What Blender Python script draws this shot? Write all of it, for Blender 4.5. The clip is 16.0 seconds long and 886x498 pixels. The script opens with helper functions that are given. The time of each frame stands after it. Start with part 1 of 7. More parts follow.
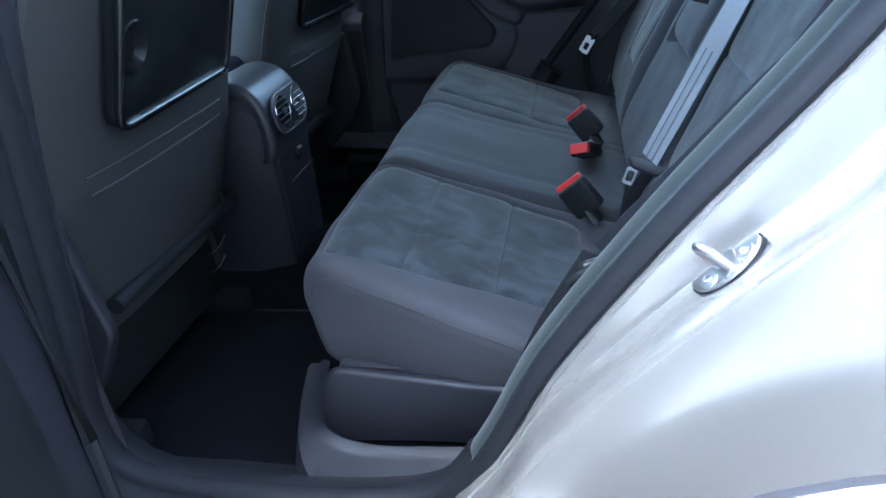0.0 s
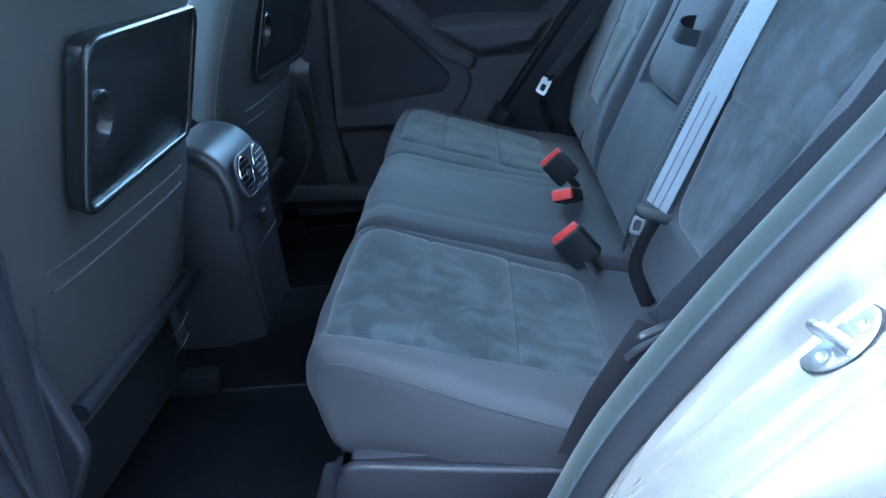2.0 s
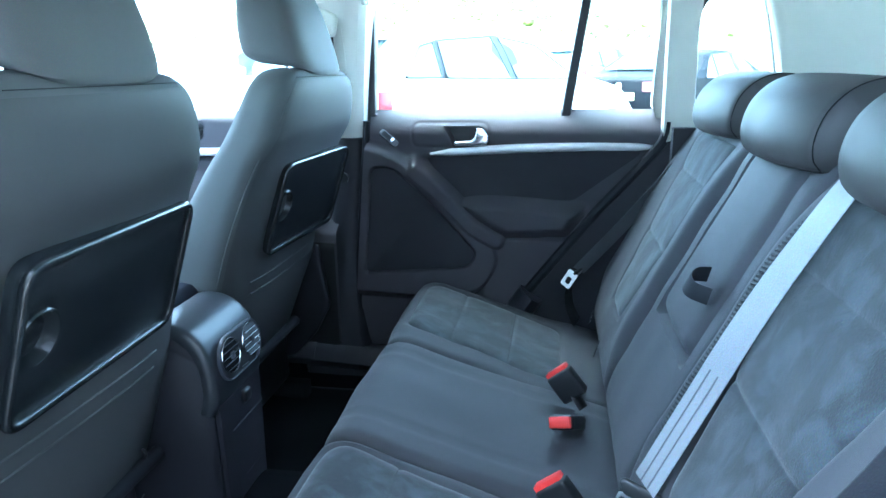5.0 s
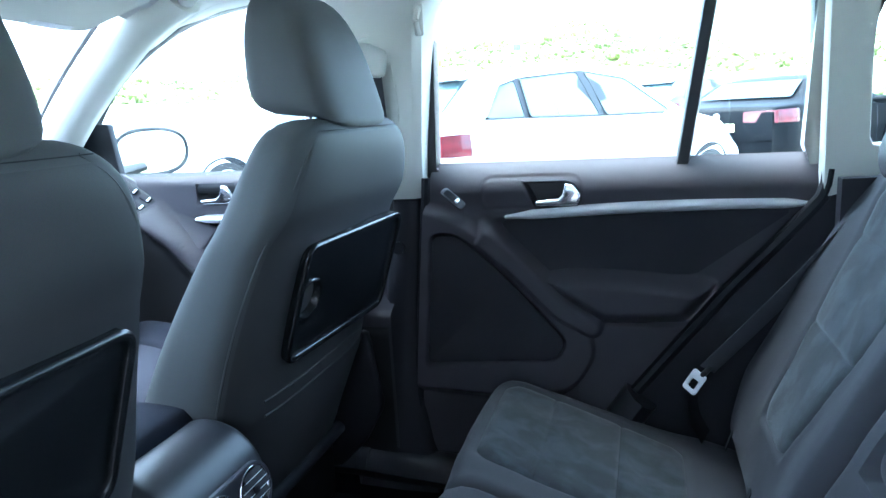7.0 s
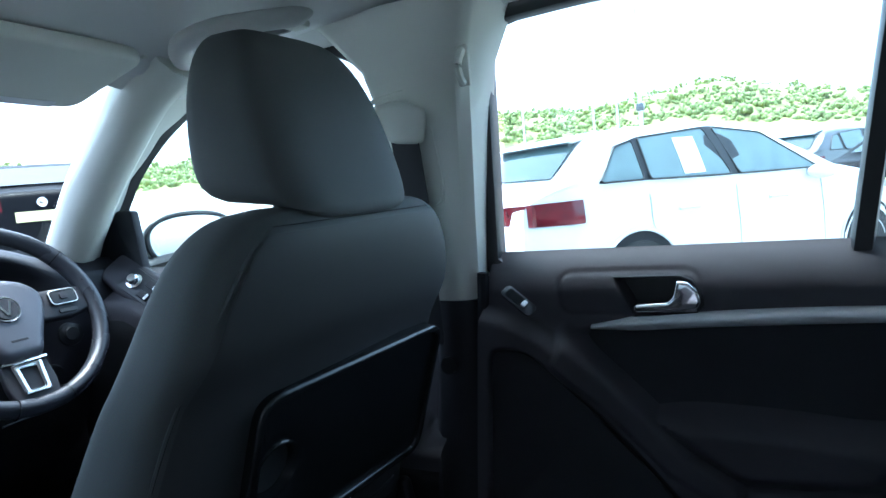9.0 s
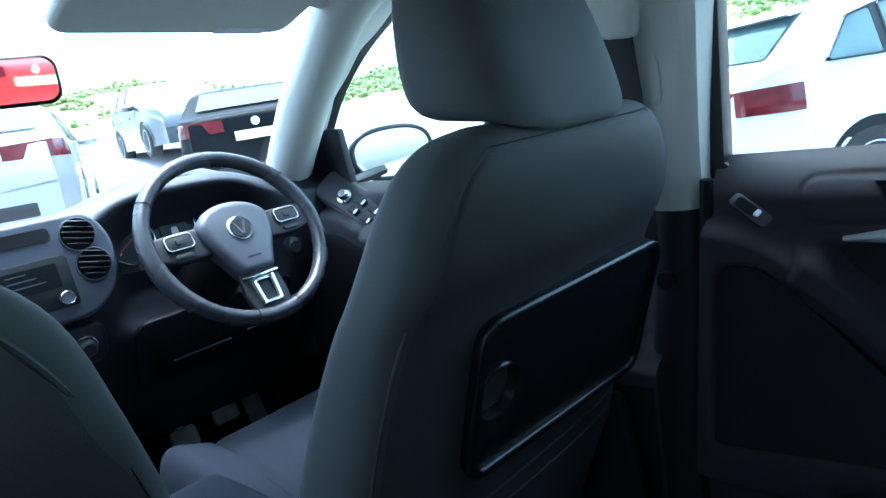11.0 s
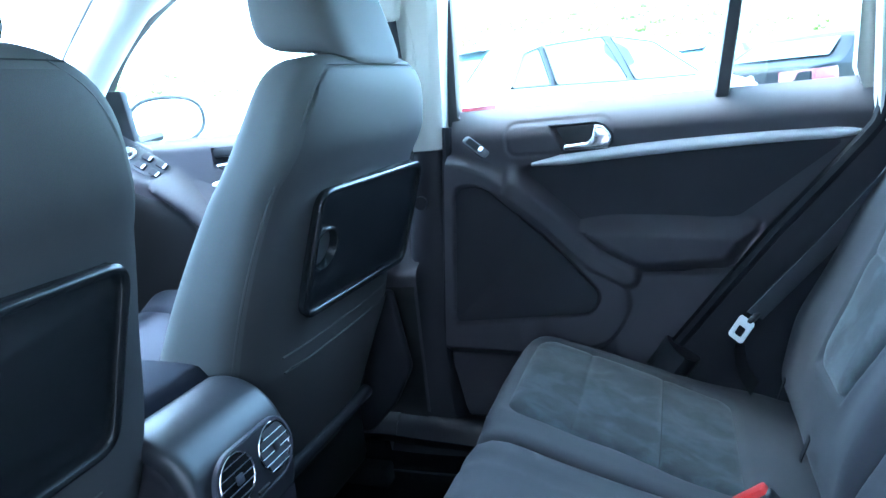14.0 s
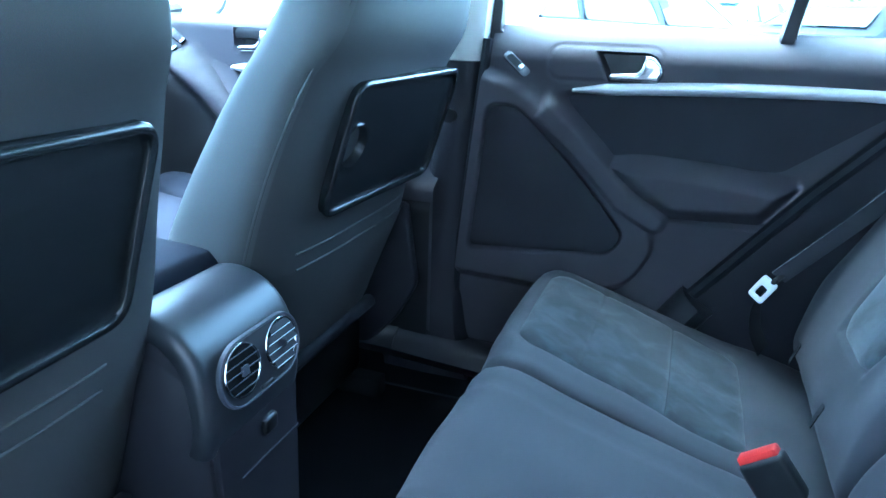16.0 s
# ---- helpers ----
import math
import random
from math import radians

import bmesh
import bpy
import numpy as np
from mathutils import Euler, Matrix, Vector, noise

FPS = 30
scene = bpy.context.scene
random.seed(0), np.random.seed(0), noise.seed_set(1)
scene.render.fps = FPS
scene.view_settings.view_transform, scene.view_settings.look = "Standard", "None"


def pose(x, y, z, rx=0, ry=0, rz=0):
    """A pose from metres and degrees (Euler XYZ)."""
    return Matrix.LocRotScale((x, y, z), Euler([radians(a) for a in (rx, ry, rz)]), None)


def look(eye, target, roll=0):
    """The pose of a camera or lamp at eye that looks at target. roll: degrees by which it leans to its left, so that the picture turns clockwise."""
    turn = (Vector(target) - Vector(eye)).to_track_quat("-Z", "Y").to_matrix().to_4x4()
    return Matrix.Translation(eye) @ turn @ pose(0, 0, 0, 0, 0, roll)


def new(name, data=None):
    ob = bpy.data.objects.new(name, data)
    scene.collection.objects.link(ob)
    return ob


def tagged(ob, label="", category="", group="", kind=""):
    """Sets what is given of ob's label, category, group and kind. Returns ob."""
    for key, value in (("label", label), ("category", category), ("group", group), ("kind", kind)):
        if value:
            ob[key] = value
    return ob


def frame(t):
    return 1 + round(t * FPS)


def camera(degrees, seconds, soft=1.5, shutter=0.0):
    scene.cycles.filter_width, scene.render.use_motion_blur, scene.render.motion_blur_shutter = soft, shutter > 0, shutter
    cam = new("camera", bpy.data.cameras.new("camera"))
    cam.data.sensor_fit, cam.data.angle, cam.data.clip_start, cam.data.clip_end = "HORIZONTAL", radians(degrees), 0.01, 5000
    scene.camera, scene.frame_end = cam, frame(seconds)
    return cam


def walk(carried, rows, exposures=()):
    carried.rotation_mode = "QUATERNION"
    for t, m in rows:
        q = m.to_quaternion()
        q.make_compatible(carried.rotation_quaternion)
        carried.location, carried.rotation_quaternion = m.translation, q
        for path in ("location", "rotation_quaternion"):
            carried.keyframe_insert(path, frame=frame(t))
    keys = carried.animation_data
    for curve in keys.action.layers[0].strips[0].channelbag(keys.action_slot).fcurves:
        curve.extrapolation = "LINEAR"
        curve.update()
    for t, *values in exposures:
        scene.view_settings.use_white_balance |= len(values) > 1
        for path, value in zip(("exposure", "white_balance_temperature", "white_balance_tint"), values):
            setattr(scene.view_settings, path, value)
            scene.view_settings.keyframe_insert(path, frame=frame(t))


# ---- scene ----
cam = camera(67.1, 16.0)
PATH = [
    (0, (-0.23, -1.237, 1.069), (-0.622, 0.487, 0.135), -5.8),
    (0.5, (-0.285, -1.206, 1.059), (-0.523, 0.555, 0.139), -6.0),
    (1, (-0.331, -1.182, 1.061), (-0.531, 0.587, 0.15), -7.3),
    (1.5, (-0.341, -1.173, 1.071), (-0.541, 0.61, 0.185), -7.8),
    (2, (-0.349, -1.166, 1.087), (-0.519, 0.629, 0.223), -6.6),
    (2.5, (-0.343, -1.154, 1.087), (-0.48, 0.665, 0.266), -4.1),
    (3, (-0.325, -1.146, 1.103), (-0.436, 0.692, 0.323), -2.7),
    (3.5, (-0.315, -1.135, 1.135), (-0.403, 0.734, 0.428), -1.7),
    (4, (-0.29, -1.112, 1.161), (-0.402, 0.786, 0.54), -0.8),
    (4.5, (-0.261, -1.081, 1.188), (-0.47, 0.822, 0.607), -0.8),
    (4.7, (-0.246, -1.065, 1.197), (-0.505, 0.839, 0.64), -0.8),
    (6.8, (-0.263, -0.697, 1.218), (-0.827, 1.175, 0.793), -2.9),
    (7, (-0.293, -0.655, 1.209), (-0.874, 1.215, 0.803), -3.3),
    (7.5, (-0.312, -0.535, 1.215), (-0.988, 1.316, 0.874), -3.3),
    (8, (-0.343, -0.389, 1.204), (-1.045, 1.468, 0.964), -3.3),
    (8.2, (-0.336, -0.354, 1.197), (-1.069, 1.495, 0.986), -3.4),
    (10.3, (-0.298, -0.226, 1.248), (-1.476, 1.369, 0.994), -7.8),
    (10.5, (-0.325, -0.244, 1.24), (-1.522, 1.33, 0.939), -7.6),
    (11, (-0.361, -0.246, 1.23), (-1.731, 1.152, 0.82), -9.6),
    (11.5, (-0.369, -0.229, 1.183), (-1.788, 1.071, 0.638), -12.1),
    (12, (-0.393, -0.296, 1.182), (-1.642, 1.186, 0.685), -10.4),
    (12.5, (-0.404, -0.378, 1.164), (-1.423, 1.295, 0.759), -8.8),
    (13, (-0.356, -0.468, 1.145), (-1.158, 1.317, 0.729), -8.0),
    (13.5, (-0.331, -0.535, 1.14), (-1.056, 1.281, 0.719), -7.2),
    (14, (-0.302, -0.603, 1.137), (-0.971, 1.227, 0.687), -6.0),
    (14.5, (-0.285, -0.605, 1.123), (-0.923, 1.22, 0.611), -4.3),
    (15, (-0.294, -0.62, 1.109), (-0.878, 1.204, 0.533), -1.9),
    (15.5, (-0.322, -0.615, 1.101), (-0.895, 1.197, 0.477), 0.4),
    (16, (-0.365, -0.582, 1.11), (-0.997, 1.197, 0.448), 1.9),
]
EXPOSURES = [
    (0.0, 4.85, 5180, 6), (0.5, 4.65, 5230, 6), (1.0, 4.75, 4950, 4), (1.5, 5.08, 4800, 2), (2.2, 5.45, 4600, -2), (2.8, 5.6, 4580, -3), (4.5, 5.7, 4900, -3), (7.0, 4.9, 5280, 6), (8.0, 4.0, 5500, 8), (10.5, 2.9, 5000, -1), (11.0, 3.4, 5030, 0), (11.5, 4.4, 5150, 6), (12.5, 5.15, 5250, 7), (13.0, 5.2, 5120, 5), (14.5, 5.8, 4700, 0), (16.0, 5.95, 4520, -3),
]
walk(cam, [(t, look(eye, target, roll)) for t, eye, target, roll in PATH], EXPOSURES)

# ---- light ----
SUN_EL, SUN_AZ = 76.0, 285.0           # degrees; azimuth clockwise from +Y: a high sun ahead of the car
world = bpy.data.worlds.new("sky")
scene.world = world
world.use_nodes = True
wn = world.node_tree.nodes
sky = wn.new("ShaderNodeTexSky")
sky.sky_type = "NISHITA"
sky.sun_disc = False
sky.sun_elevation, sky.sun_rotation = radians(SUN_EL), radians(SUN_AZ)
sky.air_density, sky.dust_density, sky.ozone_density = 0.7, 4.0, 1.5
wn["Background"].inputs["Strength"].default_value = 0.15
haze = wn.new("ShaderNodeHueSaturation")        # a hazy, paler sky
haze.inputs["Saturation"].default_value = 0.6
world.node_tree.links.new(sky.outputs["Color"], haze.inputs["Color"])
world.node_tree.links.new(haze.outputs["Color"], wn["Background"].inputs["Color"])
sun = new("sun", bpy.data.lights.new("sun", "SUN"))
sun.data.energy, sun.data.angle, sun.data.color = 0.5, radians(10), (1.0, 0.96, 0.90)
sun_dir = Vector((math.sin(radians(SUN_AZ)) * math.cos(radians(SUN_EL)), math.cos(radians(SUN_AZ)) * math.cos(radians(SUN_EL)), math.sin(radians(SUN_EL))))
sun.matrix_world = look(sun_dir * 40, (0, 0, 0))


# ---- materials ----
def material(name, color, rough=0.6, metal=0.0, vary=0.25, scale=6.0, grain=0.0, grain_scale=400.0, bump=0.0, sheen=0.0, spec=0.5, coat=0.0, stretch=(1, 1, 1), blotch=None, rough_vary=0.1):
    """A procedural surface: a base colour with slow and fine variation, a fine relief, and optional pale blotches."""
    m = bpy.data.materials.new(name)
    m.use_nodes = True
    nt = m.node_tree
    n, l = nt.nodes, nt.links
    p = n["Principled BSDF"]
    tc = n.new("ShaderNodeTexCoord")
    mp = n.new("ShaderNodeMapping")
    mp.inputs["Scale"].default_value = stretch
    l.new(tc.outputs["Object"], mp.inputs["Vector"])
    slow = n.new("ShaderNodeTexNoise")
    slow.inputs["Scale"].default_value, slow.inputs["Detail"].default_value = scale, 6
    fine = n.new("ShaderNodeTexNoise")
    fine.inputs["Scale"].default_value, fine.inputs["Detail"].default_value = grain_scale, 3
    for t in (slow, fine):
        l.new(mp.outputs["Vector"], t.inputs["Vector"])
    ramp = n.new("ShaderNodeValToRGB")
    c = Vector(color)
    ramp.color_ramp.elements[0].position, ramp.color_ramp.elements[1].position = 0.3, 0.7
    ramp.color_ramp.elements[0].color = (*(c * (1 - vary)), 1)
    ramp.color_ramp.elements[1].color = (*[min(1, v) for v in c * (1 + vary)], 1)
    l.new(slow.outputs["Fac"], ramp.inputs["Fac"])
    out = ramp.outputs["Color"]
    if blotch:
        bcol, bscale, b0, b1, bstretch = blotch
        bm_ = n.new("ShaderNodeMapping")
        bm_.inputs["Scale"].default_value = bstretch
        l.new(tc.outputs["Object"], bm_.inputs["Vector"])
        bn = n.new("ShaderNodeTexNoise")
        bn.inputs["Scale"].default_value, bn.inputs["Detail"].default_value, bn.inputs["Distortion"].default_value = bscale, 7, 0.5
        l.new(bm_.outputs["Vector"], bn.inputs["Vector"])
        br = n.new("ShaderNodeValToRGB")
        br.color_ramp.elements[0].position, br.color_ramp.elements[1].position = b0, b1
        l.new(bn.outputs["Fac"], br.inputs["Fac"])
        mx = n.new("ShaderNodeMix")
        mx.data_type = "RGBA"
        l.new(br.outputs["Color"], mx.inputs["Factor"])
        l.new(out, mx.inputs["A"])
        mx.inputs["B"].default_value = (*bcol, 1)
        out = mx.outputs["Result"]
    if grain:
        mg = n.new("ShaderNodeMix")
        mg.data_type, mg.blend_type = "RGBA", "OVERLAY"
        mg.inputs["Factor"].default_value = grain
        l.new(out, mg.inputs["A"])
        l.new(fine.outputs["Color"], mg.inputs["B"])
        out = mg.outputs["Result"]
    l.new(out, p.inputs["Base Color"])
    rr = n.new("ShaderNodeMapRange")
    rr.inputs["To Min"].default_value, rr.inputs["To Max"].default_value = max(0.02, rough - rough_vary), min(1, rough + rough_vary)
    l.new(slow.outputs["Fac"], rr.inputs["Value"])
    l.new(rr.outputs["Result"], p.inputs["Roughness"])
    p.inputs["Metallic"].default_value = metal
    p.inputs["Specular IOR Level"].default_value = spec
    p.inputs["Sheen Weight"].default_value = sheen
    p.inputs["Sheen Roughness"].default_value = 0.45
    p.inputs["Coat Weight"].default_value = coat
    p.inputs["Coat Roughness"].default_value = 0.05
    if bump:
        b = n.new("ShaderNodeBump")
        b.inputs["Strength"].default_value, b.inputs["Distance"].default_value = bump, 0.0015
        l.new(fine.outputs["Fac"], b.inputs["Height"])
        l.new(b.outputs["Normal"], p.inputs["Normal"])
    return m


def glass(name, tint=(1, 1, 1), gloss=1.0):
    """Clear glazing: see-through, with a reflection that grows at glancing angles."""
    m = bpy.data.materials.new(name)
    m.use_nodes = True
    n, l = m.node_tree.nodes, m.node_tree.links
    n.remove(n["Principled BSDF"])
    tr, gl, mx, fr = n.new("ShaderNodeBsdfTransparent"), n.new("ShaderNodeBsdfGlossy"), n.new("ShaderNodeMixShader"), n.new("ShaderNodeLayerWeight")
    tr.inputs["Color"].default_value = (*tint, 1)
    gl.inputs["Roughness"].default_value = 0.02
    fr.inputs["Blend"].default_value = 0.5
    pw, sc = n.new("ShaderNodeMath"), n.new("ShaderNodeMath")
    pw.operation, sc.operation = "POWER", "MULTIPLY_ADD"
    pw.inputs[1].default_value = 5.0
    sc.inputs[1].default_value, sc.inputs[2].default_value = 0.9 * gloss, 0.035 * gloss
    l.new(fr.outputs["Facing"], pw.inputs[0])
    l.new(pw.outputs["Value"], sc.inputs[0])
    l.new(sc.outputs["Value"], mx.inputs["Fac"])
    l.new(tr.outputs["BSDF"], mx.inputs[1])
    l.new(gl.outputs["BSDF"], mx.inputs[2])
    l.new(mx.outputs["Shader"], n["Material Output"].inputs["Surface"])
    return m


def glow(name, color, strength):
    m = bpy.data.materials.new(name)
    m.use_nodes = True
    p = m.node_tree.nodes["Principled BSDF"]
    p.inputs["Base Color"].default_value = (*color, 1)
    p.inputs["Emission Color"].default_value = (*color, 1)
    p.inputs["Emission Strength"].default_value = strength
    return m


FABRIC = material("seat_fabric", (0.041, 0.0415, 0.047), 0.72, vary=0.14, scale=7, grain=0.6, grain_scale=1400, bump=0.25, sheen=0.06, spec=0.35)
SUEDE = material("suede", (0.023, 0.0265, 0.029), 0.9, vary=0.22, scale=9, grain=0.5, grain_scale=500, bump=0.35, sheen=0.25, spec=0.2, blotch=((0.046, 0.055, 0.062), 27, 0.43, 0.63, (0.8, 1.0, 0.8)))
SEAM = material("seam_thread", (0.028, 0.030, 0.033), 0.85, spec=0.2)
STITCH = material("stitching", (0.009, 0.010, 0.011), 0.9, spec=0.1)
SEATBACK = material("seat_back_fabric", (0.058, 0.063, 0.061), 0.7, vary=0.12, scale=5, grain=0.4, grain_scale=1100, bump=0.12, spec=0.4, sheen=0.0)
HEADREST = material("rear_headrest_leather", (0.031, 0.030, 0.030), 0.55, vary=0.12, scale=6, grain=0.4, grain_scale=1500, bump=0.15, spec=0.4)
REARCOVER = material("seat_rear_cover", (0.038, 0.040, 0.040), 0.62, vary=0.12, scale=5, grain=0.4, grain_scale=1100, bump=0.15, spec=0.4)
SEATCLOTH = material("front_seat_cloth", (0.0125, 0.0155, 0.024), 0.9, vary=0.15, scale=9, grain=0.6, grain_scale=700, bump=0.4, spec=0.15)
PLASTIC = material("dark_plastic", (0.0165, 0.0168, 0.0215), 0.5, vary=0.15, scale=8, grain=0.3, grain_scale=800, bump=0.25, spec=0.38)
PLASTIC_SOFT = material("soft_dark_plastic", (0.051, 0.048, 0.056), 0.62, vary=0.12, scale=7, grain=0.4, grain_scale=1200, bump=0.4, spec=0.45)
PLASTIC_DARK = material("black_plastic", (0.010, 0.011, 0.012), 0.42, vary=0.2, scale=9, bump=0.15, grain_scale=900)
TRAY = material("tray_plastic", (0.010, 0.012, 0.013), 0.22, vary=0.15, scale=5, bump=0.12, grain_scale=1000, rough_vary=0.05)
DOORFABRIC = material("door_fabric", (0.036, 0.036, 0.041), 0.85, vary=0.15, scale=6, grain=0.5, grain_scale=1300, bump=0.5, spec=0.2)
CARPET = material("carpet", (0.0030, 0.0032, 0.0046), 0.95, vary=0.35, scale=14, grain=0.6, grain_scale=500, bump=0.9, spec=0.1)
PALE = material("pale_trim", (0.62, 0.63, 0.57), 0.75, vary=0.05, scale=4, grain=0.15, grain_scale=900, bump=0.2, spec=0.3)
# greyer than the pale trim: the handle's shading is put into its colour
HANDLE_SHADED = material("handle_shaded_grey", (0.40, 0.40, 0.375), 0.6, vary=0.06, scale=5, grain=0.2, grain_scale=900, bump=0.15, spec=0.4)
RECESS_SHADE = material("recess_shade", (0.22, 0.22, 0.21), 0.9, vary=0.1)
LINING = material("roof_lining", (0.70, 0.70, 0.675), 0.9, vary=0.05, scale=3, grain=0.3, grain_scale=1500, bump=0.4, spec=0.15)
SILVER = material("brushed_silver", (0.74, 0.75, 0.77), 0.36, metal=0.35, vary=0.06, scale=10, stretch=(0.2, 4, 4))
CHROME = material("chrome", (0.80, 0.80, 0.82), 0.12, metal=1.0, vary=0.03, rough_vary=0.04)
STEEL = material("steel", (0.60, 0.60, 0.61), 0.36, metal=1.0, vary=0.1)
PAINT = material("champagne_paint", (0.40, 0.384, 0.355), 0.27, metal=0.70, vary=0.03, scale=3, coat=0.8, grain=0.12, grain_scale=1800, rough_vary=0.04)
RUBBER = material("rubber", (0.010, 0.011, 0.014), 0.65, vary=0.2, bump=0.2, spec=0.25)
LIPLINE = material("seal_ridge", (0.026, 0.033, 0.040), 0.8, vary=0.2, scale=30, grain=0.5, grain_scale=900, bump=0.4)
FLOCK = material("flocked_seal", (0.019, 0.026, 0.025), 0.9, vary=0.12, scale=20, grain=0.5, grain_scale=2200, bump=0.2, sheen=0.15, spec=0.2)
# belt webbing with the sky's reflection put into a paler colour
WEBBING_LIT = material("lit_belt_webbing", (0.24, 0.25, 0.27), 0.55, vary=0.1, scale=8, grain=0.35, grain_scale=500, bump=0.6, sheen=0.25, spec=0.5, stretch=(1, 1, 1))
RED = material("red_plastic", (0.62, 0.035, 0.030), 0.4, vary=0.08)
WHITE_PRINT = material("white_print", (0.75, 0.76, 0.78), 0.5, vary=0.03)
LEATHER = material("wheel_leather", (0.036, 0.039, 0.047), 0.28, vary=0.12, scale=12, bump=0.35, grain_scale=700)
SATIN = material("satin_plastic", (0.023, 0.026, 0.031), 0.40, vary=0.1, scale=6, bump=0.1, grain_scale=900, spec=0.7, rough_vary=0.04)
STACK = material("stack_satin", (0.085, 0.094, 0.118), 0.32, vary=0.08, scale=6, bump=0.1, grain_scale=1000, spec=0.6)
DASH = material("dash_plastic", (0.019, 0.020, 0.026), 0.40, vary=0.12, scale=8, grain=0.3, grain_scale=1000, bump=0.35, spec=0.5)
HUBGREY = material("hub_grey", (0.066, 0.071, 0.088), 0.38, vary=0.1, scale=10, bump=0.3, grain_scale=900, spec=0.6)
BELT_RIB = material("webbing_rib", (0.12, 0.125, 0.14), 0.6, vary=0.1)
PEDAL_STEEL = material("dull_steel", (0.22, 0.22, 0.22), 0.45, metal=0.8, vary=0.2)
# darker tones of the same webbing, for belts and stretches in less light
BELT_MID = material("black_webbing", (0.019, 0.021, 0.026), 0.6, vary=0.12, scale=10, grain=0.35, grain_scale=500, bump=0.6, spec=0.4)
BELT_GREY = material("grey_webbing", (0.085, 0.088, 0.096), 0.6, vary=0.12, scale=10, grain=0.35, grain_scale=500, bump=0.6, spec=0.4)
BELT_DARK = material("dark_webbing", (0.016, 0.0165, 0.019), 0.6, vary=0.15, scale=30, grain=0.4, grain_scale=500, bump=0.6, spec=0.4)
MIRROR = material("mirror_glass", (0.9, 0.9, 0.9), 0.02, metal=1.0, vary=0.0, rough_vary=0.0)
GLASS = glass("window_glass", (0.84, 0.92, 0.91))
SCREEN = glow("lit_display", (0.35, 0.38, 0.42), 0.03)


# ---- building tools ----
def finish(bm, M=None):
    if M is not None:
        bm.transform(M)
    bmesh.ops.recalc_face_normals(bm, faces=bm.faces)
    return bm


def box(lo, hi, r=0.0, seg=2, M=None):
    bm = bmesh.new()
    bmesh.ops.create_cube(bm, size=1)
    lo, hi = Vector(lo), Vector(hi)
    for v in bm.verts:
        v.co = Vector([(a + b) / 2 + c * (b - a) for a, b, c in zip(lo, hi, v.co)])
    if r:
        bmesh.ops.bevel(bm, geom=bm.edges[:], offset=r, segments=seg, affect="EDGES", profile=0.5)
    return finish(bm, M)


def rrect(w, h, r, n=5, cx=0.0, cy=0.0):
    """A rounded rectangle, anticlockwise."""
    out = []
    for qx, qy, a0 in ((1, 1, 0), (-1, 1, 90), (-1, -1, 180), (1, -1, 270)):
        for i in range(n + 1):
            a = radians(a0 + 90 * i / n)
            out.append((cx + qx * (w / 2 - r) + r * math.cos(a), cy + qy * (h / 2 - r) + r * math.sin(a)))
    return out


def curve_through(pts, n=6, closed=False):
    """A smooth line through the points (Catmull-Rom)."""
    P = [Vector(p) for p in pts]
    out = []
    m = len(P)
    for i in range(m if closed else m - 1):
        if closed:
            a, b, c, d = P[i - 1], P[i], P[(i + 1) % m], P[(i + 2) % m]
        else:
            b, c = P[i], P[i + 1]
            a = P[i - 1] if i else b * 2 - c
            d = P[i + 2] if i + 2 < m else c * 2 - b
        for k in range(n):
            t = k / n
            out.append(0.5 * ((2 * b) + (c - a) * t + (2 * a - 5 * b + 4 * c - d) * t * t + (3 * b - a - 3 * c + d) * t ** 3))
    if not closed:
        out.append(P[-1])
    return out


def round_corners(pts, r, n=4):
    """A closed polygon with its corners rounded; r: one radius, or one each."""
    P = [Vector(p) for p in pts]
    out = []
    for i, b in enumerate(P):
        rr = r[i] if isinstance(r, (list, tuple)) else r
        a, c = P[i - 1], P[(i + 1) % len(P)]
        u, v = a - b, c - b
        k = min(rr, u.length * 0.45, v.length * 0.45)
        p0, p1 = b + u.normalized() * k, b + v.normalized() * k
        for j in range(n + 1):
            t = j / n
            out.append((1 - t) ** 2 * p0 + 2 * t * (1 - t) * b + t * t * p1)
    return out


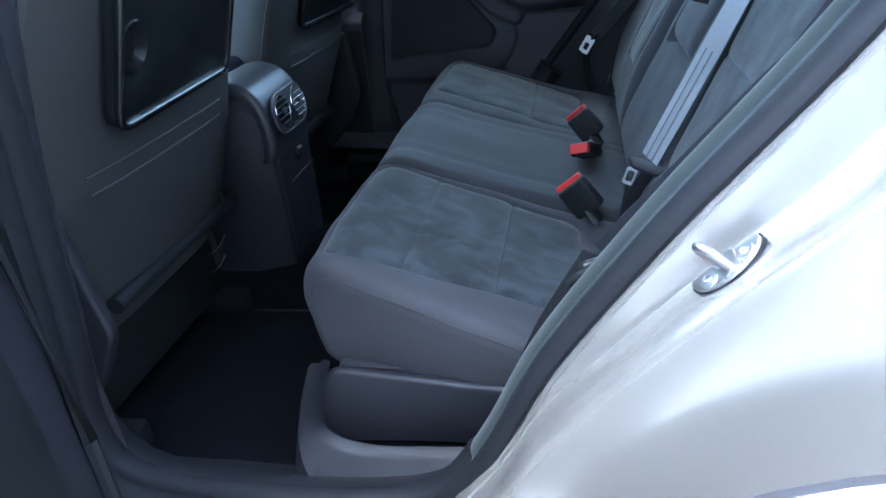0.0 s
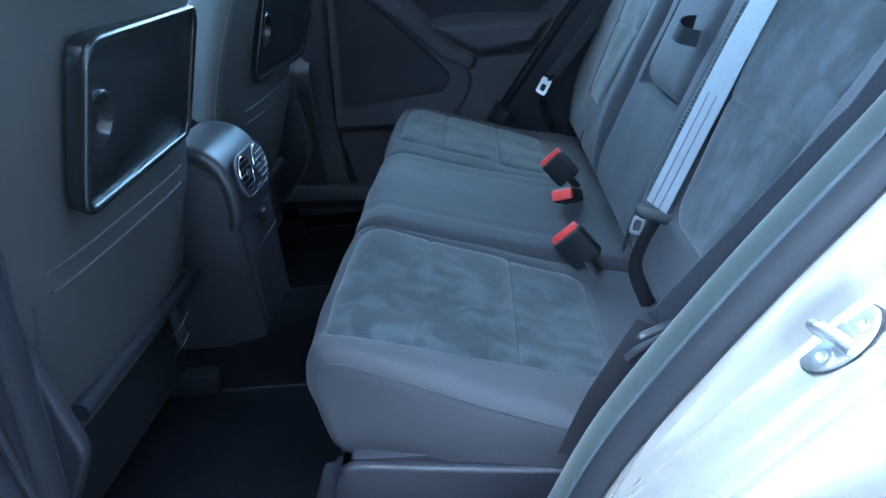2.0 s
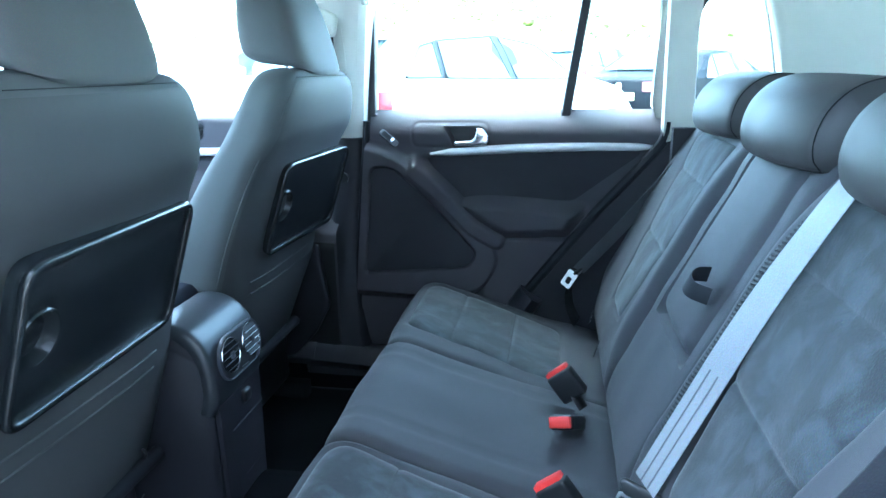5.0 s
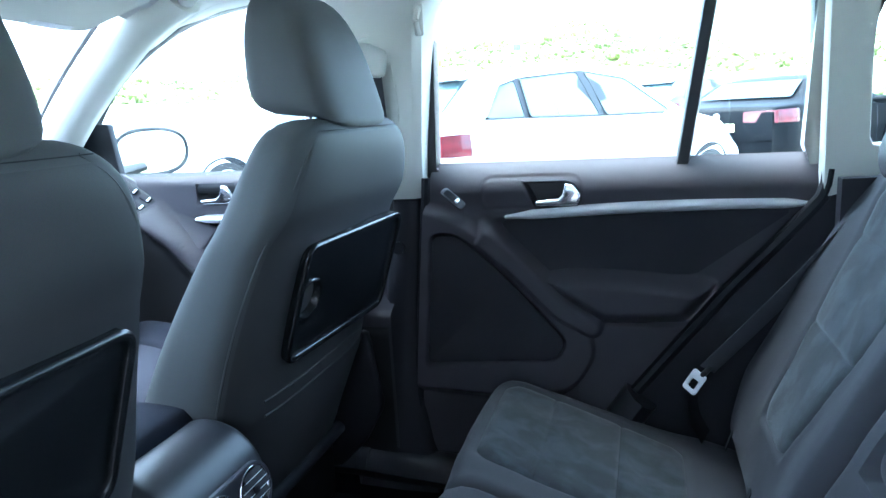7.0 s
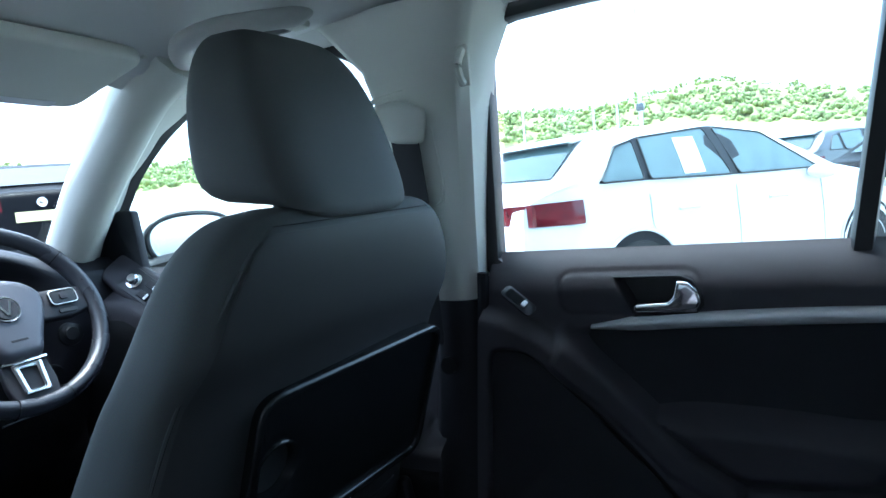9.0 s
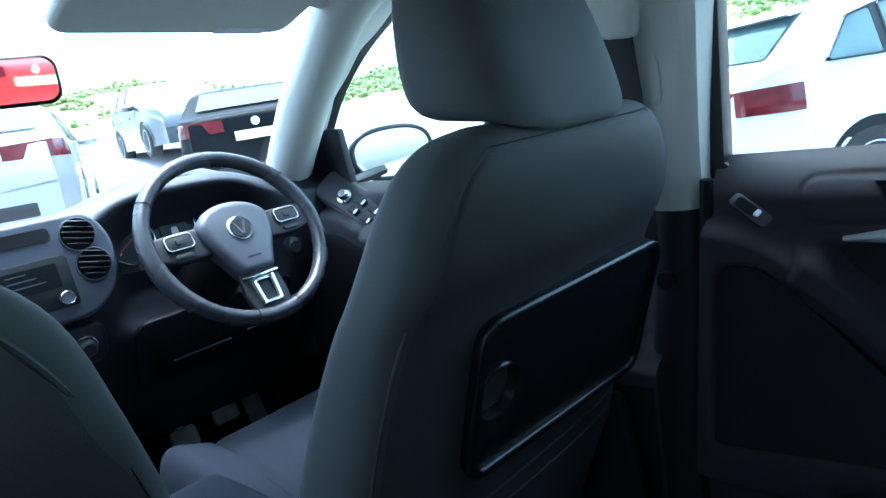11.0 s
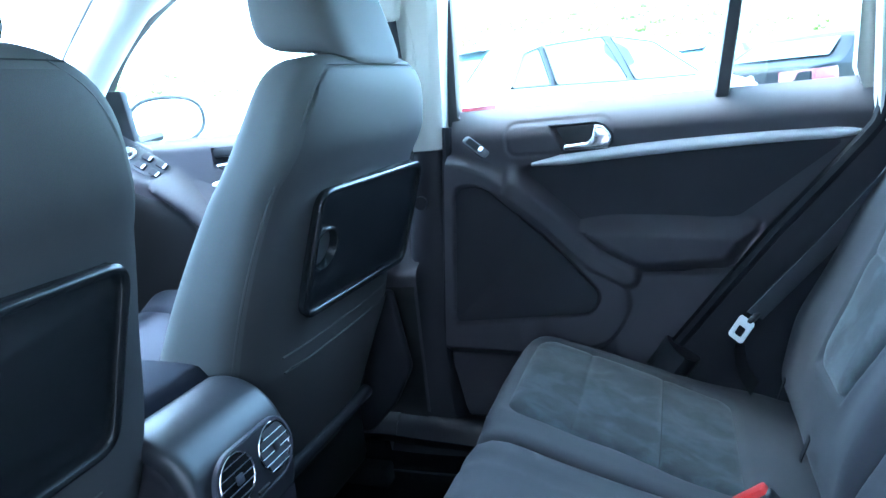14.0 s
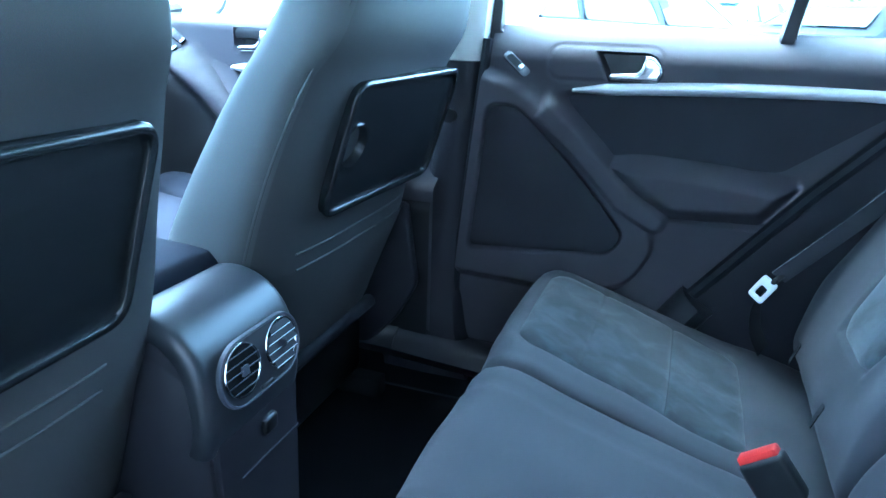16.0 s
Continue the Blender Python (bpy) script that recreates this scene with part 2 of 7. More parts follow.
def slab(outline, t, M=None, r=0.0, seg=2, hole=None):
    """A plate: the closed 2D outline in XY, from z=0 up to z=t, its upper and lower rims rounded by r."""
    bm = bmesh.new()
    n = len(outline)
    C = Vector((sum(p[0] for p in outline) / n, sum(p[1] for p in outline) / n))
    rings = []
    steps = [(0, 0)] if not r else [(r * (1 - math.sin(radians(90 * i / seg))), r * (1 - math.cos(radians(90 * i / seg)))) for i in range(seg, -1, -1)]
    # inward normals of the outline, so that rims shrink evenly
    area = sum(outline[i - 1][0] * outline[i][1] - outline[i][0] * outline[i - 1][1] for i in range(n))
    sgn = 1 if area > 0 else -1
    nor = []
    for i in range(n):
        a, c = Vector(outline[i - 1][:2]), Vector(outline[(i + 1) % n][:2])
        d = (c - a)
        nor.append(Vector((-d.y, d.x)).normalized() * sgn if d.length > 1e-9 else Vector((0, 0)))
    levels = []
    if r:
        for i in range(seg + 1):
            a = radians(90 * i / seg)
            levels.append((r * (1 - math.sin(a)), r * (1 - math.cos(a))))
        levels += [(ins, t - z) for ins, z in reversed(levels)]
    else:
        levels = [(0, 0), (0, t)]
    for ins, z in levels:
        rings.append([bm.verts.new((p[0] + q.x * ins, p[1] + q.y * ins, z)) for p, q in zip(outline, nor)])
    for a, b in zip(rings, rings[1:]):
        for i in range(n):
            bm.faces.new((a[i - 1], a[i], b[i], b[i - 1]))
    bm.faces.new(rings[0])
    bm.faces.new(rings[-1])
    bmesh.ops.triangulate(bm, faces=[f for f in bm.faces if len(f.verts) > 4])
    return finish(bm, M)


def loft(rings, closed=True, caps=True):
    bm = bmesh.new()
    R = [[bm.verts.new(p) for p in ring] for ring in rings]
    n = len(R[0])
    for a, b in zip(R, R[1:]):
        for i in range(0 if closed else 1, n):
            bm.faces.new((a[i - 1], a[i], b[i], b[i - 1]))
    if caps:
        for ring in (R[0], R[-1]):
            c = bm.verts.new(sum((v.co for v in ring), Vector()) / n)
            for i in range(0 if closed else 1, n):
                bm.faces.new((ring[i - 1], ring[i], c))
    return finish(bm)


def grid(fn, nu, nv):
    """A sheet fn(u, v), u and v from 0 to 1."""
    bm = bmesh.new()
    V = [[bm.verts.new(fn(i / nu, j / nv)) for j in range(nv + 1)] for i in range(nu + 1)]
    for i in range(nu):
        for j in range(nv):
            bm.faces.new((V[i][j], V[i + 1][j], V[i + 1][j + 1], V[i][j + 1]))
    return bm


def tube(pts, r, n=8, closed=False, flat=(1, 1), up=(0, 0, 1), caps=True):
    """A round or oval bar along a line; r: one radius or one each. flat: its half sizes across (side, up)."""
    P = [Vector(p) for p in pts]
    rings = []
    m = len(P)
    for i, p in enumerate(P):
        a = P[i - 1] if (i or closed) else p
        b = P[(i + 1) % m] if (i < m - 1 or closed) else p
        d = (b - a).normalized()
        s = d.cross(Vector(up))
        s = s.normalized() if s.length > 1e-5 else Vector((1, 0, 0))
        w = s.cross(d).normalized()
        rr = r[i] if isinstance(r, (list, tuple)) else r
        rings.append([p + s * (rr * flat[0] * math.cos(2 * math.pi * k / n)) + w * (rr * flat[1] * math.sin(2 * math.pi * k / n)) for k in range(n)])
    if closed:
        rings.append(rings[0])
        bm = loft(rings, True, False)
        bmesh.ops.remove_doubles(bm, verts=bm.verts, dist=1e-6)
        return finish(bm)
    return loft(rings, True, caps)


def ribbon(pts, w, t, side):
    """A flat band of width w and thickness t along a line; side: the direction of its width, one or one each."""
    P = [Vector(p) for p in pts]
    rings = []
    for i, p in enumerate(P):
        d = (P[min(i + 1, len(P) - 1)] - P[max(i - 1, 0)]).normalized()
        s = Vector(side[i] if isinstance(side[0], (tuple, list, Vector)) else side)
        s = (s - d * s.dot(d)).normalized()
        q = s.cross(d).normalized() * t / 2
        rings.append([p + s * (w / 2) * k + q * j for k, j in ((-1, -0.6), (-0.9, -1), (0, -1), (0.9, -1), (1, -0.6), (1, 0.6), (0.9, 1), (0, 1), (-0.9, 1), (-1, 0.6))])
    return loft(rings)


def lathe(profile, n=24, M=None):
    """Turned about Z: the profile is (radius, height)."""
    rings = [[(max(r, 1e-5) * math.cos(2 * math.pi * k / n), max(r, 1e-5) * math.sin(2 * math.pi * k / n), z) for k in range(n)] for r, z in profile]
    bm = loft(rings)
    bmesh.ops.remove_doubles(bm, verts=bm.verts, dist=1e-4)
    return finish(bm, M)


def join(*bms):
    out = bmesh.new()
    for b in bms:
        me = bpy.data.meshes.new("tmp")
        b.to_mesh(me)
        out.from_mesh(me)
        bpy.data.meshes.remove(me)
        b.free()
    return out


def frame_axes(o, x, y):
    """A pose with its X and Y axes along the given ways."""
    x = Vector(x).normalized()
    z = x.cross(Vector(y)).normalized()
    y = z.cross(x)
    return Matrix.Translation(o) @ Matrix((x, y, z)).transposed().to_4x4()


def obj(name, bm, mat, smooth=True, angle=40):
    me = bpy.data.meshes.new(name)
    bm.to_mesh(me)
    bm.free()
    me.materials.append(mat)
    ob = new(name, me)
    if smooth:
        me.shade_smooth()
        me.set_sharp_from_angle(angle=radians(angle))
    return ob


def part(name, bm, mat, parent, label="", smooth=True, angle=40):
    ob = obj(name, bm, mat, smooth, angle)
    ob.parent = parent
    if parent.type == "EMPTY":
        ob.matrix_parent_inverse = parent.matrix_basis.inverted()
    if label:
        tagged(ob, label)
    return ob


def thing(name, at, label, category, group="", kind=""):
    e = new(name)
    e.empty_display_size = 0.05
    e.matrix_basis = Matrix.Translation(at)
    return tagged(e, label, category, group, kind)


def struct(name, bm, mat, label, category, smooth=True, angle=40):
    return tagged(obj(name, bm, mat, smooth, angle), label, category, "", "structure")


def sstep(a, b, x):
    t = min(1.0, max(0.0, (x - a) / (b - a)))
    return t * t * (3 - 2 * t)


def poly_dist(x, y, poly):
    """Signed distance to a closed polygon, negative inside."""
    d, inside = 1e9, False
    for i in range(len(poly)):
        ax, ay = poly[i - 1][0], poly[i - 1][1]
        bx, by = poly[i][0], poly[i][1]
        ex, ey = bx - ax, by - ay
        k = max(0.0, min(1.0, ((x - ax) * ex + (y - ay) * ey) / (ex * ex + ey * ey + 1e-12)))
        d = min(d, math.hypot(x - ax - ex * k, y - ay - ey * k))
        if (ay > y) != (by > y) and x < ax + (y - ay) / (by - ay) * ex:
            inside = not inside
    return -d if inside else d


def line_dist(x, y, pts):
    best, along = 1e9, 0
    for i in range(len(pts) - 1):
        (ax, ay), (bx, by) = pts[i][:2], pts[i + 1][:2]
        ex, ey = bx - ax, by - ay
        k = max(0.0, min(1.0, ((x - ax) * ex + (y - ay) * ey) / (ex * ex + ey * ey + 1e-12)))
        d = math.hypot(x - ax - ex * k, y - ay - ey * k)
        if d < best:
            best, along = d, (i + k) / (len(pts) - 1)
    return best, along


def resample(pts, n):
    P = [Vector(p) for p in pts]
    L = [0.0]
    for a, b in zip(P, P[1:]):
        L.append(L[-1] + (b - a).length)
    out = []
    j = 0
    for i in range(n + 1):
        s = L[-1] * i / n
        while j < len(P) - 2 and L[j + 1] < s:
            j += 1
        k = (s - L[j]) / max(1e-9, L[j + 1] - L[j])
        out.append(P[j].lerp(P[j + 1], min(1, max(0, k))))
    return out, L[-1]


# ---- the car's shell: floor, pillars, roof, glazing ----
SILL = 1.09          # height of the window line inside


def xz(y, flip=1):
    """Pose that lays an XY outline into the upright XZ plane at y, its thickness outward."""
    return Matrix.Translation((0, y, 0)) @ Matrix(((1, 0, 0, 0), (0, 0, flip, 0), (0, 1, 0, 0), (0, 0, 0, 1)))


def ring_plate(outer, inner, t, M=None, r=0.004):
    """A plate with an opening: outer and inner outlines with equally many points."""
    bm = bmesh.new()
    n = len(outer)

    def mixed(k):
        return [Vector(o[:2]).lerp(Vector(i[:2]), k) for o, i in zip(outer, inner)]

    w = sum((Vector(o[:2]) - Vector(i[:2])).length for o, i in zip(outer, inner)) / n
    e = min(0.45, r / max(w, 1e-6))
    rings = [(0, 0), (0, t - r), (e * 0.3, t - r * 0.3), (e, t), (1 - e, t), (1 - e * 0.3, t - r * 0.3), (1, t - r), (1, 0)]
    R = [[bm.verts.new((p.x, p.y, z)) for p in mixed(k)] for k, z in rings]
    R.append(R[0])
    for a, b in zip(R, R[1:]):
        for i in range(n):
            bm.faces.new((a[i - 1], a[i], b[i], b[i - 1]))
    return finish(bm, M)


def outline_n(pts, n):
    out, _ = resample([*pts, pts[0]], n)
    return [(p.x, p.y) for p in out[:-1]]


# floor pan with its tunnel, carpeted
def floor_z(x, y):
    tun = 0.11 * math.exp(-((y - 0.02) / 0.13) ** 4)
    step = 0.13 * sstep(-0.62, -0.54, x) * sstep(1.2, 1.0, x) * sstep(0.60, 0.54, abs(y))
    front = 0.30 * sstep(-1.95, -2.25, x)
    edge = 0.07 * sstep(0.60, 0.68, abs(y))
    lump = 0.004 * noise.noise((x * 9, y * 9, 0))
    return 0.315 + max(tun, step, edge) + front + lump


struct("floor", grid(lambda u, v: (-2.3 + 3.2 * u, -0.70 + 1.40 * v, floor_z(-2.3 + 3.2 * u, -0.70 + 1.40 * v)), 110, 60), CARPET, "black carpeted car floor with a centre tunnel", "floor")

# loose mats in the two rear footwells and the driver's footwell
for yc, x0, x1 in ((-0.36, -1.02, -0.63), (0.40, -1.02, -0.63), (0.38, -1.95, -1.15)):
    o = round_corners([(x0, yc - 0.20), (x1, yc - 0.235), (x1, yc + 0.215), (x0, yc + 0.21)], 0.05)
    mat_ob = thing("floor_mat", ((x0 + x1) / 2, yc, 0.32), "black carpet floor mat with a bound edge lying in the footwell", "mat", "floor mats")
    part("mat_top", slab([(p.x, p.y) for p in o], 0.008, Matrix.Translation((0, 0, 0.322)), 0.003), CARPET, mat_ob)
    part("binding", tube([(p.x, p.y, 0.329) for p in o], 0.004, 6, closed=True), RUBBER, mat_ob)

# headliner: a shallow vault
ROOF = [(-1.30, 1.475), (-1.10, 1.53), (-0.7, 1.56), (0.0, 1.57), (0.7, 1.55), (1.05, 1.50)]


def roof_z(x, y):
    for (a, za), (b, zb) in zip(ROOF, ROOF[1:]):
        if x <= b or b == ROOF[-1][0]:
            z = za + (zb - za) * max(0.0, min(1.0, (x - a) / (b - a)))
            break
    k = abs(y) / 0.60
    return z - 0.052 * k ** 3.2


def roof_pt(u, v):
    y = -0.60 + 1.20 * v
    x = -1.30 + 2.35 * u
    return (x, y, roof_z(x, y))


lin = struct("ceiling", grid(roof_pt, 48, 40), LINING, "pale grey fabric roof lining of the car", "headliner")
so = lin.modifiers.new("thick", "SOLIDIFY")
so.thickness, so.offset = 0.02, -1
struct("roof_panel", grid(lambda u, v: (-1.36 + 2.46 * u, -0.68 + 1.36 * v, roof_z(-1.3 + 2.35 * u, -0.60 + 1.20 * v) + 0.06), 24, 20), PAINT, "champagne painted steel roof of the car", "roof")


# outlines in x, z of the side openings, going round
REAR_DOOR_WIN = round_corners([(-0.724, SILL - 0.014), (-0.006, SILL - 0.014), (-0.012, 1.40), (-0.10, 1.436), (-0.55, 1.462), (-0.712, 1.455)], [0.012, 0.02, 0.05, 0.06, 0.06, 0.035])
REAR_DOOR_WIN = [(p.x, p.y) for p in REAR_DOOR_WIN]
FRONT_WIN = [(p.x, p.y) for p in round_corners([(-1.64, SILL - 0.014), (-0.845, SILL - 0.014), (-0.905, 1.36), (-0.955, 1.440), (-1.04, 1.462), (-1.20, 1.452), (-1.32, 1.427), (-1.445, 1.368), (-1.55, 1.290), (-1.645, 1.165)], [0.01, 0.02, 0.05, 0.04, 0.06, 0.08, 0.10, 0.10, 0.10, 0.02])]
QUARTER_WIN = [(p.x, p.y) for p in round_corners([(0.076, 1.106), (0.18, 1.114), (0.265, 1.146), (0.236, 1.286), (0.205, 1.395), (0.070, 1.42)], [0.02, 0.03, 0.03, 0.2, 0.03, 0.02])]

for sgn, word in ((1, "south"), (-1, "north")):
    near_ = sgn < 0
    # B-pillar: dark lower trim, pale upper trim
    def pillar_section(zlist, mat_, label_, name_):
        rings = []
        for z, x0, x1, yin in zlist:
            yout = 0.74
            if near_:
                x1, yout, yin = x1 - 0.055 - 0.05 * sstep(0.60, 0.45, z), 0.690, yin - 0.02
            ring = [(x0, sgn * yout), (x0 + 0.004, sgn * (yin + 0.02)), (x0 + 0.02, sgn * (yin + 0.004)), ((x0 + x1) / 2, sgn * yin), (x1 - 0.02, sgn * (yin + 0.004)), (x1 - 0.004, sgn * (yin + 0.02)), (x1, sgn * yout)]
            rings.append([(a, b, z) for a, b in ring])
        struct(name_, loft(rings), mat_, label_, "pillar")
    pillar_section([(0.36, -0.95, -0.72, 0.64), (0.46, -0.93, -0.755, 0.655), (0.55, -0.90, -0.77, 0.672), (0.75, -0.865, -0.765, 0.682), (0.92, -0.845, -0.752, 0.682), (1.026, -0.84, -0.745, 0.680)], PLASTIC, "dark plastic lower trim of the centre door pillar", "b_pillar_lower_" + word)
    pillar_section([(1.028, -0.842, -0.747, 0.676), (1.15, -0.86, -0.738, 0.664), (1.30, -0.88, -0.722, 0.645), (1.40, -0.90, -0.708, 0.622), (1.48, -0.96, -0.67, 0.59)], PALE, "pale grey upper trim of the centre door pillar", "b_pillar_upper_" + word)
    # lining from the roof edge down to the door tops
    TOPS = [(-1.30, 1.432), (-1.20, 1.452), (-1.04, 1.466), (-0.95, 1.470), (-0.80, 1.478), (-0.68, 1.474), (-0.55, 1.478), (-0.10, 1.470), (0.0, 1.455), (0.3, 1.45), (1.0, 1.42)]

    def rail_pt(u, v):
        x = -1.30 + 2.30 * u
        for (a_, za), (b_, zb) in zip(TOPS, TOPS[1:]):
            if x <= b_:
                zt = za + (zb - za) * (x - a_) / (b_ - a_)
                break
        zi = roof_z(x, 0.575) - 0.002
        return (x, sgn * (0.575 + 0.13 * v), zi + (zt - zi) * v ** 1.6 - 0.012 * math.sin(math.pi * v))

    struct("roof_rail_" + word, grid(rail_pt, 60, 8), LINING, "pale lining along the roof edge above the doors", "trim")
    AE = [(-1.20, 0.545, 1.470, -1.20, 1.452), (-1.30, 0.575, 1.425, -1.32, 1.427), (-1.42, 0.600, 1.350, -1.445, 1.368), (-1.54, 0.620, 1.262, -1.55, 1.290), (-1.66, 0.645, 1.160, -1.65, 1.165), (-1.72, 0.66, 1.08, -1.70, 1.08)]
    struct("a_pillar_fillet_" + word, loft([[(x0 + (x1 - x0) * k, sgn * (y0 + (0.715 - y0) * k), z0 + (z1 - z0) * k - 0.006 * math.sin(math.pi * k)) for k in (0, 0.25, 0.5, 0.75, 1.0)] for x0, y0, z0, x1, z1 in AE], closed=False, caps=False), PALE, "pale trim between windscreen pillar and window", "pillar")
    # rear quarter: pale trim round a fixed window, dark trim below
    outer = [(p.x, p.y) for p in round_corners([(0.006, 1.010), (0.045, 1.030), (0.117, 1.072), (0.46, 1.06), (0.95, 1.10), (0.90, 1.44), (0.30, 1.47), (0.0, 1.47)], [0.006, 0.03, 0.04, 0.03, 0.03, 0.03, 0.03, 0.03])]
    n = 60
    struct("c_pillar_trim_" + word, ring_plate(outline_n(outer, n), outline_n(QUARTER_WIN, n), 0.035, xz(sgn * 0.70, -sgn), 0.012), PALE, "pale grey moulded trim round the rear quarter window", "pillar")
    qg = struct("quarter_glass_" + word, slab(QUARTER_WIN, 0.004, xz(sgn * 0.712, -sgn)), GLASS, "fixed clear rear quarter window pane", "window")
    qg.visible_shadow = False
    body_outer = [(p.x, p.y) for p in round_corners([(-0.02, 1.06), (0.9, 1.08), (0.86, 1.48), (0.0, 1.52)], 0.05)]
    struct("outer_quarter_" + word, ring_plate(outline_n(body_outer, n), outline_n([(x * 0.98 + 0.003, z) for x, z in QUARTER_WIN], n), 0.03, xz(sgn * 0.715, sgn), 0.004), PAINT, "painted outer skin round the quarter window", "body panel")
    # A-pillar trim and outer pillar
    ap = curve_through([(-1.78, 0.665, 1.06), (-1.66, 0.640, 1.170), (-1.54, 0.612, 1.270), (-1.42, 0.590, 1.358), (-1.30, 0.565, 1.430), (-1.18, 0.545, 1.475)], 5)
    struct("a_pillar_" + word, tube([(x, sgn * y, z) for x, y, z in ap], 0.052, 12, flat=(1.0, 1.0)), PALE, "pale grey padded windscreen pillar trim", "pillar")
    struct("a_pillar_outer_" + word, tube([(x - 0.045, sgn * (y + 0.055), z + 0.055) for x, y, z in ap], 0.042, 10, flat=(1.2, 0.9)), PLASTIC_DARK, "dark outer windscreen pillar", "pillar")
    # boot side lining
    struct("boot_side_" + word, slab([(0.02, 0.42), (0.95, 0.42), (0.95, 1.08), (0.02, 1.06)], 0.03, xz(sgn * 0.60, sgn)), PLASTIC, "dark plastic side lining of the boot", "trim")
    # grab handle above each door
    for gx in (-1.055, -0.36) if sgn > 0 else (-1.055,):
        gh = thing("grab_handle", (gx, sgn * 0.555, 1.47), "pale grey folding grab handle on the roof edge", "grab handle", "grab handles")
        gp = curve_through([(gx - 0.135, sgn * 0.582, 1.488), (gx - 0.122, sgn * 0.556, 1.456), (gx - 0.075, sgn * 0.500, 1.449), (gx - 0.025, sgn * 0.462, 1.456), (gx + 0.045, sgn * 0.458, 1.462), (gx + 0.10, sgn * 0.492, 1.468), (gx + 0.125, sgn * 0.540, 1.480), (gx + 0.130, sgn * 0.566, 1.510)], 4)
        part("grip", tube(gp, 0.015, 12, flat=(1.2, 1.0)), HANDLE_SHADED, gh)
        # dark plate stands in for the shadow behind the grip
        part("recess", slab([(p.x, p.y) for p in round_corners([(gx - 0.095, 1.462), (gx + 0.095, 1.466), (gx + 0.085, 1.515), (gx - 0.085, 1.515)], 0.012)], 0.006, xz(sgn * 0.566, -sgn)), RECESS_SHADE, gh, "grey plate that paints the shade behind the handle")
        for e_ in (-0.103, 0.103):
            part("mount", box((gx + e_ - 0.018, sgn * 0.562 - 0.016, 1.466), (gx + e_ + 0.018, sgn * 0.562 + 0.016, 1.53), 0.008), PALE, gh)

# back of the boot: tailgate with its window, boot floor and parcel area
struct("tailgate", ring_plate(outline_n([(-0.66, 0.35), (0.66, 0.35), (0.62, 1.10), (0.50, 1.52), (-0.50, 1.52), (-0.62, 1.10)], 60), outline_n([(-0.52, 1.10), (0.52, 1.10), (0.43, 1.44), (-0.43, 1.44)], 60), 0.05, frame_axes((1.02, 0, 0), (0, 1, 0), (-0.16, 0, 1)) @ Matrix.Translation((0, 0.0, 0))), PALE, "pale lined tailgate with a rear window", "tailgate")
tg = struct("rear_window", slab([(-0.53, 1.09), (0.53, 1.09), (0.44, 1.45), (-0.44, 1.45)], 0.004, frame_axes((1.045, 0, 0), (0, 1, 0), (-0.16, 0, 1))), GLASS, "clear rear window pane", "window")
tg.visible_shadow = False
struct("load_cover", slab([(p.x, p.y) for p in round_corners([(0.20, -0.58), (0.92, -0.58), (0.92, 0.58), (0.20, 0.58)], 0.02)], 0.012, Matrix.Translation((0, 0, 0.99)), 0.004), PLASTIC, "dark luggage cover behind the rear seats", "cover")

# windscreen and its header, bulkhead
ws = struct("windscreen", grid(lambda u, v: Vector((-2.05, 0, 1.02)).lerp(Vector((-1.27, 0, 1.49)), v) + Vector((0.10 * (abs(u - 0.5) * 2) ** 2.2, (u - 0.5) * (1.30 - 0.20 * v), 0)), 24, 12), GLASS, "clear laminated windscreen", "window")
ws.visible_shadow = False
struct("header_rail", tube([(-1.285 + 0.05 * (abs(y) / 0.55) ** 2, y, 1.487 - 0.03 * (abs(y) / 0.55) ** 2) for y in [i * 0.05 - 0.55 for i in range(23)]], 0.035, 10, flat=(1.4, 0.7)), LINING, "pale lining along the top of the windscreen", "trim")
struct("bulkhead", slab([(-0.72, 0.30), (0.72, 0.30), (0.72, 1.02), (-0.72, 1.02)], 0.04, frame_axes((-2.22, 0, 0), (0, 1, 0), (0, 0, 1))), PLASTIC_DARK, "dark bulkhead at the end of the footwells", "bulkhead")
bon = struct("bonnet", grid(lambda u, v: (-2.05 - 1.15 * u, -0.80 + 1.6 * v, 1.03 - 0.16 * u - 0.10 * (abs(v - 0.5) * 2) ** 3), 12, 12), PAINT, "champagne painted bonnet", "bonnet")
for sgn, word in ((1, "south"), (-1, "north")):
    struct("kick_panel_" + word, slab([(-2.24, 0.30), (-1.64, 0.30), (-1.64, 1.06), (-2.24, 1.02)], 0.03, xz(sgn * 0.712, sgn)), PLASTIC_DARK, "dark trim at the side of the front footwell", "trim")

for sgn, word in ((1, "south"), (-1, "north")):
    struct("rocker_" + word, box((-2.2, sgn * 0.715 - 0.02, 0.22), (-0.25, sgn * 0.715 + 0.02, 0.405 if sgn < 0 else 0.44), 0.006), PLASTIC_DARK, "dark rocker panel under the doors", "trim")


# ---- the open door aperture beside the camera: seals, painted post, sill ----
APERTURE = [(-0.738, 1.40), (-0.756, 1.10), (-0.796, 0.80), (-0.820, 0.62), (-0.838, 0.50), (-0.822, 0.435), (-0.76, 0.414), (-0.66, 0.408), (-0.50, 0.412), (-0.40, 0.44), (-0.338, 0.525), (-0.272, 0.660), (-0.167, 0.813), (-0.058, 0.952), (-0.012, 1.025), (0.010, 1.12), (0.008, 1.30), (-0.03, 1.42), (-0.12, 1.475), (-0.45, 1.49), (-0.66, 1.47)]


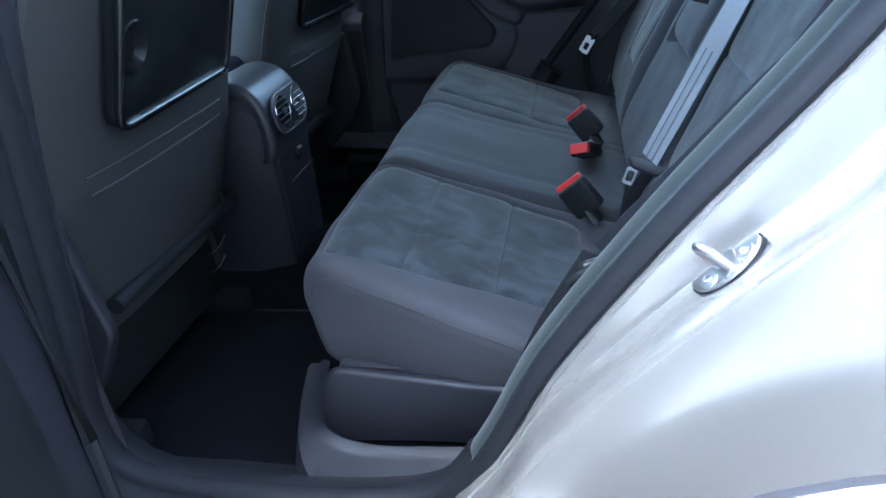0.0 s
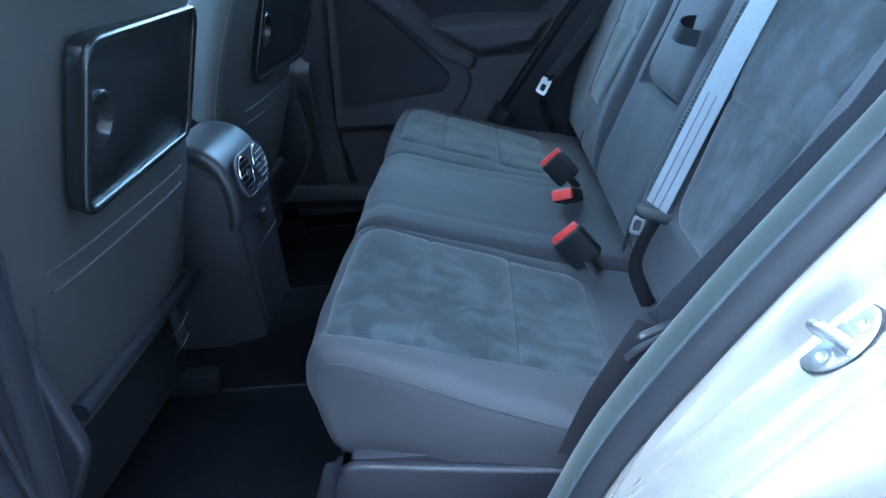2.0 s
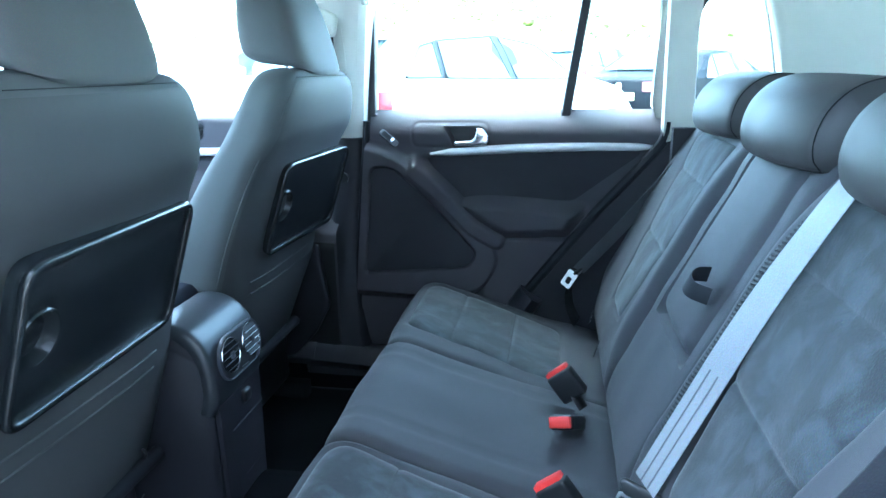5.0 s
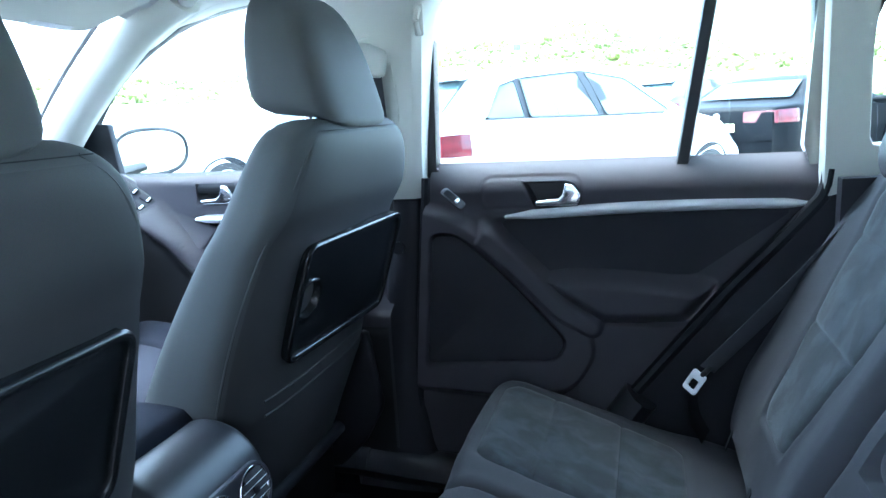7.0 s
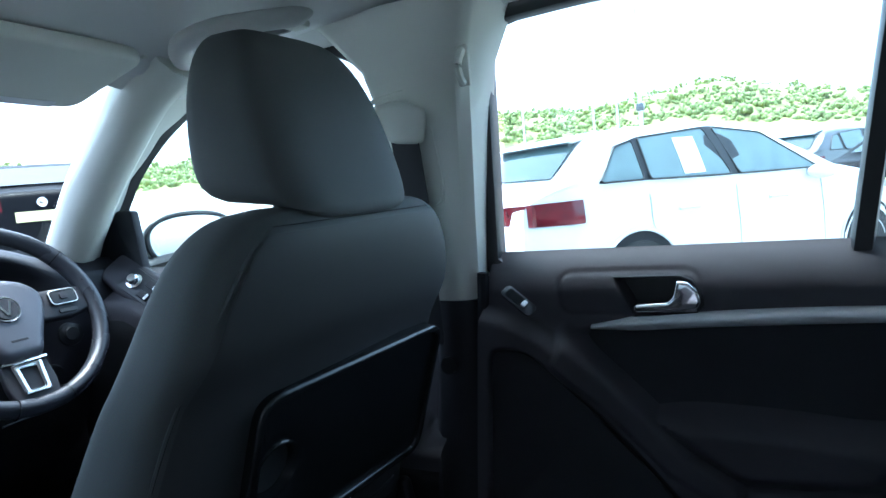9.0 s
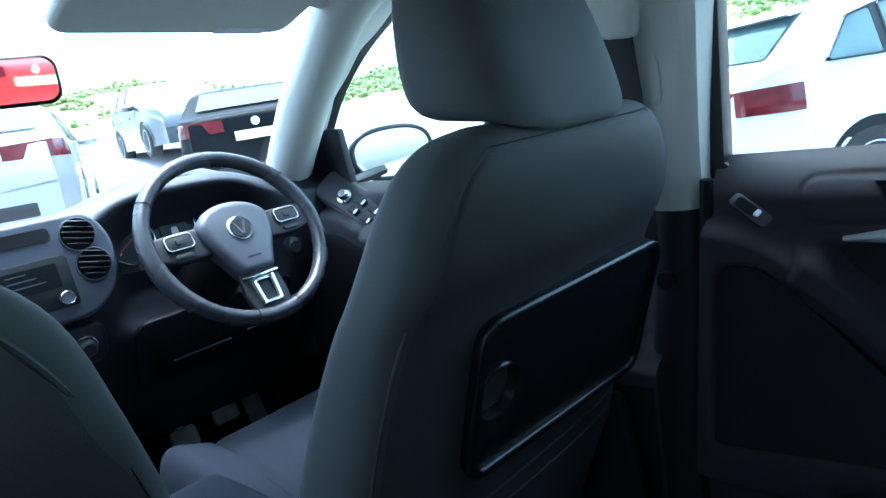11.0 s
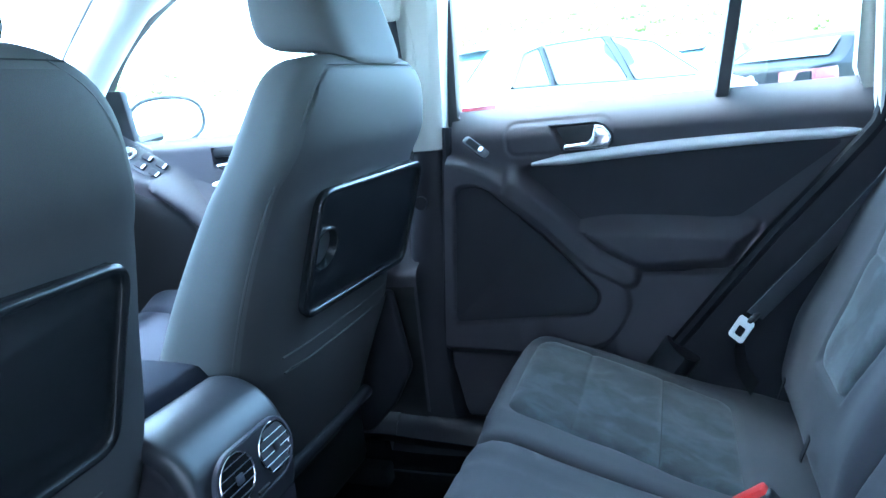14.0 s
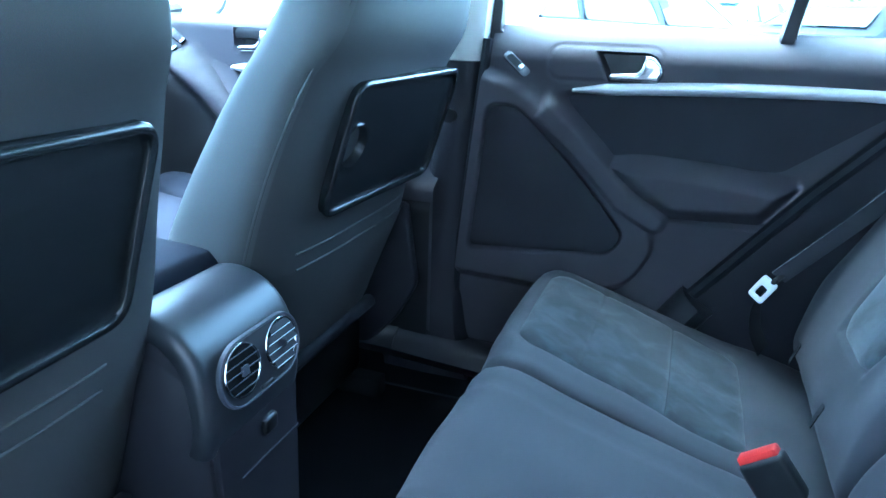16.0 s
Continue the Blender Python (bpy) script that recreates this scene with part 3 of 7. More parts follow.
def aperture_ring(n=150):
    P = curve_through([(x, 0, z) for x, z in APERTURE], 6, closed=True)
    P, _ = resample([*P, P[0]], n)
    P = P[:-1]
    out = []
    for i, p in enumerate(P):
        d = (P[(i + 1) % n] - P[i - 1]).normalized()
        out.append((p, Vector((-d.z, 0, d.x)) * (-1)))
    c = sum((p for p, _ in out), Vector()) / n
    return [(p, q if q.dot(p - c) > 0 else -q) for p, q in out]


RING = aperture_ring()


def aperture_loft(section):
    """Sweep a section of (outward, y) pairs round the aperture; outward may be a function of the place."""
    rings = []
    for p, q in RING:
        rings.append([Vector((p.x, 0, p.z)) + q * d + Vector((0, y, 0)) for d, y in section(p)])
    rings.append(rings[0])
    bm = loft(rings, closed=False, caps=False)
    bmesh.ops.remove_doubles(bm, verts=bm.verts, dist=1e-6)
    return finish(bm)


def post_section(p):
    back = sstep(-0.55, -0.35, p.x) * sstep(1.25, 0.95, p.z)      # the deep post ahead of the rear wheel
    front = sstep(-0.60, -0.74, p.x)
    low = sstep(0.60, 0.45, p.z)
    top = sstep(1.0, 1.2, p.z)
    o = -0.885 + 0.13 * top
    F = 0.026 - 0.014 * low * back                                     # edge of the seal
    C = F + 0.012 * (1 - back) + back * (0.001 + 0.036 * min(1.15, max(0.0, (p.z - 0.60) / 0.26)))      # foot of the flange, where the jamb begins
    skin = [(0.030 + 0.055 * back, -0.828 + 0.04 * top), (0.044 + 0.09 * back, -0.846 + 0.05 * top), (0.057 + 0.13 * back, o + 0.020), (0.072 + 0.17 * back - 0.02 * low, o + 0.004), (0.122 + 0.25 * back - 0.06 * low, o - 0.010), (0.222 + 0.32 * back - 0.12 * low, o - 0.014), (0.342 + 0.36 * back - 0.2 * low, o - 0.004)]
    sec = [(0.018 - 0.008 * low, -0.690), (F - 0.003, -0.712), (F, -0.7215), (F + 0.0015, -0.7245), (F + 0.004 + 0.5 * (C - F - 0.004), -0.7275), (C - 0.002, -0.7292), (C, -0.7305), (C + 0.0012, -0.734), (C - 0.005 * back, -0.766), (C - 0.008 * back, -0.800 + 0.01 * top), (C + 0.001 - 0.007 * back, -0.8065 + 0.02 * top), (C + 0.006 - 0.006 * back, -0.811 + 0.03 * top)] + [(C + d, y) for d, y in skin]
    # at the door pillar the skin turns in towards the hinges
    return [(d + (min(d, 0.030 + 0.16 * d) - d) * front, y + (max(y, -0.775 - 0.01 * k / 18) - y) * front) for k, (d, y) in enumerate(sec)]


ap = struct("body_side", aperture_loft(post_section), PAINT, "champagne painted body side round the open door aperture", "body panel", angle=32)


def ring_tube(d0, y0, r, ry=None, keep=None):
    """A seal of oval section round the aperture, or round the stretch of it that keep(p) picks."""
    pts = [Vector((p.x, y0, p.z)) + q * (d0 + (0.016 if d0 < 0 else 0.0) * sstep(-0.66, -0.76, p.x)) for p, q in RING]
    rings = []
    for (p, q), c in zip(RING, pts):
        rings.append([c + q * (r * math.cos(2 * math.pi * k / 12)) + Vector((0, (ry or r) * math.sin(2 * math.pi * k / 12), 0)) for k in range(12)])
    if keep:
        flags = [keep(p) for p, q in RING]
        k0 = next(i for i in range(len(RING)) if flags[i] and not flags[i - 1])
        return loft([rings[(k0 + i) % len(rings)] for i in range(len(rings)) if flags[(k0 + i) % len(rings)]], True, True)
    rings.append(rings[0])
    bm = loft(rings, True, False)
    bmesh.ops.remove_doubles(bm, verts=bm.verts, dist=1e-6)
    return finish(bm)


seal = thing("door_seal", (-0.4, -0.68, 0.42), "door seal of dark rubber with a grey flocked lip", "seal")
part("rubber_bulb", ring_tube(0.0185, -0.696, 0.0130, 0.021), RUBBER, seal, "dark rubber bulb")
part("flocked_lip", ring_tube(0.0105, -0.672, 0.0100, 0.019, lambda p: p.x > -0.45 and p.z > 0.50), FLOCK, seal, "blue-grey flocked lip")
part("lip_ridge", ring_tube(0.0065, -0.6900, 0.0022, 0.0022, lambda p: p.x > -0.45 and p.z > 0.50), LIPLINE, seal, "paler ridge along the lip")
# same lip along sill and pillar, its shade put into a darker material
part("shaded_lip", ring_tube(0.0095, -0.672, 0.0125, 0.019, lambda p: not (p.x > -0.45 and p.z > 0.51)), RUBBER, seal, "lip along the sill and pillar, shade in its dark colour")


def inner_section(p):
    rear = sstep(-0.45, -0.30, p.x)
    front = sstep(-0.74, -0.80, p.x)
    low = sstep(0.62, 0.46, p.z) * (1 - rear) * (1 - front)
    sec = [(-0.002, -0.668), (0.006 - 0.018 * (1 - rear), -0.650), (0.016 - 0.026 * (1 - rear), -0.635), (0.026 - 0.030 * (1 - rear), -0.628), (0.045, -0.622), (0.075, -0.620)]
    sill = [(-0.004, -0.668), (0.000, -0.655), (0.022, -0.628), (0.045, -0.600), (0.062, -0.575), (0.095, -0.560)]
    sec = [(a + (c - a) * low + 0.016 * rear, b + (d - b) * low) for (a, b), (c, d) in zip(sec, sill)]
    away = [(-0.002, -0.668), (0.004, -0.652), (0.030, -0.622), (0.046, -0.602), (0.070, -0.590), (0.10, -0.580)]
    return [(a + (c - a) * front, b + (d - b) * front) for (a, b), (c, d) in zip(sec, away)]


struct("aperture_trim", aperture_loft(inner_section), PLASTIC, "dark plastic scuff trim round the door aperture", "trim")
# inner wall behind the seat side, closing the quarter
struct("quarter_lining_north", slab([(-0.30, 0.44), (0.9, 0.40), (0.9, 1.10), (0.04, 1.09), (0.015, 0.965), (-0.11, 0.805), (-0.232, 0.645)], 0.03, xz(-0.655, -1)), PLASTIC, "dark plastic lining beside the rear seat", "trim")
struct("quarter_lining_south", slab([(-0.33, 0.45), (0.9, 0.40), (0.9, 1.10), (0.03, 1.085), (-0.005, 1.00), (-0.15, 0.83), (-0.31, 0.63)], 0.03, xz(0.672, 1)), PLASTIC, "dark plastic lining beside the rear seat", "trim")

# striker on the post: a D-shaped plate, two bolts and a loop standing off it
stc = Vector((-0.1128, -0.767, 0.7950))
sx = Vector((0.66, -0.06, 0.75)).normalized()
sn = Vector((-0.75, -0.08, 0.65))
sn = (sn - sx * sn.dot(sx)).normalized()
SM = frame_axes(stc + sn * 0.004, sx, sn.cross(sx)) @ Matrix.Scale(0.86, 4)
striker = thing("door_striker", stc, "bright steel door striker loop bolted to the painted post", "striker")
dee = [(0.036 - 0.072 * k / 12, -0.016) for k in range(0, 13, 12)] + [(0.038 * math.cos(radians(a)), -0.012 + 0.026 * math.sin(radians(a))) for a in range(176, 3, -8)]
if SM.col[1][1] > 0:
    dee = [(x, -y) for x, y in dee]
part("plate", slab(dee, 0.006, SM @ Matrix.Translation((0, 0, -0.002)), 0.002), STEEL, striker)
part("gasket", slab([(x * 1.05, y * 1.08) for x, y in dee], 0.006, SM @ Matrix.Translation((0, 0, -0.006)), 0.001), RUBBER, striker, "thin black gasket")
wv = Vector((-0.28, 0.90, -0.34))
wv = (wv - sn * wv.dot(sn)).normalized()
part("loop", tube(curve_through([stc + sn * (0.86 * h) + wv * w for w, h in ((-0.007, 0.0), (-0.008, 0.020), (-0.007, 0.034), (-0.003, 0.041), (0.003, 0.041), (0.007, 0.034), (0.008, 0.020), (0.007, 0.0))], 5), 0.0042, 12), STEEL, striker)
part("loop_foot", slab([(p.x, p.y) for p in round_corners([(-0.004, -0.016), (0.013, -0.016), (0.013, 0.016), (-0.004, 0.016)], 0.005)], 0.006, SM @ Matrix.Translation((0, 0, 0.002)), 0.002), STEEL, striker)
for bx in (-0.019, 0.0215):
    part("bolt", lathe([(0.0, 0.0035), (0.0030, 0.0035), (0.0035, 0.0060), (0.0045, 0.0065), (0.0052, 0.0055), (0.0085, 0.0052), (0.0092, 0.004), (0.0092, 0.002), (0, 0.002)], 18, SM @ Matrix.Translation((bx, 0, 0.001))), STEEL, striker)

# wheel arch at the foot of the rear quarter
ARC = [(0.060 + 0.395 * math.cos(radians(a)), 0.345 + 0.395 * math.sin(radians(a))) for a in range(0, 181, 6)]
struct("wheel_arch_north", slab(ARC, 0.02, xz(-0.905, -1), 0.006), PLASTIC, "black rear wheel arch below the painted quarter", "wheel arch")
struct("arch_edge_north", tube([(x, -0.918, z) for x, z in ARC], 0.016, 8, up=(0, 1, 0)), PLASTIC, "dark plastic wheel arch edge", "trim")

# the rear door beside the camera, standing open on its hinges at the door pillar
odoor = thing("door_4", (-0.80, -0.80, 0.45), "open rear door with dark lining and champagne skin", "door", kind="structure")
OD = Matrix.Translation((-0.815, -0.805, 0)) @ Matrix.Rotation(radians(-62), 4, "Z") @ Matrix.Translation((0.0, 0.0, 0))


def odoor_pt(u, v):
    z = 0.42 + 0.67 * v
    rear = 1.0 - 0.33 * sstep(0.95, 0.45, z)
    x = 0.075 + (rear - 0.075) * u
    y = 0.075 + 0.022 * math.exp(-((z - 0.80) / 0.06) ** 4) * sstep(0.15, 0.30, u) * sstep(0.95, 0.8, u) - 0.03 * sstep(1.06, 1.09, z) - 0.02 * sstep(0.03, 0.0, u)
    return OD @ Vector((x, y, z))


part("door_panel", grid(odoor_pt, 40, 40), PLASTIC_DARK, odoor, "dark moulded door lining")
DOOR_O = [(0.0, 0.38), (0.62, 0.38), (0.78, 0.62), (1.02, 0.98), (1.02, 1.07), (0.0, 1.07)]
part("outer_skin", slab(DOOR_O, 0.045, OD @ xz(0.0, -1), 0.015), PAINT, odoor, "champagne painted door shell")
part("inner_shell", slab([(x + 0.006 - 0.012 * (x > 0.5), z) for x, z in DOOR_O], 0.072, OD @ xz(0.074, -1), 0.02, 4), PLASTIC, odoor, "dark plastic door inside")
part("edge_seal", tube([OD @ Vector(p) for p in ((0.035, 0.078, 0.40), (0.030, 0.080, 0.60), (0.030, 0.080, 0.85), (0.035, 0.078, 1.05))], 0.009, 8), RUBBER, odoor, "black rubber edge seal")
part("window_frame", ring_plate(outline_n([(0.0, 1.06), (1.03, 1.06), (0.98, 1.38), (0.80, 1.47), (0.10, 1.49)], 80), outline_n([(0.05, 1.10), (0.97, 1.10), (0.93, 1.36), (0.78, 1.43), (0.12, 1.45)], 80), 0.03, OD @ xz(0.03, -1), 0.006), PLASTIC_DARK, odoor, "black window frame")
og = part("pane", slab([(0.05, 1.09), (0.97, 1.09), (0.93, 1.37), (0.78, 1.44), (0.12, 1.46)], 0.004, OD @ xz(0.012, -1)), GLASS, odoor, "clear window pane")
og.visible_shadow = False
for hz in (0.58, 0.90):
    part("hinge", box((-0.03, 0.0, hz - 0.03), (0.06, 0.04, hz + 0.03), 0.008, 2, OD), PLASTIC_DARK, odoor, "black door hinge")


# ---- seats ----
def profile_frame(pts, n, sign):
    """Resampled (x, z) profile with outward normals."""
    P, length = resample([Vector((p[0], 0, p[1])) for p in curve_through([(x, z, 0) for x, z in pts], 6)], n)
    N = []
    for i in range(n + 1):
        d = (P[min(i + 1, n)] - P[max(i - 1, 0)]).normalized()
        N.append(Vector((d.z, 0, -d.x)) * sign)
    return P, N, length


def section_pts(y0, y1, r0, r1, side0, side1, n=26):
    """Across a cushion: (y, drop) pairs, its shoulders rounded, going down its sides."""
    out = [(y0, side0)]
    if side0 > r0:
        out += [(y0, r0 + (side0 - r0) * k) for k in (0.66, 0.33)]
    out += [(y0 + r0 * (1 - math.cos(radians(a))), r0 * (1 - math.sin(radians(a)))) for a in (0, 15, 30, 45, 60, 75)]
    out += [(y0 + r0 + (y1 - r1 - y0 - r0) * k / n, 0.0) for k in range(n + 1)]
    out += [(y1 - r1 * (1 - math.cos(radians(a))), r1 * (1 - math.sin(radians(a)))) for a in (75, 60, 45, 30, 15, 0)]
    if side1 > r1:
        out += [(y1, r1 + (side1 - r1) * k) for k in (0.33, 0.66)]
    out.append((y1, side1))
    return out


def cover(pts, sign, sect, bump, shift=lambda p, y: y, n=56, core=None):
    """A padded cover: the section swept along the profile, raised by bump(s, y) along its normal. With core set, its sides are closed flat."""
    P, N, length = profile_frame(pts, n, sign)
    rings = []
    ends = {min(y for y, _ in sect), max(y for y, _ in sect)}
    deep = {y: max(d for v, d in sect if v == y) for y in ends}
    first = {y: min(d for v, d in sect if v == y) for y in ends}
    for i in range(n + 1):
        s = i / n
        ring = []
        for y, drop in sect:
            yy = shift(P[i], y)
            if core and y in ends and drop > first[y]:
                continue
            h = bump(P[i], yy, s) * max(0.0, 1 - drop / 0.03)
            ring.append(P[i] + N[i] * (h - drop) + Vector((0, yy, 0)))
        rings.append(ring)
    bm = loft(rings, closed=False, caps=False)
    if core:
        for k in (0, -1):
            bm.faces.new([bm.verts.new(r[k]) for r in rings])
        bmesh.ops.remove_doubles(bm, verts=bm.verts, dist=1e-5)
        finish(bm)
    return bm


def insert(pts, sign, x_of, ya, yb, lines, bump, puff=0.010, key=0, n=640, nu=44, n_in=56):
    """A suede panel let into a cover between two values of x (key 0) or z (key 2); ya, yb: its sides, functions of 0..1 along it."""
    P, N, length = profile_frame(pts, n, sign)
    ids = [i for i in range(n + 1) if min(x_of) <= P[i][key] <= max(x_of)]
    ids = [i for k, i in enumerate(ids) if i == ids[0] + k]              # the first unbroken run, on the face
    P, N = [P[i] for i in ids], [N[i] for i in ids]
    L = [0.0]
    for a, b in zip(P, P[1:]):
        L.append(L[-1] + (b - a).length)
    rings = []
    for i, (p, q) in enumerate(zip(P, N)):
        k = L[i] / L[-1]
        a, b = ya(k), yb(k)
        ring = []
        for j in range(nu + 1):
            f = j / nu
            y = a + (b - a) * f
            d = min((y - a), (b - y), L[i], L[-1] - L[i])
            cx, cy = 0.035 - min(y - a, b - y), 0.035 - min(L[i], L[-1] - L[i])
            if cx > 0 and cy > 0:
                d = 0.035 - math.hypot(cx, cy)
            h = -0.004 + puff * 0.55 * (1 - math.exp(-max(d, 0) / 0.008)) if d > 0 else -0.004 + d * 0.8
            for ln in lines:
                h -= 0.0034 * math.exp(-(abs(p[key] - ln) / 0.0050) ** 1.3)
            ring.append(p + q * (h + bump(p, y, 0)) + Vector((0, y, 0)))
        rings.append(ring)
    return loft(rings, closed=False, caps=False)


CUSHION = [(-0.10, 0.525), (-0.16, 0.545), (-0.25, 0.566), (-0.38, 0.602), (-0.48, 0.634), (-0.535, 0.652), (-0.568, 0.649), (-0.587, 0.624), (-0.591, 0.58), (-0.586, 0.530), (-0.568, 0.498), (-0.50, 0.486), (-0.30, 0.480), (-0.12, 0.480)]
BACK = [(-0.105, 0.535), (-0.140, 0.60), (-0.105, 0.70), (-0.062, 0.79), (-0.010, 0.90), (0.040, 1.00), (0.070, 1.06), (0.100, 1.094), (0.145, 1.100), (0.19, 1.07), (0.20, 0.98)]

bench = thing("rear_bench", (-0.35, 0.02, 0.45), "three-place rear bench in dark grey fabric with blue-grey suede inserts", "seat")


def dip_for(xr, ya, yb, key=0):
    def f(p, y, s):
        v = p[key]
        lo, hi = min(xr), max(xr)
        k = (v - lo) / (hi - lo)
        if key == 0:
            k = 1 - k
        k = min(1, max(0, k))
        d = min(y - ya(k), yb(k) - y, v - lo, hi - v)
        cx, cy = 0.035 - min(y - ya(k), yb(k) - y), 0.035 - min(v - lo, hi - v)
        if cx > 0 and cy > 0:
            d = 0.035 - math.hypot(cx, cy)
        return -0.006 * sstep(-0.006, 0.004, d) + 0.002 * math.exp(-((d + 0.02) / 0.02) ** 2)
    return f


# near outer seat cushion
nx, fx = (-0.572, -0.222), (-0.560, -0.222)
na, nb = (lambda k: -0.478 - 0.02 * k), (lambda k: -0.205 + 0.03 * k)
fa, fb = (lambda k: 0.275 + 0.02 * k), (lambda k: 0.575 + 0.02 * k)


def near_shift(p, y):
    return y + 0.066 * sstep(-0.35, -0.56, y) * min(1.0, max(0.0, (-0.16 - p.x) / 0.44)) if y < -0.35 else y


def far_shift(p, y):
    return y - 0.03 * sstep(0.45, 0.66, y) * min(1.0, max(0.0, (-0.16 - p.x) / 0.44)) if y > 0.45 else y


def saddle(c, w):
    return lambda p, y, s: 0.012 * (1 - min(1.3, abs(y - c) / w) ** 2) * sstep(-0.20, -0.40, p.x) * sstep(0.56, 0.60, p.z)


def add(*fs):
    return lambda p, y, s: sum(f(p, y, s) for f in fs)


wrinkle = lambda p, y, s: 0.0025 * noise.noise((p.x * 14, y * 14, p.z * 14))
nsad, fsad = saddle(-0.34, 0.26), saddle(0.43, 0.26)
part("seat_cushion", cover(CUSHION, 1, section_pts(-0.590, -0.157, 0.026, 0.022, 0.13, 0.04, 100), add(nsad, dip_for(nx, na, nb), wrinkle), near_shift, n=170, core=True), FABRIC, bench, "dark grey fabric outer cushion with rounded edge")
part("cushion_insert", insert(CUSHION, 1, nx, na, nb, (-0.462, -0.337), add(nsad, wrinkle)), SUEDE, bench, "blotched blue-grey suede cushion panel")
part("seat_cushion", cover(CUSHION, 1, section_pts(0.222, 0.66, 0.022, 0.035, 0.04, 0.13, 80), add(fsad, dip_for(fx, fa, fb), wrinkle), far_shift, n=140, core=True), FABRIC, bench, "dark grey fabric outer cushion with rounded edge")
part("cushion_insert", insert(CUSHION, 1, fx, fa, fb, (-0.462, -0.337), add(fsad, wrinkle)), SUEDE, bench, "blotched blue-grey suede cushion panel")


def cross_seam(ln, xr, ya, yb, bump):
    """A sunk stitched seam across a cushion panel at x = ln."""
    P, N, _ = profile_frame(CUSHION, 300, 1)
    i = next(i for i in range(301) if P[i].x <= ln)
    k = (max(xr) - ln) / (max(xr) - min(xr))
    a, b = ya(k) + 0.012, yb(k) - 0.012
    return tube([P[i] + N[i] * (bump(P[i], a + (b - a) * j / 24, 0) - 0.0019) + Vector((0, a + (b - a) * j / 24, 0)) for j in range(25)], 0.0007, 6)


for ln in (-0.462, -0.337):
    part("cross_seam", cross_seam(ln, nx, na, nb, add(nsad, wrinkle)), SEAM, bench)
    part("cross_seam", cross_seam(ln, fx, fa, fb, add(fsad, wrinkle)), SEAM, bench)


def mid_bump(p, y, s):
    d = min(abs(y + 0.085), abs(y - 0.165))
    return 0.010 - 0.004 * math.exp(-(d / 0.006) ** 2) + 0.004 * math.exp(-((y - 0.04) / 0.08) ** 2) + wrinkle(p, y, s)


part("centre_cushion", cover(CUSHION, 1, section_pts(-0.155, 0.220, 0.020, 0.020, 0.04, 0.04), mid_bump, core=True), FABRIC, bench, "plain dark grey centre cushion")

# piping round the front and outer edge of the outer cushions
def rim_line(sgn, yedge, shift):
    P, N, _ = profile_frame(CUSHION, 56, 1)
    pts = []
    for i in range(57):
        if P[i].x < -0.16 and P[i].z > (0.60 if P[i].x < -0.58 else 0.542) and i < 40:
            yy = shift(P[i], yedge)
            h = 0.55 * ((nsad if sgn < 0 else fsad)(P[i], yy, 0) + wrinkle(P[i], yy, 0))
            pts.append(P[i] + N[i] * (h - 0.0140) + Vector((0, yy - sgn * 0.0014, 0)))
    return pts


part("seam", tube(rim_line(-1, -0.590, near_shift), 0.0008, 6), FABRIC, bench)
P_, N_, _ = profile_frame(CUSHION, 56, 1)
part("stitch_line", tube([p + q * (nsad(p, -0.535, 0) + wrinkle(p, -0.535, 0)) + Vector((0, near_shift(p, -0.535 - 0.02 * sstep(-0.22, -0.58, p.x)), 0)) for p, q in zip(P_, N_) if -0.560 < p.x < -0.19 and p.z > 0.55], 0.0008, 6), SEAM, bench)
part("seam", tube(rim_line(1, 0.660, far_shift), 0.0013, 6), STITCH, bench)

# backrests
bz = (0.690, 1.062)
nba, nbb = (lambda k: -0.447 - 0.095 * k), (lambda k: -0.300 + 0.085 * k)
fba, fbb = (lambda k: 0.320 - 0.085 * k), (lambda k: 0.465 + 0.085 * k)


def back_bolster(c, w):
    return lambda p, y, s: 0.016 * sstep(0.55, 1.1, abs(y - c) / w) * sstep(0.60, 0.72, p.z) * sstep(1.08, 0.98, p.z)


def dip_back(ya, yb):
    def f(p, y, s):
        k = min(1, max(0, (p.z - bz[0]) / (bz[1] - bz[0])))
        d = min(y - ya(k), yb(k) - y, p.z - bz[0], bz[1] - p.z)
        if s > 0.75:
            return 0
        return -0.006 * sstep(-0.006, 0.004, d)
    return f


nbol, fbol = back_bolster(-0.385, 0.20), back_bolster(0.41, 0.20)
part("backrest", cover(BACK, -1, section_pts(-0.610, -0.172, 0.040, 0.024, 0.10, 0.05, 80), add(nbol, dip_back(nba, nbb), wrinkle), n=150, core=True), FABRIC, bench, "dark grey fabric outer backrest")
part("backrest_insert", insert(BACK, -1, bz, nba, nbb, (0.847, 0.980), add(nbol, wrinkle), key=2), SUEDE, bench, "blotched blue-grey suede backrest panel")
part("backrest", cover(BACK, -1, section_pts(0.172, 0.640, 0.024, 0.040, 0.05, 0.10, 80), add(fbol, dip_back(fba, fbb), wrinkle), n=150, core=True), FABRIC, bench, "dark grey fabric outer backrest")
part("backrest_insert", insert(BACK, -1, bz, fba, fbb, (0.847, 0.980), add(fbol, wrinkle), key=2), SUEDE, bench, "blotched blue-grey suede backrest panel")


def mid_back(p, y, s):
    if s > 0.72:
        return 0.0
    d = min(y + 0.118, 0.118 - y, p.z - 0.792, 1.2 - p.z)
    return -0.024 * sstep(-0.004, 0.006, d) + wrinkle(p, y, s)


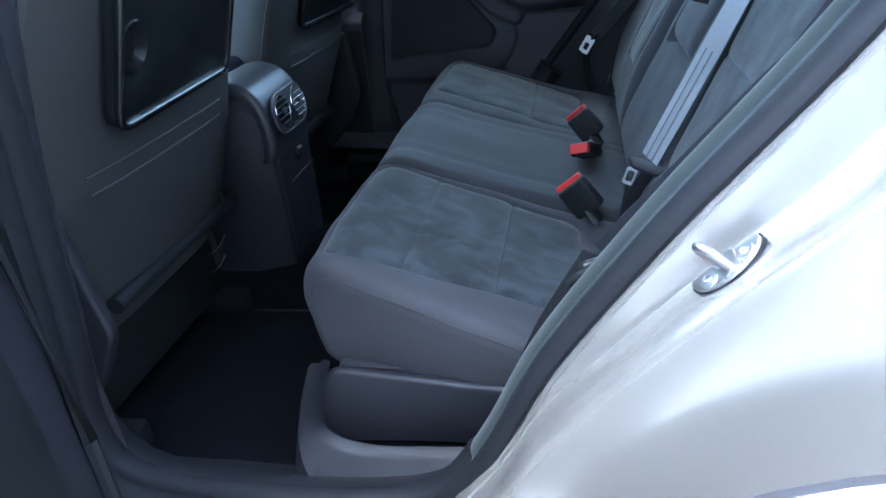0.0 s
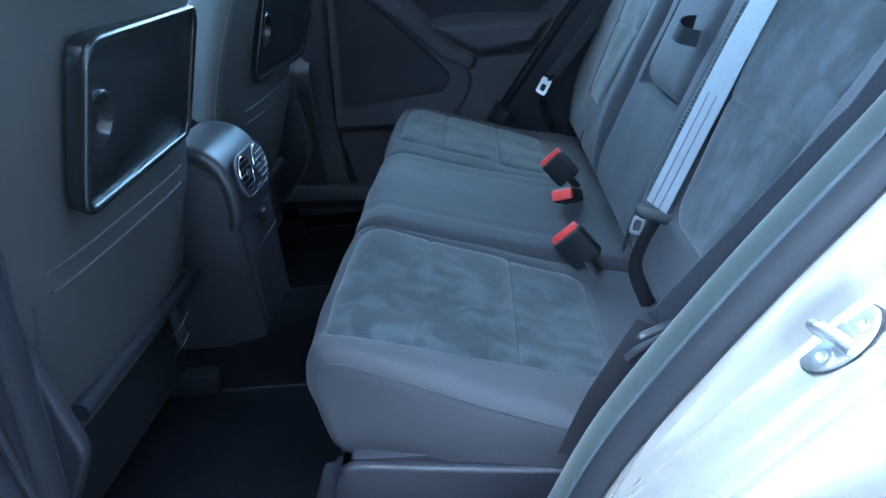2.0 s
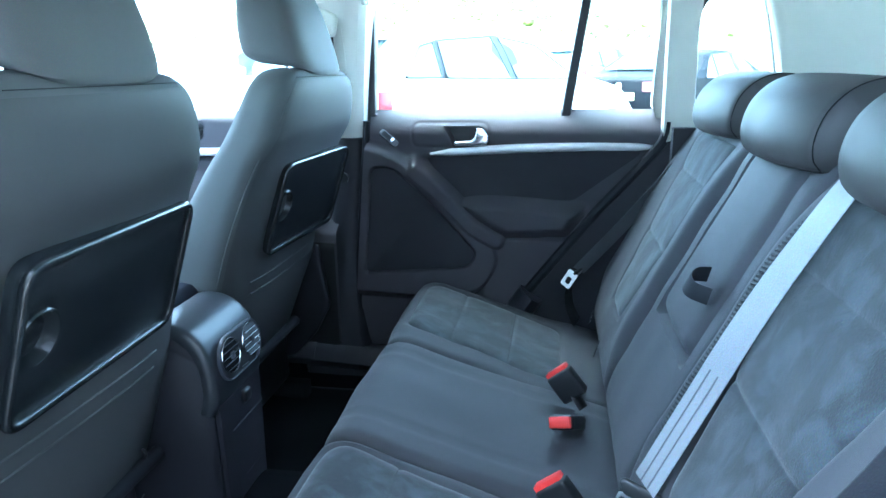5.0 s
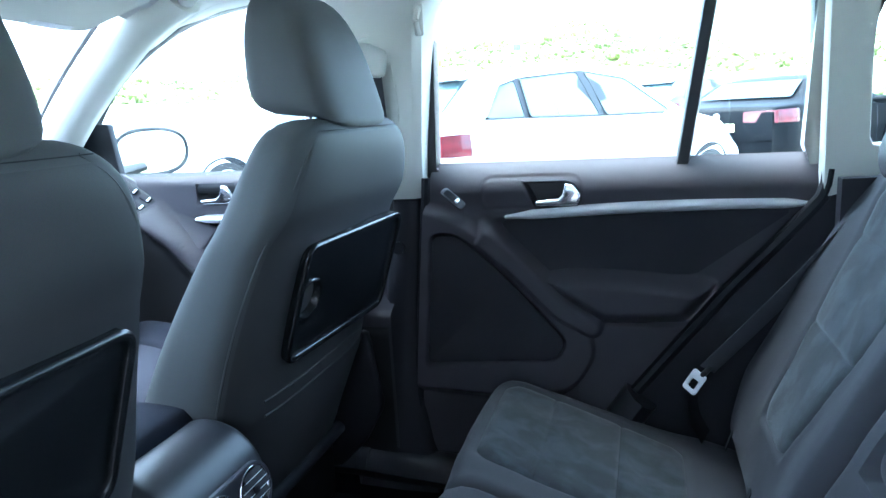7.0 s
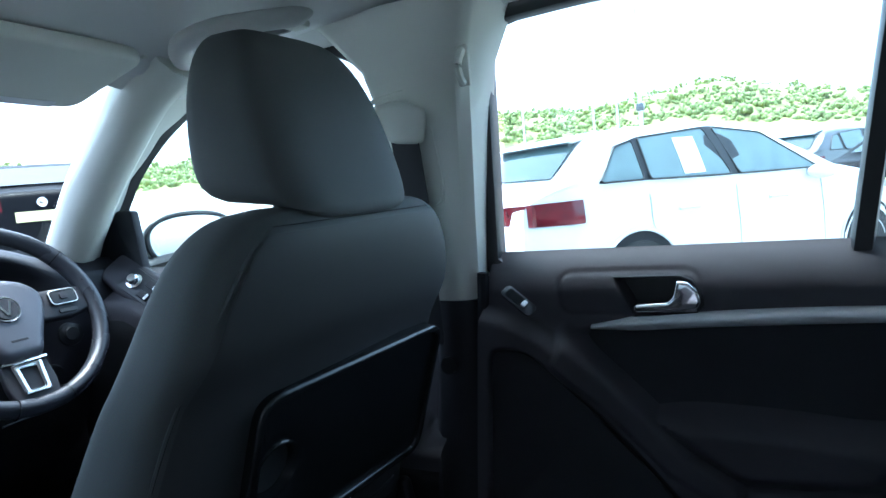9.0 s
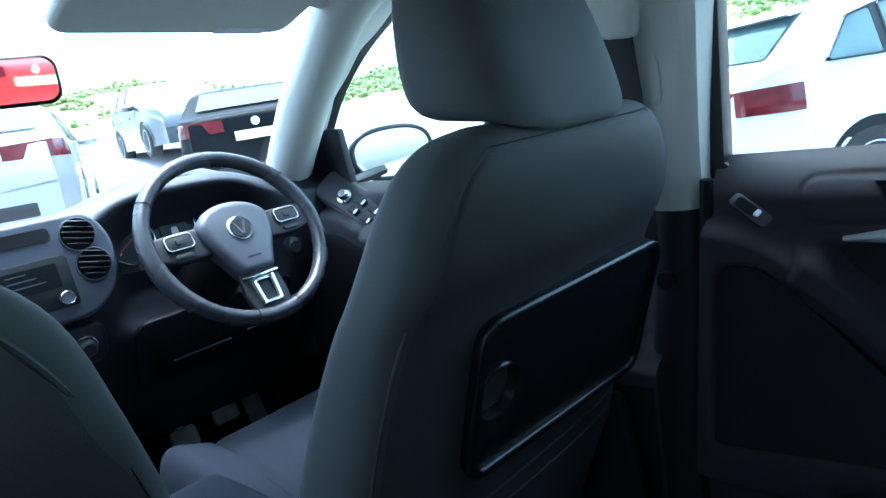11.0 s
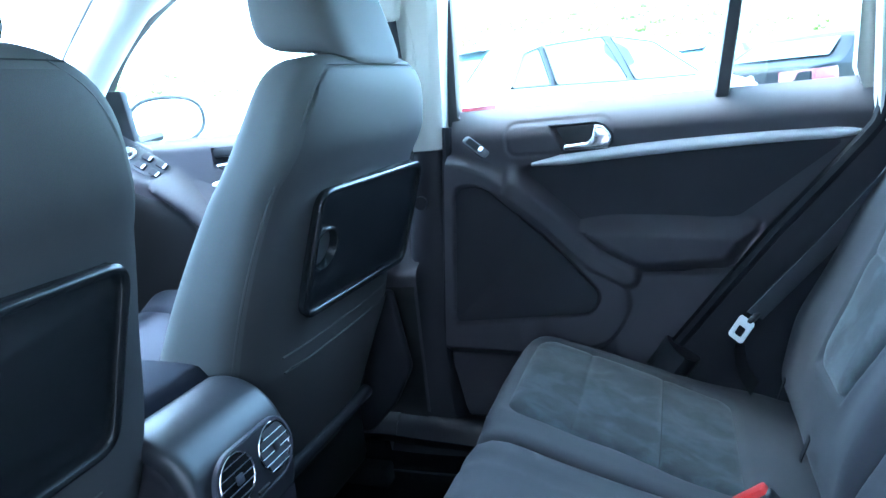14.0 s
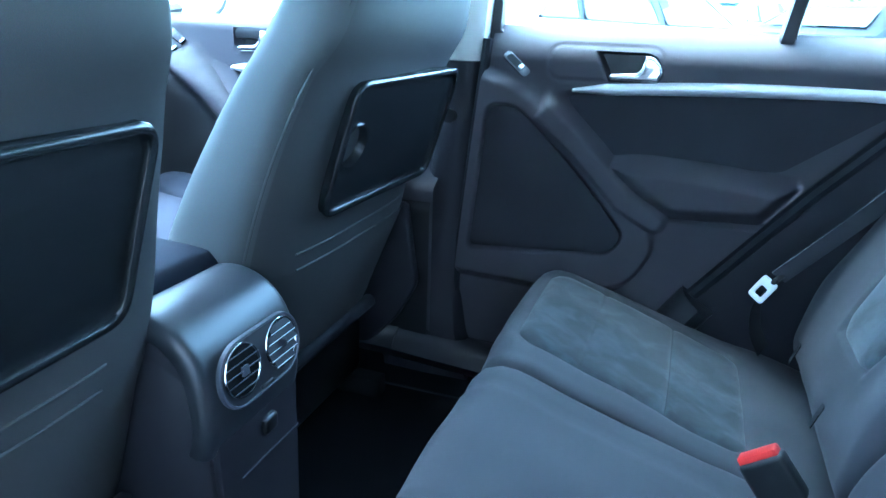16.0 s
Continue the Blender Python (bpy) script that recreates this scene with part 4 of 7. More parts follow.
part("centre_backrest", cover(BACK, -1, section_pts(-0.170, 0.170, 0.022, 0.022, 0.05, 0.05), mid_back, n=80), FABRIC, bench, "dark grey centre backrest framing the armrest")


def arm_shape(p, y, s):
    d = min(y + 0.112, 0.112 - y)
    e = p.z - 0.797
    dd = min(d, e, 1.082 - p.z)
    if d < 0.03 and e < 0.03:
        dd = 0.03 - math.hypot(0.03 - d, 0.03 - e)
    return -0.010 + 0.018 * (1 - math.exp(-max(dd, 0) / 0.010)) + 0.004 * math.exp(-(y / 0.07) ** 2)


armrest = part("armrest", insert(BACK, -1, (0.797, 1.082), lambda k: -0.112, lambda k: 0.112, (), arm_shape, puff=0.006, key=2), FABRIC, bench, "folded-up plain grey centre armrest")
strap_pts = curve_through([(-0.026, -0.072, 0.914), (-0.046, -0.080, 0.916), (-0.060, -0.098, 0.912), (-0.058, -0.120, 0.906), (-0.036, -0.132, 0.900)], 5)
part("pull_strap", ribbon(strap_pts, 0.024, 0.002, [(0.42, -0.1, 0.9)] * len(strap_pts)), RUBBER, armrest, "short dark webbing pull loop")


LOAF = [(0.010, -0.010), (-0.002, 0.006), (-0.003, 0.034), (0.010, 0.068), (0.038, 0.095), (0.074, 0.107), (0.108, 0.105), (0.128, 0.090), (0.134, 0.055), (0.128, 0.015), (0.104, -0.010), (0.055, -0.014)]


def loaf_rings(x0, yc, z0, half, n=40):
    """A head restraint shaped like a loaf: a shark-fin section swept across the seat, its front bowed and its ends rounded over."""
    P = curve_through([(u, 0, v) for u, v in LOAF], 4, closed=True)
    c = Vector((0.066, 0, 0.045))
    rings = []
    for k in range(n + 1):
        f = -1 + 2 * k / n
        e = half - half * abs(f)                     # distance from the end
        y = yc + half * f
        r = 0.016
        d = r - math.sqrt(max(0.0, r * r - (r - min(e, r)) ** 2))
        full = 1 - 0.72 * d / r * 0.22 - (0.80 if k in (0, n) else 0.0)
        bow = 0.024 * abs(f) ** 2.2
        rings.append([Vector((x0 + bow + c.x + (p.x - c.x) * full * (1 - 0.10 * abs(f) ** 3), y, z0 + c.z + (p.z - c.z) * full * (1 - 0.05 * abs(f) ** 2))) for p in P])
    return rings


for yc, half in ((-0.402, 0.168), (0.0, 0.164), (0.400, 0.158)):
    hr = part("headrest", loft(loaf_rings(0.034, yc, 1.082, half)), HEADREST, bench, "low dark grey head restraint with a bowed front", angle=60)
    for sg in (-1, 1):
        P_ = curve_through([(u, 0, v) for u, v in LOAF[:8]], 5)
        part("end_seam", tube([(0.034 + 0.0225 + 0.066 + (p.x - 0.066) * 0.893, yc + sg * (half - 0.0075), 1.082 + 0.045 + (p.z - 0.045) * 0.95) for p in P_], 0.0009, 6), STITCH, hr)

# sliding base: box under the bench
base = part("seat_base", join(box((-0.555, -0.55, 0.36), (-0.16, 0.60, 0.515), 0.015), box((-0.575, -0.565, 0.34), (-0.20, 0.60, 0.40), 0.012)), PLASTIC, bench, "dark plastic box under the bench")


def side_panel(yside, sgn):
    o = [(p.x, p.y) for p in round_corners([(-0.578, 0.49), (-0.552, 0.524), (-0.352, 0.505), (-0.24, 0.500), (-0.24, 0.405), (-0.411, 0.405), (-0.561, 0.395), (-0.592, 0.42)], [0.02, 0.03, 0.01, 0.01, 0.01, 0.04, 0.03, 0.02])]
    return slab(o, 0.016, xz(yside, sgn), 0.006, 3)


part("base_side_panel", side_panel(-0.556, -1), PLASTIC, bench, "moulded side panel of the seat base")
part("base_side_panel", side_panel(0.582, 1), PLASTIC, bench, "moulded side panel of the seat base")
# raised lip round the foot of the side panel, running down into the sill
lip = curve_through([(-0.562, -0.594, 0.556), (-0.580, -0.598, 0.500), (-0.585, -0.600, 0.455), (-0.570, -0.602, 0.424), (-0.532, -0.604, 0.407), (-0.470, -0.604, 0.400), (-0.400, -0.604, 0.408), (-0.32, -0.604, 0.42)], 4)
foot = curve_through([(-0.566, -0.602, 0.552), (-0.586, -0.606, 0.495), (-0.596, -0.618, 0.436), (-0.582, -0.636, 0.392), (-0.540, -0.640, 0.372), (-0.470, -0.640, 0.372), (-0.40, -0.640, 0.378), (-0.32, -0.640, 0.39)], 4)
rings = []
for a, b in zip(lip, foot):
    m_ = Vector((-0.46, -0.575, 0.47))
    inn = (m_ - a)
    inn.y = 0
    inn = inn.normalized() if inn.length > 1e-6 else Vector((0, 0, 1))
    rings.append([a + inn * 0.010 + Vector((0, 0.034, -0.02)), a + inn * 0.012 + Vector((0, 0.014, 0)), a + inn * 0.008 + Vector((0, 0.002, 0)), a + Vector((0, -0.004, 0)), a.lerp(b, 0.25) + Vector((0, -0.003, 0)), a.lerp(b, 0.6), b, b + Vector((-0.012, -0.006, -0.05))])
part("base_rim", loft(rings, closed=False, caps=False), PLASTIC, bench, "raised plastic rim")


# front seat, built at the driver's place and copied to the passenger's
def front_seat(yc, outer):
    seat = thing("front_seat", (-1.05, yc, 0.32), "front seat in grey fabric with a folding tray on its back", "seat", "front seats")
    # height, half width, rear x, front x
    L = [(0.50, 0.190, -0.955, -1.09), (0.56, 0.205, -0.925, -1.105), (0.63, 0.222, -0.897, -1.11), (0.68, 0.240, -0.880, -1.10), (0.72, 0.260, -0.867, -1.085), (0.76, 0.268, -0.853, -1.07), (0.80, 0.270, -0.845, -1.055), (0.88, 0.268, -0.823, -1.012), (0.96, 0.264, -0.796, -0.962), (1.03, 0.258, -0.769, -0.915), (1.06, 0.254, -0.750, -0.893), (1.09, 0.248, -0.735, -0.874), (1.14, 0.232, -0.726, -0.848), (1.172, 0.212, -0.724, -0.836), (1.192, 0.186, -0.728, -0.828), (1.203, 0.155, -0.737, -0.820), (1.208, 0.11, -0.752, -0.812)]
    inner_pad = 0.0 if outer > 0 else 1.0

    def inner_half(z, w):
        return max(w, 0.262) + inner_pad * 0.026

    L = [(p.x, p.y, q.x, q.y) for p, q in zip(curve_through([(z, w, 0) for z, w, a, b in L], 3), curve_through([(a, b, 0) for z, w, a, b in L], 3))]
    rings = []
    n = 72
    for z, w, xr, xf in L:
        ring = []
        for i in range(n):
            a = 2 * math.pi * i / n
            c_, s_ = math.cos(a), math.sin(a)
            pw = 3.6
            ex = math.copysign(abs(c_) ** (2 / pw), c_)
            ey = math.copysign(abs(s_) ** (2 / pw), s_)
            x = (xr + xf) / 2 + ex * (xr - xf) / 2
            # the bolsters stand forward of the middle at the front
            if c_ < 0:
                x += 0.045 * (1 - min(1, abs(ey))) * (-c_)
            half = w if s_ * outer > 0 else inner_half(z, w) if z < 0.74 else w + inner_pad * (0.026 * sstep(1.02, 0.80, z) - 0.020 * sstep(0.98, 1.10, z))
            ring.append((x, yc + ey * half, z + 0.02 * (x - xr)))
        rings.append(ring)
    part("backrest", loft(rings), SEATBACK, seat, "grey-green fabric backrest")

    def rear_pt(z, y, out=0.0):
        """A point on the rear face."""
        for (z0, w0, r0, f0), (z1, w1, r1, f1) in zip(L, L[1:]):
            if z0 <= z <= z1:
                k = (z - z0) / (z1 - z0)
                w, xr, xf = w0 + (w1 - w0) * k, r0 + (r1 - r0) * k, f0 + (f1 - f0) * k
                break
        if y * outer < 0:
            w = inner_half(z, w) if z < 0.74 else w + inner_pad * (0.026 * sstep(1.02, 0.80, z) - 0.020 * sstep(0.98, 1.10, z))
        t_ = min(0.999, abs(y) / w)
        ex = (1 - t_ ** 3.6) ** (1 / 3.6)
        return Vector(((xr + xf) / 2 + ex * (xr - xf) / 2 + out, yc + y, z))

    # piping: side edge of the rear cover, over the shoulder
    EDGE = [(0.56, 0.192), (0.63, 0.209), (0.68, 0.228), (0.72, 0.248), (0.76, 0.256), (0.86, 0.254), (0.95, 0.249), (1.04, 0.238), (1.12, 0.213), (1.165, 0.184), (1.19, 0.150)]

    def edge_y(z, sg):
        w = EDGE[-1][1]
        for (z0, w0), (z1, w1) in zip(EDGE, EDGE[1:]):
            if z <= z1:
                w = w0 + (w1 - w0) * max(0.0, (z - z0) / (z1 - z0))
                break
        if sg == outer:
            w -= 0.052 * sstep(0.74, 0.58, z)
        else:
            w = max(w, 0.250) if z < 0.8 else w
            w += inner_pad * (0.028 * sstep(1.02, 0.80, z) - 0.020 * sstep(0.98, 1.10, z))
        return sg * w

    for sg in (-1, 1):
        pts = [rear_pt(z, edge_y(z, sg), -0.001) for z, wz in EDGE]
        part("piping", tube(curve_through(pts, 4), 0.0022, 6), SEATBACK, seat)
        part("seam", tube([rear_pt(z, sg * wz, 0.0014) for z, wz in [(1.04 + 0.0135 * i, 0.160 - 0.008 * (i / 10) ** 2) for i in range(11)]], 0.0007, 6), SEATBACK, seat)
    part("seam", tube([rear_pt(1.190, -0.15 + 0.30 * i / 12, 0.0014) for i in range(13)], 0.0006, 6), SEAM, seat)
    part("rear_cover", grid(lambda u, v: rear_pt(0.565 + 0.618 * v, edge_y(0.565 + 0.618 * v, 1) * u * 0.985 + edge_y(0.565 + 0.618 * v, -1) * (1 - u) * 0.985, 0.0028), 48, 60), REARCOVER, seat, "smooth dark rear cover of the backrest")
    # folding tray with its raised rim and finger hole, turned a little outward
    tray_y = 0.376 if outer > 0 else -0.324
    ax = Vector((-0.752, 0, 1.022)) - Vector((-0.815, 0, 0.834))
    TM = frame_axes((-0.797, tray_y, 0.932), (0.055 * outer, 1, 0), ax)
    hh = ax.length / 2
    tray_o = [(p.x, p.y) for p in round_corners([(-0.174, -hh), (0.174, -hh), (0.172, hh), (-0.172, hh)], 0.026, 6)]
    hx = -0.135
    circ, rimo = [], []
    for i in range(72):
        q = 2 * math.pi * (i + 0.5) / 72
        dx, dy = math.cos(q), math.sin(q)
        far_ = 1.0
        for j in range(len(tray_o)):
            (x0, y0), (x1, y1) = tray_o[j - 1], tray_o[j]
            den = dx * (y1 - y0) - dy * (x1 - x0)
            if abs(den) > 1e-9:
                tt = ((x0 - hx) * (y1 - y0) - (y0 - 0.005) * (x1 - x0)) / den
                uu = ((x0 - hx) * dy - (y0 - 0.005) * dx) / den
                if tt > 0 and -1e-6 <= uu <= 1 + 1e-6:
                    far_ = tt if far_ == 1.0 else max(far_, tt)
        rimo.append((hx + dx * far_, 0.005 + dy * far_))
        circ.append((hx + dx * 0.031, 0.005 + dy * 0.031))
    tray = part("tray", ring_plate(rimo, circ, 0.018, TM @ Matrix.Translation((0, 0, -0.008)), 0.004), TRAY, seat, "black folding tray table")
    rim = [TM @ Vector((x * 0.975, y * 0.97, 0.010)) for x, y in tray_o]
    part("rim", tube(rim, 0.0062, 10, closed=True, up=(1, 0, 0.4)), TRAY, tray, "raised satin rim")
    part("finger_hole", lathe([(0.0, -0.0075), (0.020, -0.0075), (0.027, -0.004), (0.0300, 0.006), (0.0315, 0.0115), (0.034, 0.0120), (0.036, 0.0095), (0.036, -0.009), (0.0, -0.009)], 32, TM @ Matrix.Translation((hx, 0.005, 0.0))), TRAY, tray, "round recessed finger hole")
    # map pocket and its stitched double line
    for z, w in ((0.792, 0.185), (0.766, 0.180)):
        part("seam", tube([rear_pt(z - 0.006, -w + 2 * w * i / 14, 0.0030) for i in range(15)], 0.0022, 6), REARCOVER, seat)
    part("pocket", grid(lambda u, v: rear_pt(0.575 + 0.185 * v, outer * ((0.185 + 0.025 * v) - (0.425 + 0.030 * v) * u), 0.006 + 0.004 * math.sin(math.pi * u) * (1 - v)), 24, 12), REARCOVER, seat, "flat map pocket")
    # lower edge roll and hinge covers
    part("lower_roll", tube([(-0.908, yc + outer * (0.155 - 0.39 * k / 12), 0.570) for k in range(13)], 0.014, 12), RUBBER, seat, "dark lower roll of the seat back")
    for sg in (-1, 1):
        fin = [(-0.885, 0.50), (-0.838, 0.585), (-0.846, 0.63), (-0.864, 0.755), (-0.888, 0.755), (-0.93, 0.62)] if sg == outer else [(-0.945, 0.47), (-0.955, 0.55)]
        part("hinge_cover", slab([(p.x, p.y) for p in round_corners([(-1.16, 0.42), (-0.95, 0.43), *fin, (-1.03, 0.56), (-1.16, 0.53)], 0.018)], 0.022, xz(yc + sg * (0.232 if sg == outer else 0.20), sg), 0.007, 3), PLASTIC, seat, "dark plastic hinge cover")
        part("pocket_hook", tube(curve_through([rear_pt(0.60, sg * 0.200, 0.002), rear_pt(0.59, sg * 0.20, 0.016), rear_pt(0.565, sg * 0.195, 0.016)], 4), 0.003, 8), PLASTIC_DARK, seat)
        part("rail", box((-1.42, yc + sg * 0.20 - 0.02, 0.33), (-0.90, yc + sg * 0.20 + 0.02, 0.375), 0.006), STITCH, seat, "blackened seat rail")
    # release linkage glinting under the seat
    for kx, kz, kl in ((-0.93, 0.50, 0.03), (-0.94, 0.455, 0.02)):
        part("linkage", tube(curve_through([(kx, yc - outer * 0.215, kz), (kx - 0.012, yc - outer * 0.20, kz - 0.02), (kx - 0.02, yc - outer * (0.20 - kl), kz - 0.024)], 4), 0.0010, 8), PEDAL_STEEL, seat, "small steel link")
    # seat cushion
    CU = [(-0.97, 0.60), (-1.05, 0.665), (-1.16, 0.696), (-1.28, 0.722), (-1.39, 0.738), (-1.445, 0.728), (-1.470, 0.68), (-1.465, 0.61), (-1.43, 0.54)]
    fs = lambda p, y, s: 0.030 * sstep(0.13, 0.24, abs(y - yc)) * sstep(-0.98, -1.15, p.x) - 0.009 * math.exp(-((abs(y - yc) - 0.15) / 0.007) ** 2)
    part("seat_cushion", cover(CU, 1, section_pts(yc - 0.252, yc + 0.252, 0.04, 0.04, 0.16, 0.16, 90), fs, core=True), SEATCLOTH, seat, "pale grey-blue cloth seat cushion with bolsters")
    part("seat_base", box((-1.46, yc - 0.23, 0.37), (-0.96, yc + 0.23, 0.56), 0.02), PLASTIC_DARK, seat)
    rings = []
    for k in range(19):
        t = k / 18
        a = radians(-90 + 180 * t)
        z = 1.212 + 0.190 * (0.5 + 0.5 * math.sin(a))
        full = max(0.03, math.cos(a)) ** (0.13 if t < 0.5 else 0.26)
        w = (0.136 - 0.042 * t ** 1.5) * full
        xr, xf = -0.702 - 0.085 * t - 0.02 * t * t, -0.880 + 0.005 * t
        mid, dep = (xr + xf) / 2, (xr - xf) / 2 * full
        rings.append([(mid + dep * math.copysign(abs(math.cos(q)) ** 0.46, math.cos(q)), yc - 0.004 + w * math.copysign(abs(math.sin(q)) ** 0.46, math.sin(q)), z - 0.03 * (math.cos(q) * dep / 0.09) * (1 - t)) for q in [2 * math.pi * i / 36 for i in range(36)]])
    hr_ = part("headrest", loft(rings), SEATBACK, seat, "tapered grey fabric head restraint")
    for sg in (-0.06, 0.06):
        part("post", tube([(-0.79, yc - 0.015 + sg, 1.17), (-0.79, yc - 0.015 + sg, 1.24)], 0.007, 8), CHROME, hr_)
    return seat


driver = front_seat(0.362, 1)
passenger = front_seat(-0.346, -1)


# ---- doors on the far side ----
SPEAKER = [(p.x, p.y) for p in round_corners([(-0.728, 0.953), (-0.672, 0.955), (-0.60, 0.890), (-0.51, 0.795), (-0.448, 0.722), (-0.470, 0.682), (-0.755, 0.660)], [0.02, 0.03, 0.05, 0.08, 0.03, 0.02, 0.015])]
LOBE = [(p.x, p.y) for p in round_corners([(-0.79, 1.02), (-0.70, 1.0), (-0.64, 0.975), (-0.53, 0.865), (-0.40, 0.755), (-0.383, 0.70), (-0.425, 0.615), (-0.52, 0.590), (-0.79, 0.600)], [0.02, 0.02, 0.03, 0.05, 0.03, 0.05, 0.05, 0.05, 0.02])]
PAD = [(p.x, p.y) for p in round_corners([(-0.512, 0.858), (-0.44, 0.872), (-0.30, 0.866), (-0.16, 0.850), (-0.215, 0.774), (-0.378, 0.762), (-0.44, 0.80)], [0.02, 0.04, 0.05, 0.02, 0.02, 0.02, 0.03])]
GRIP = [(-0.645, 0.968), (-0.60, 0.930), (-0.53, 0.863), (-0.46, 0.790), (-0.40, 0.758)]
POCKET = [(-0.534, 1.0555), (-0.446, 1.0555), (-0.431, 1.050), (-0.419, 1.032), (-0.419, 1.018), (-0.426, 1.0075), (-0.508, 1.0045)]


def door_edge_front(z):
    return -0.736 - 0.052 * max(0.0, (1.05 - z) / 0.53) ** 0.9


def door_edge_rear(z):
    T = [(0.44, -0.47), (0.50, -0.415), (0.607, -0.335), (0.72, -0.248), (0.843, -0.152), (0.93, -0.075), (1.016, -0.002), (1.05, 0.008), (1.10, 0.010)]
    for (a, xa), (b, xb) in zip(T, T[1:]):
        if z <= b:
            return xa + (xb - xa) * (z - a) / (b - a)
    return T[-1][1]


def trim_z(x):
    return 0.981 + 0.040 * (1 - ((x + 0.10) / 0.50) ** 2) * 0.6


def rear_door_y(x, z):
    tz = trim_z(x)
    y = 0.690 + 0.050 * max(0.0, min(1.0, (z - 1.035) / 0.06)) ** 1.7
    y += 0.016 * sstep(tz + 0.004, tz - 0.012, z) * sstep(-0.62, -0.56, x)   # fabric field set back below the strip
    pad = poly_dist(x, z, PAD)
    lobe = poly_dist(x, z, LOBE)
    d, k = line_dist(x, z, GRIP)
    h = 0.030 * sstep(0.014, -0.014, lobe)
    h = max(h, 0.022 * sstep(0.772, 0.758, z) * sstep(-0.47, -0.42, x))
    h = max(h, 0.048 * sstep(0.012, -0.030, pad) ** 0.8)
    h = max(h, 0.038 * sstep(0.044, 0.012, d) * sstep(0.0, 0.16, k))
    y -= h
    y += 0.014 * sstep(0.004, -0.006, poly_dist(x, z, SPEAKER))
    y += 0.034 * sstep(0.002, -0.008, poly_dist(x, z, POCKET))
    y += 0.0030 * math.exp(-(abs(poly_dist(x, z, rrect(0.20, 0.062, 0.02, 4, -0.52, 1.034))) / 0.003) ** 2)
    return y


rdoor = thing("door_1", (-0.40, 0.69, 0.45), "closed dark grey rear door with silver strip and speaker", "door", kind="structure")


def rdoor_pt(u, v):
    z = 0.44 + 0.656 * v
    a, b = door_edge_front(z), door_edge_rear(z)
    x = a + (b - a) * u
    return (x, rear_door_y(x, z), z)


part("door_panel", grid(rdoor_pt, 230, 200), PLASTIC_SOFT, rdoor, "soft dark grey moulded door lining", angle=60)
part("speaker_grille", slab([(x * 0.985 - 0.009, (z - 0.80) * 0.97 + 0.80) for x, z in SPEAKER], 0.006, xz(0.668, 1), 0.002), DOORFABRIC, rdoor, "fine black speaker grille")


def fabric_field(u, v):
    x = -0.60 + 0.56 * u
    top = trim_z(x) - 0.004
    lo = 0.866 if x < -0.20 else 0.866 + (x + 0.20) * 0.75
    lo = max(lo, -1.02 * (x + 0.53) + 0.872) if x < -0.50 else lo
    z = lo + (top - lo) * v
    return (min(x, door_edge_rear(z) - 0.014), 0.7015 + 0.0 * u, z)


part("fabric_field", grid(fabric_field, 40, 12), DOORFABRIC, rdoor, "dark woven fabric field")
strip = []
for i in range(31):
    k = i / 30
    x = -0.572 + 0.560 * k
    hgt = (0.0105 + 0.002 * math.sin(math.pi * min(1, k * 1.2))) * min(1, 0.35 + k * 6) * min(1, 0.45 + (1 - k) * 10)
    zc = trim_z(x) + 0.002
    strip.append([(x, 0.690 - 0.012 * math.cos(radians(a)) + 0.004, zc + hgt * math.sin(radians(a))) for a in (-90, -60, -30, 0, 30, 60, 90)] + [(x, 0.700, zc + hgt), (x, 0.700, zc - hgt)])
part("trim_strip", loft(strip), SILVER, rdoor, "satin silver trim strip")
HPOCKET = [(-0.537, 1.057), (-0.446, 1.057), (-0.430, 1.051), (-0.417, 1.032), (-0.417, 1.018), (-0.425, 1.006), (-0.509, 1.003)]
LEVER = [(-0.449, 1.052), (-0.434, 1.050), (-0.421, 1.037), (-0.417, 1.023), (-0.423, 1.012), (-0.443, 1.008), (-0.506, 1.007), (-0.511, 1.013), (-0.507, 1.019), (-0.464, 1.022), (-0.455, 1.030)]
part("handle_pocket", slab(HPOCKET, 0.004, xz(0.7215, -1)), PLASTIC_DARK, rdoor, "black handle recess")
part("pocket_rim", tube([(x, 0.6895 + 0.05 * max(0.0, (z - 1.035) / 0.06) ** 1.7, z) for x, z in HPOCKET], 0.0022, 6, closed=True, up=(0, 1, 0)), PLASTIC, rdoor, "moulded rim of the recess")
part("door_handle", slab([(p.x, p.y) for p in round_corners(LEVER, 0.003)], 0.016, xz(0.700, -1), 0.005, 3), CHROME, rdoor, "chrome pull handle")
sw = frame_axes((-0.6795, 0.6755, 1.0265), (0.72, 0.02, -0.62), (0.25, 0.85, 0.45))
part("window_switch", slab(rrect(0.058, 0.026, 0.008), 0.004, sw, 0.0015), PLASTIC, rdoor, "window switch bezel")
part("switch_well", slab(rrect(0.028, 0.017, 0.004, 4, -0.008, 0), 0.0008, sw @ Matrix.Translation((0, 0, 0.0038))), STITCH, rdoor, "black switch recess")
part("switch_button", slab(rrect(0.007, 0.012, 0.002, 3, 0.010, 0), 0.004, sw @ Matrix.Translation((0, 0, 0.004)), 0.001), SILVER, rdoor, "silver-tipped window button")
# window frame, divider and panes
frame_outer = [(p.x, p.y) for p in round_corners([(-0.758, SILL - 0.03), (0.020, SILL - 0.03), (0.012, 1.43), (-0.09, 1.492), (-0.56, 1.502), (-0.742, 1.492)], [0.012, 0.02, 0.05, 0.06, 0.06, 0.035])]
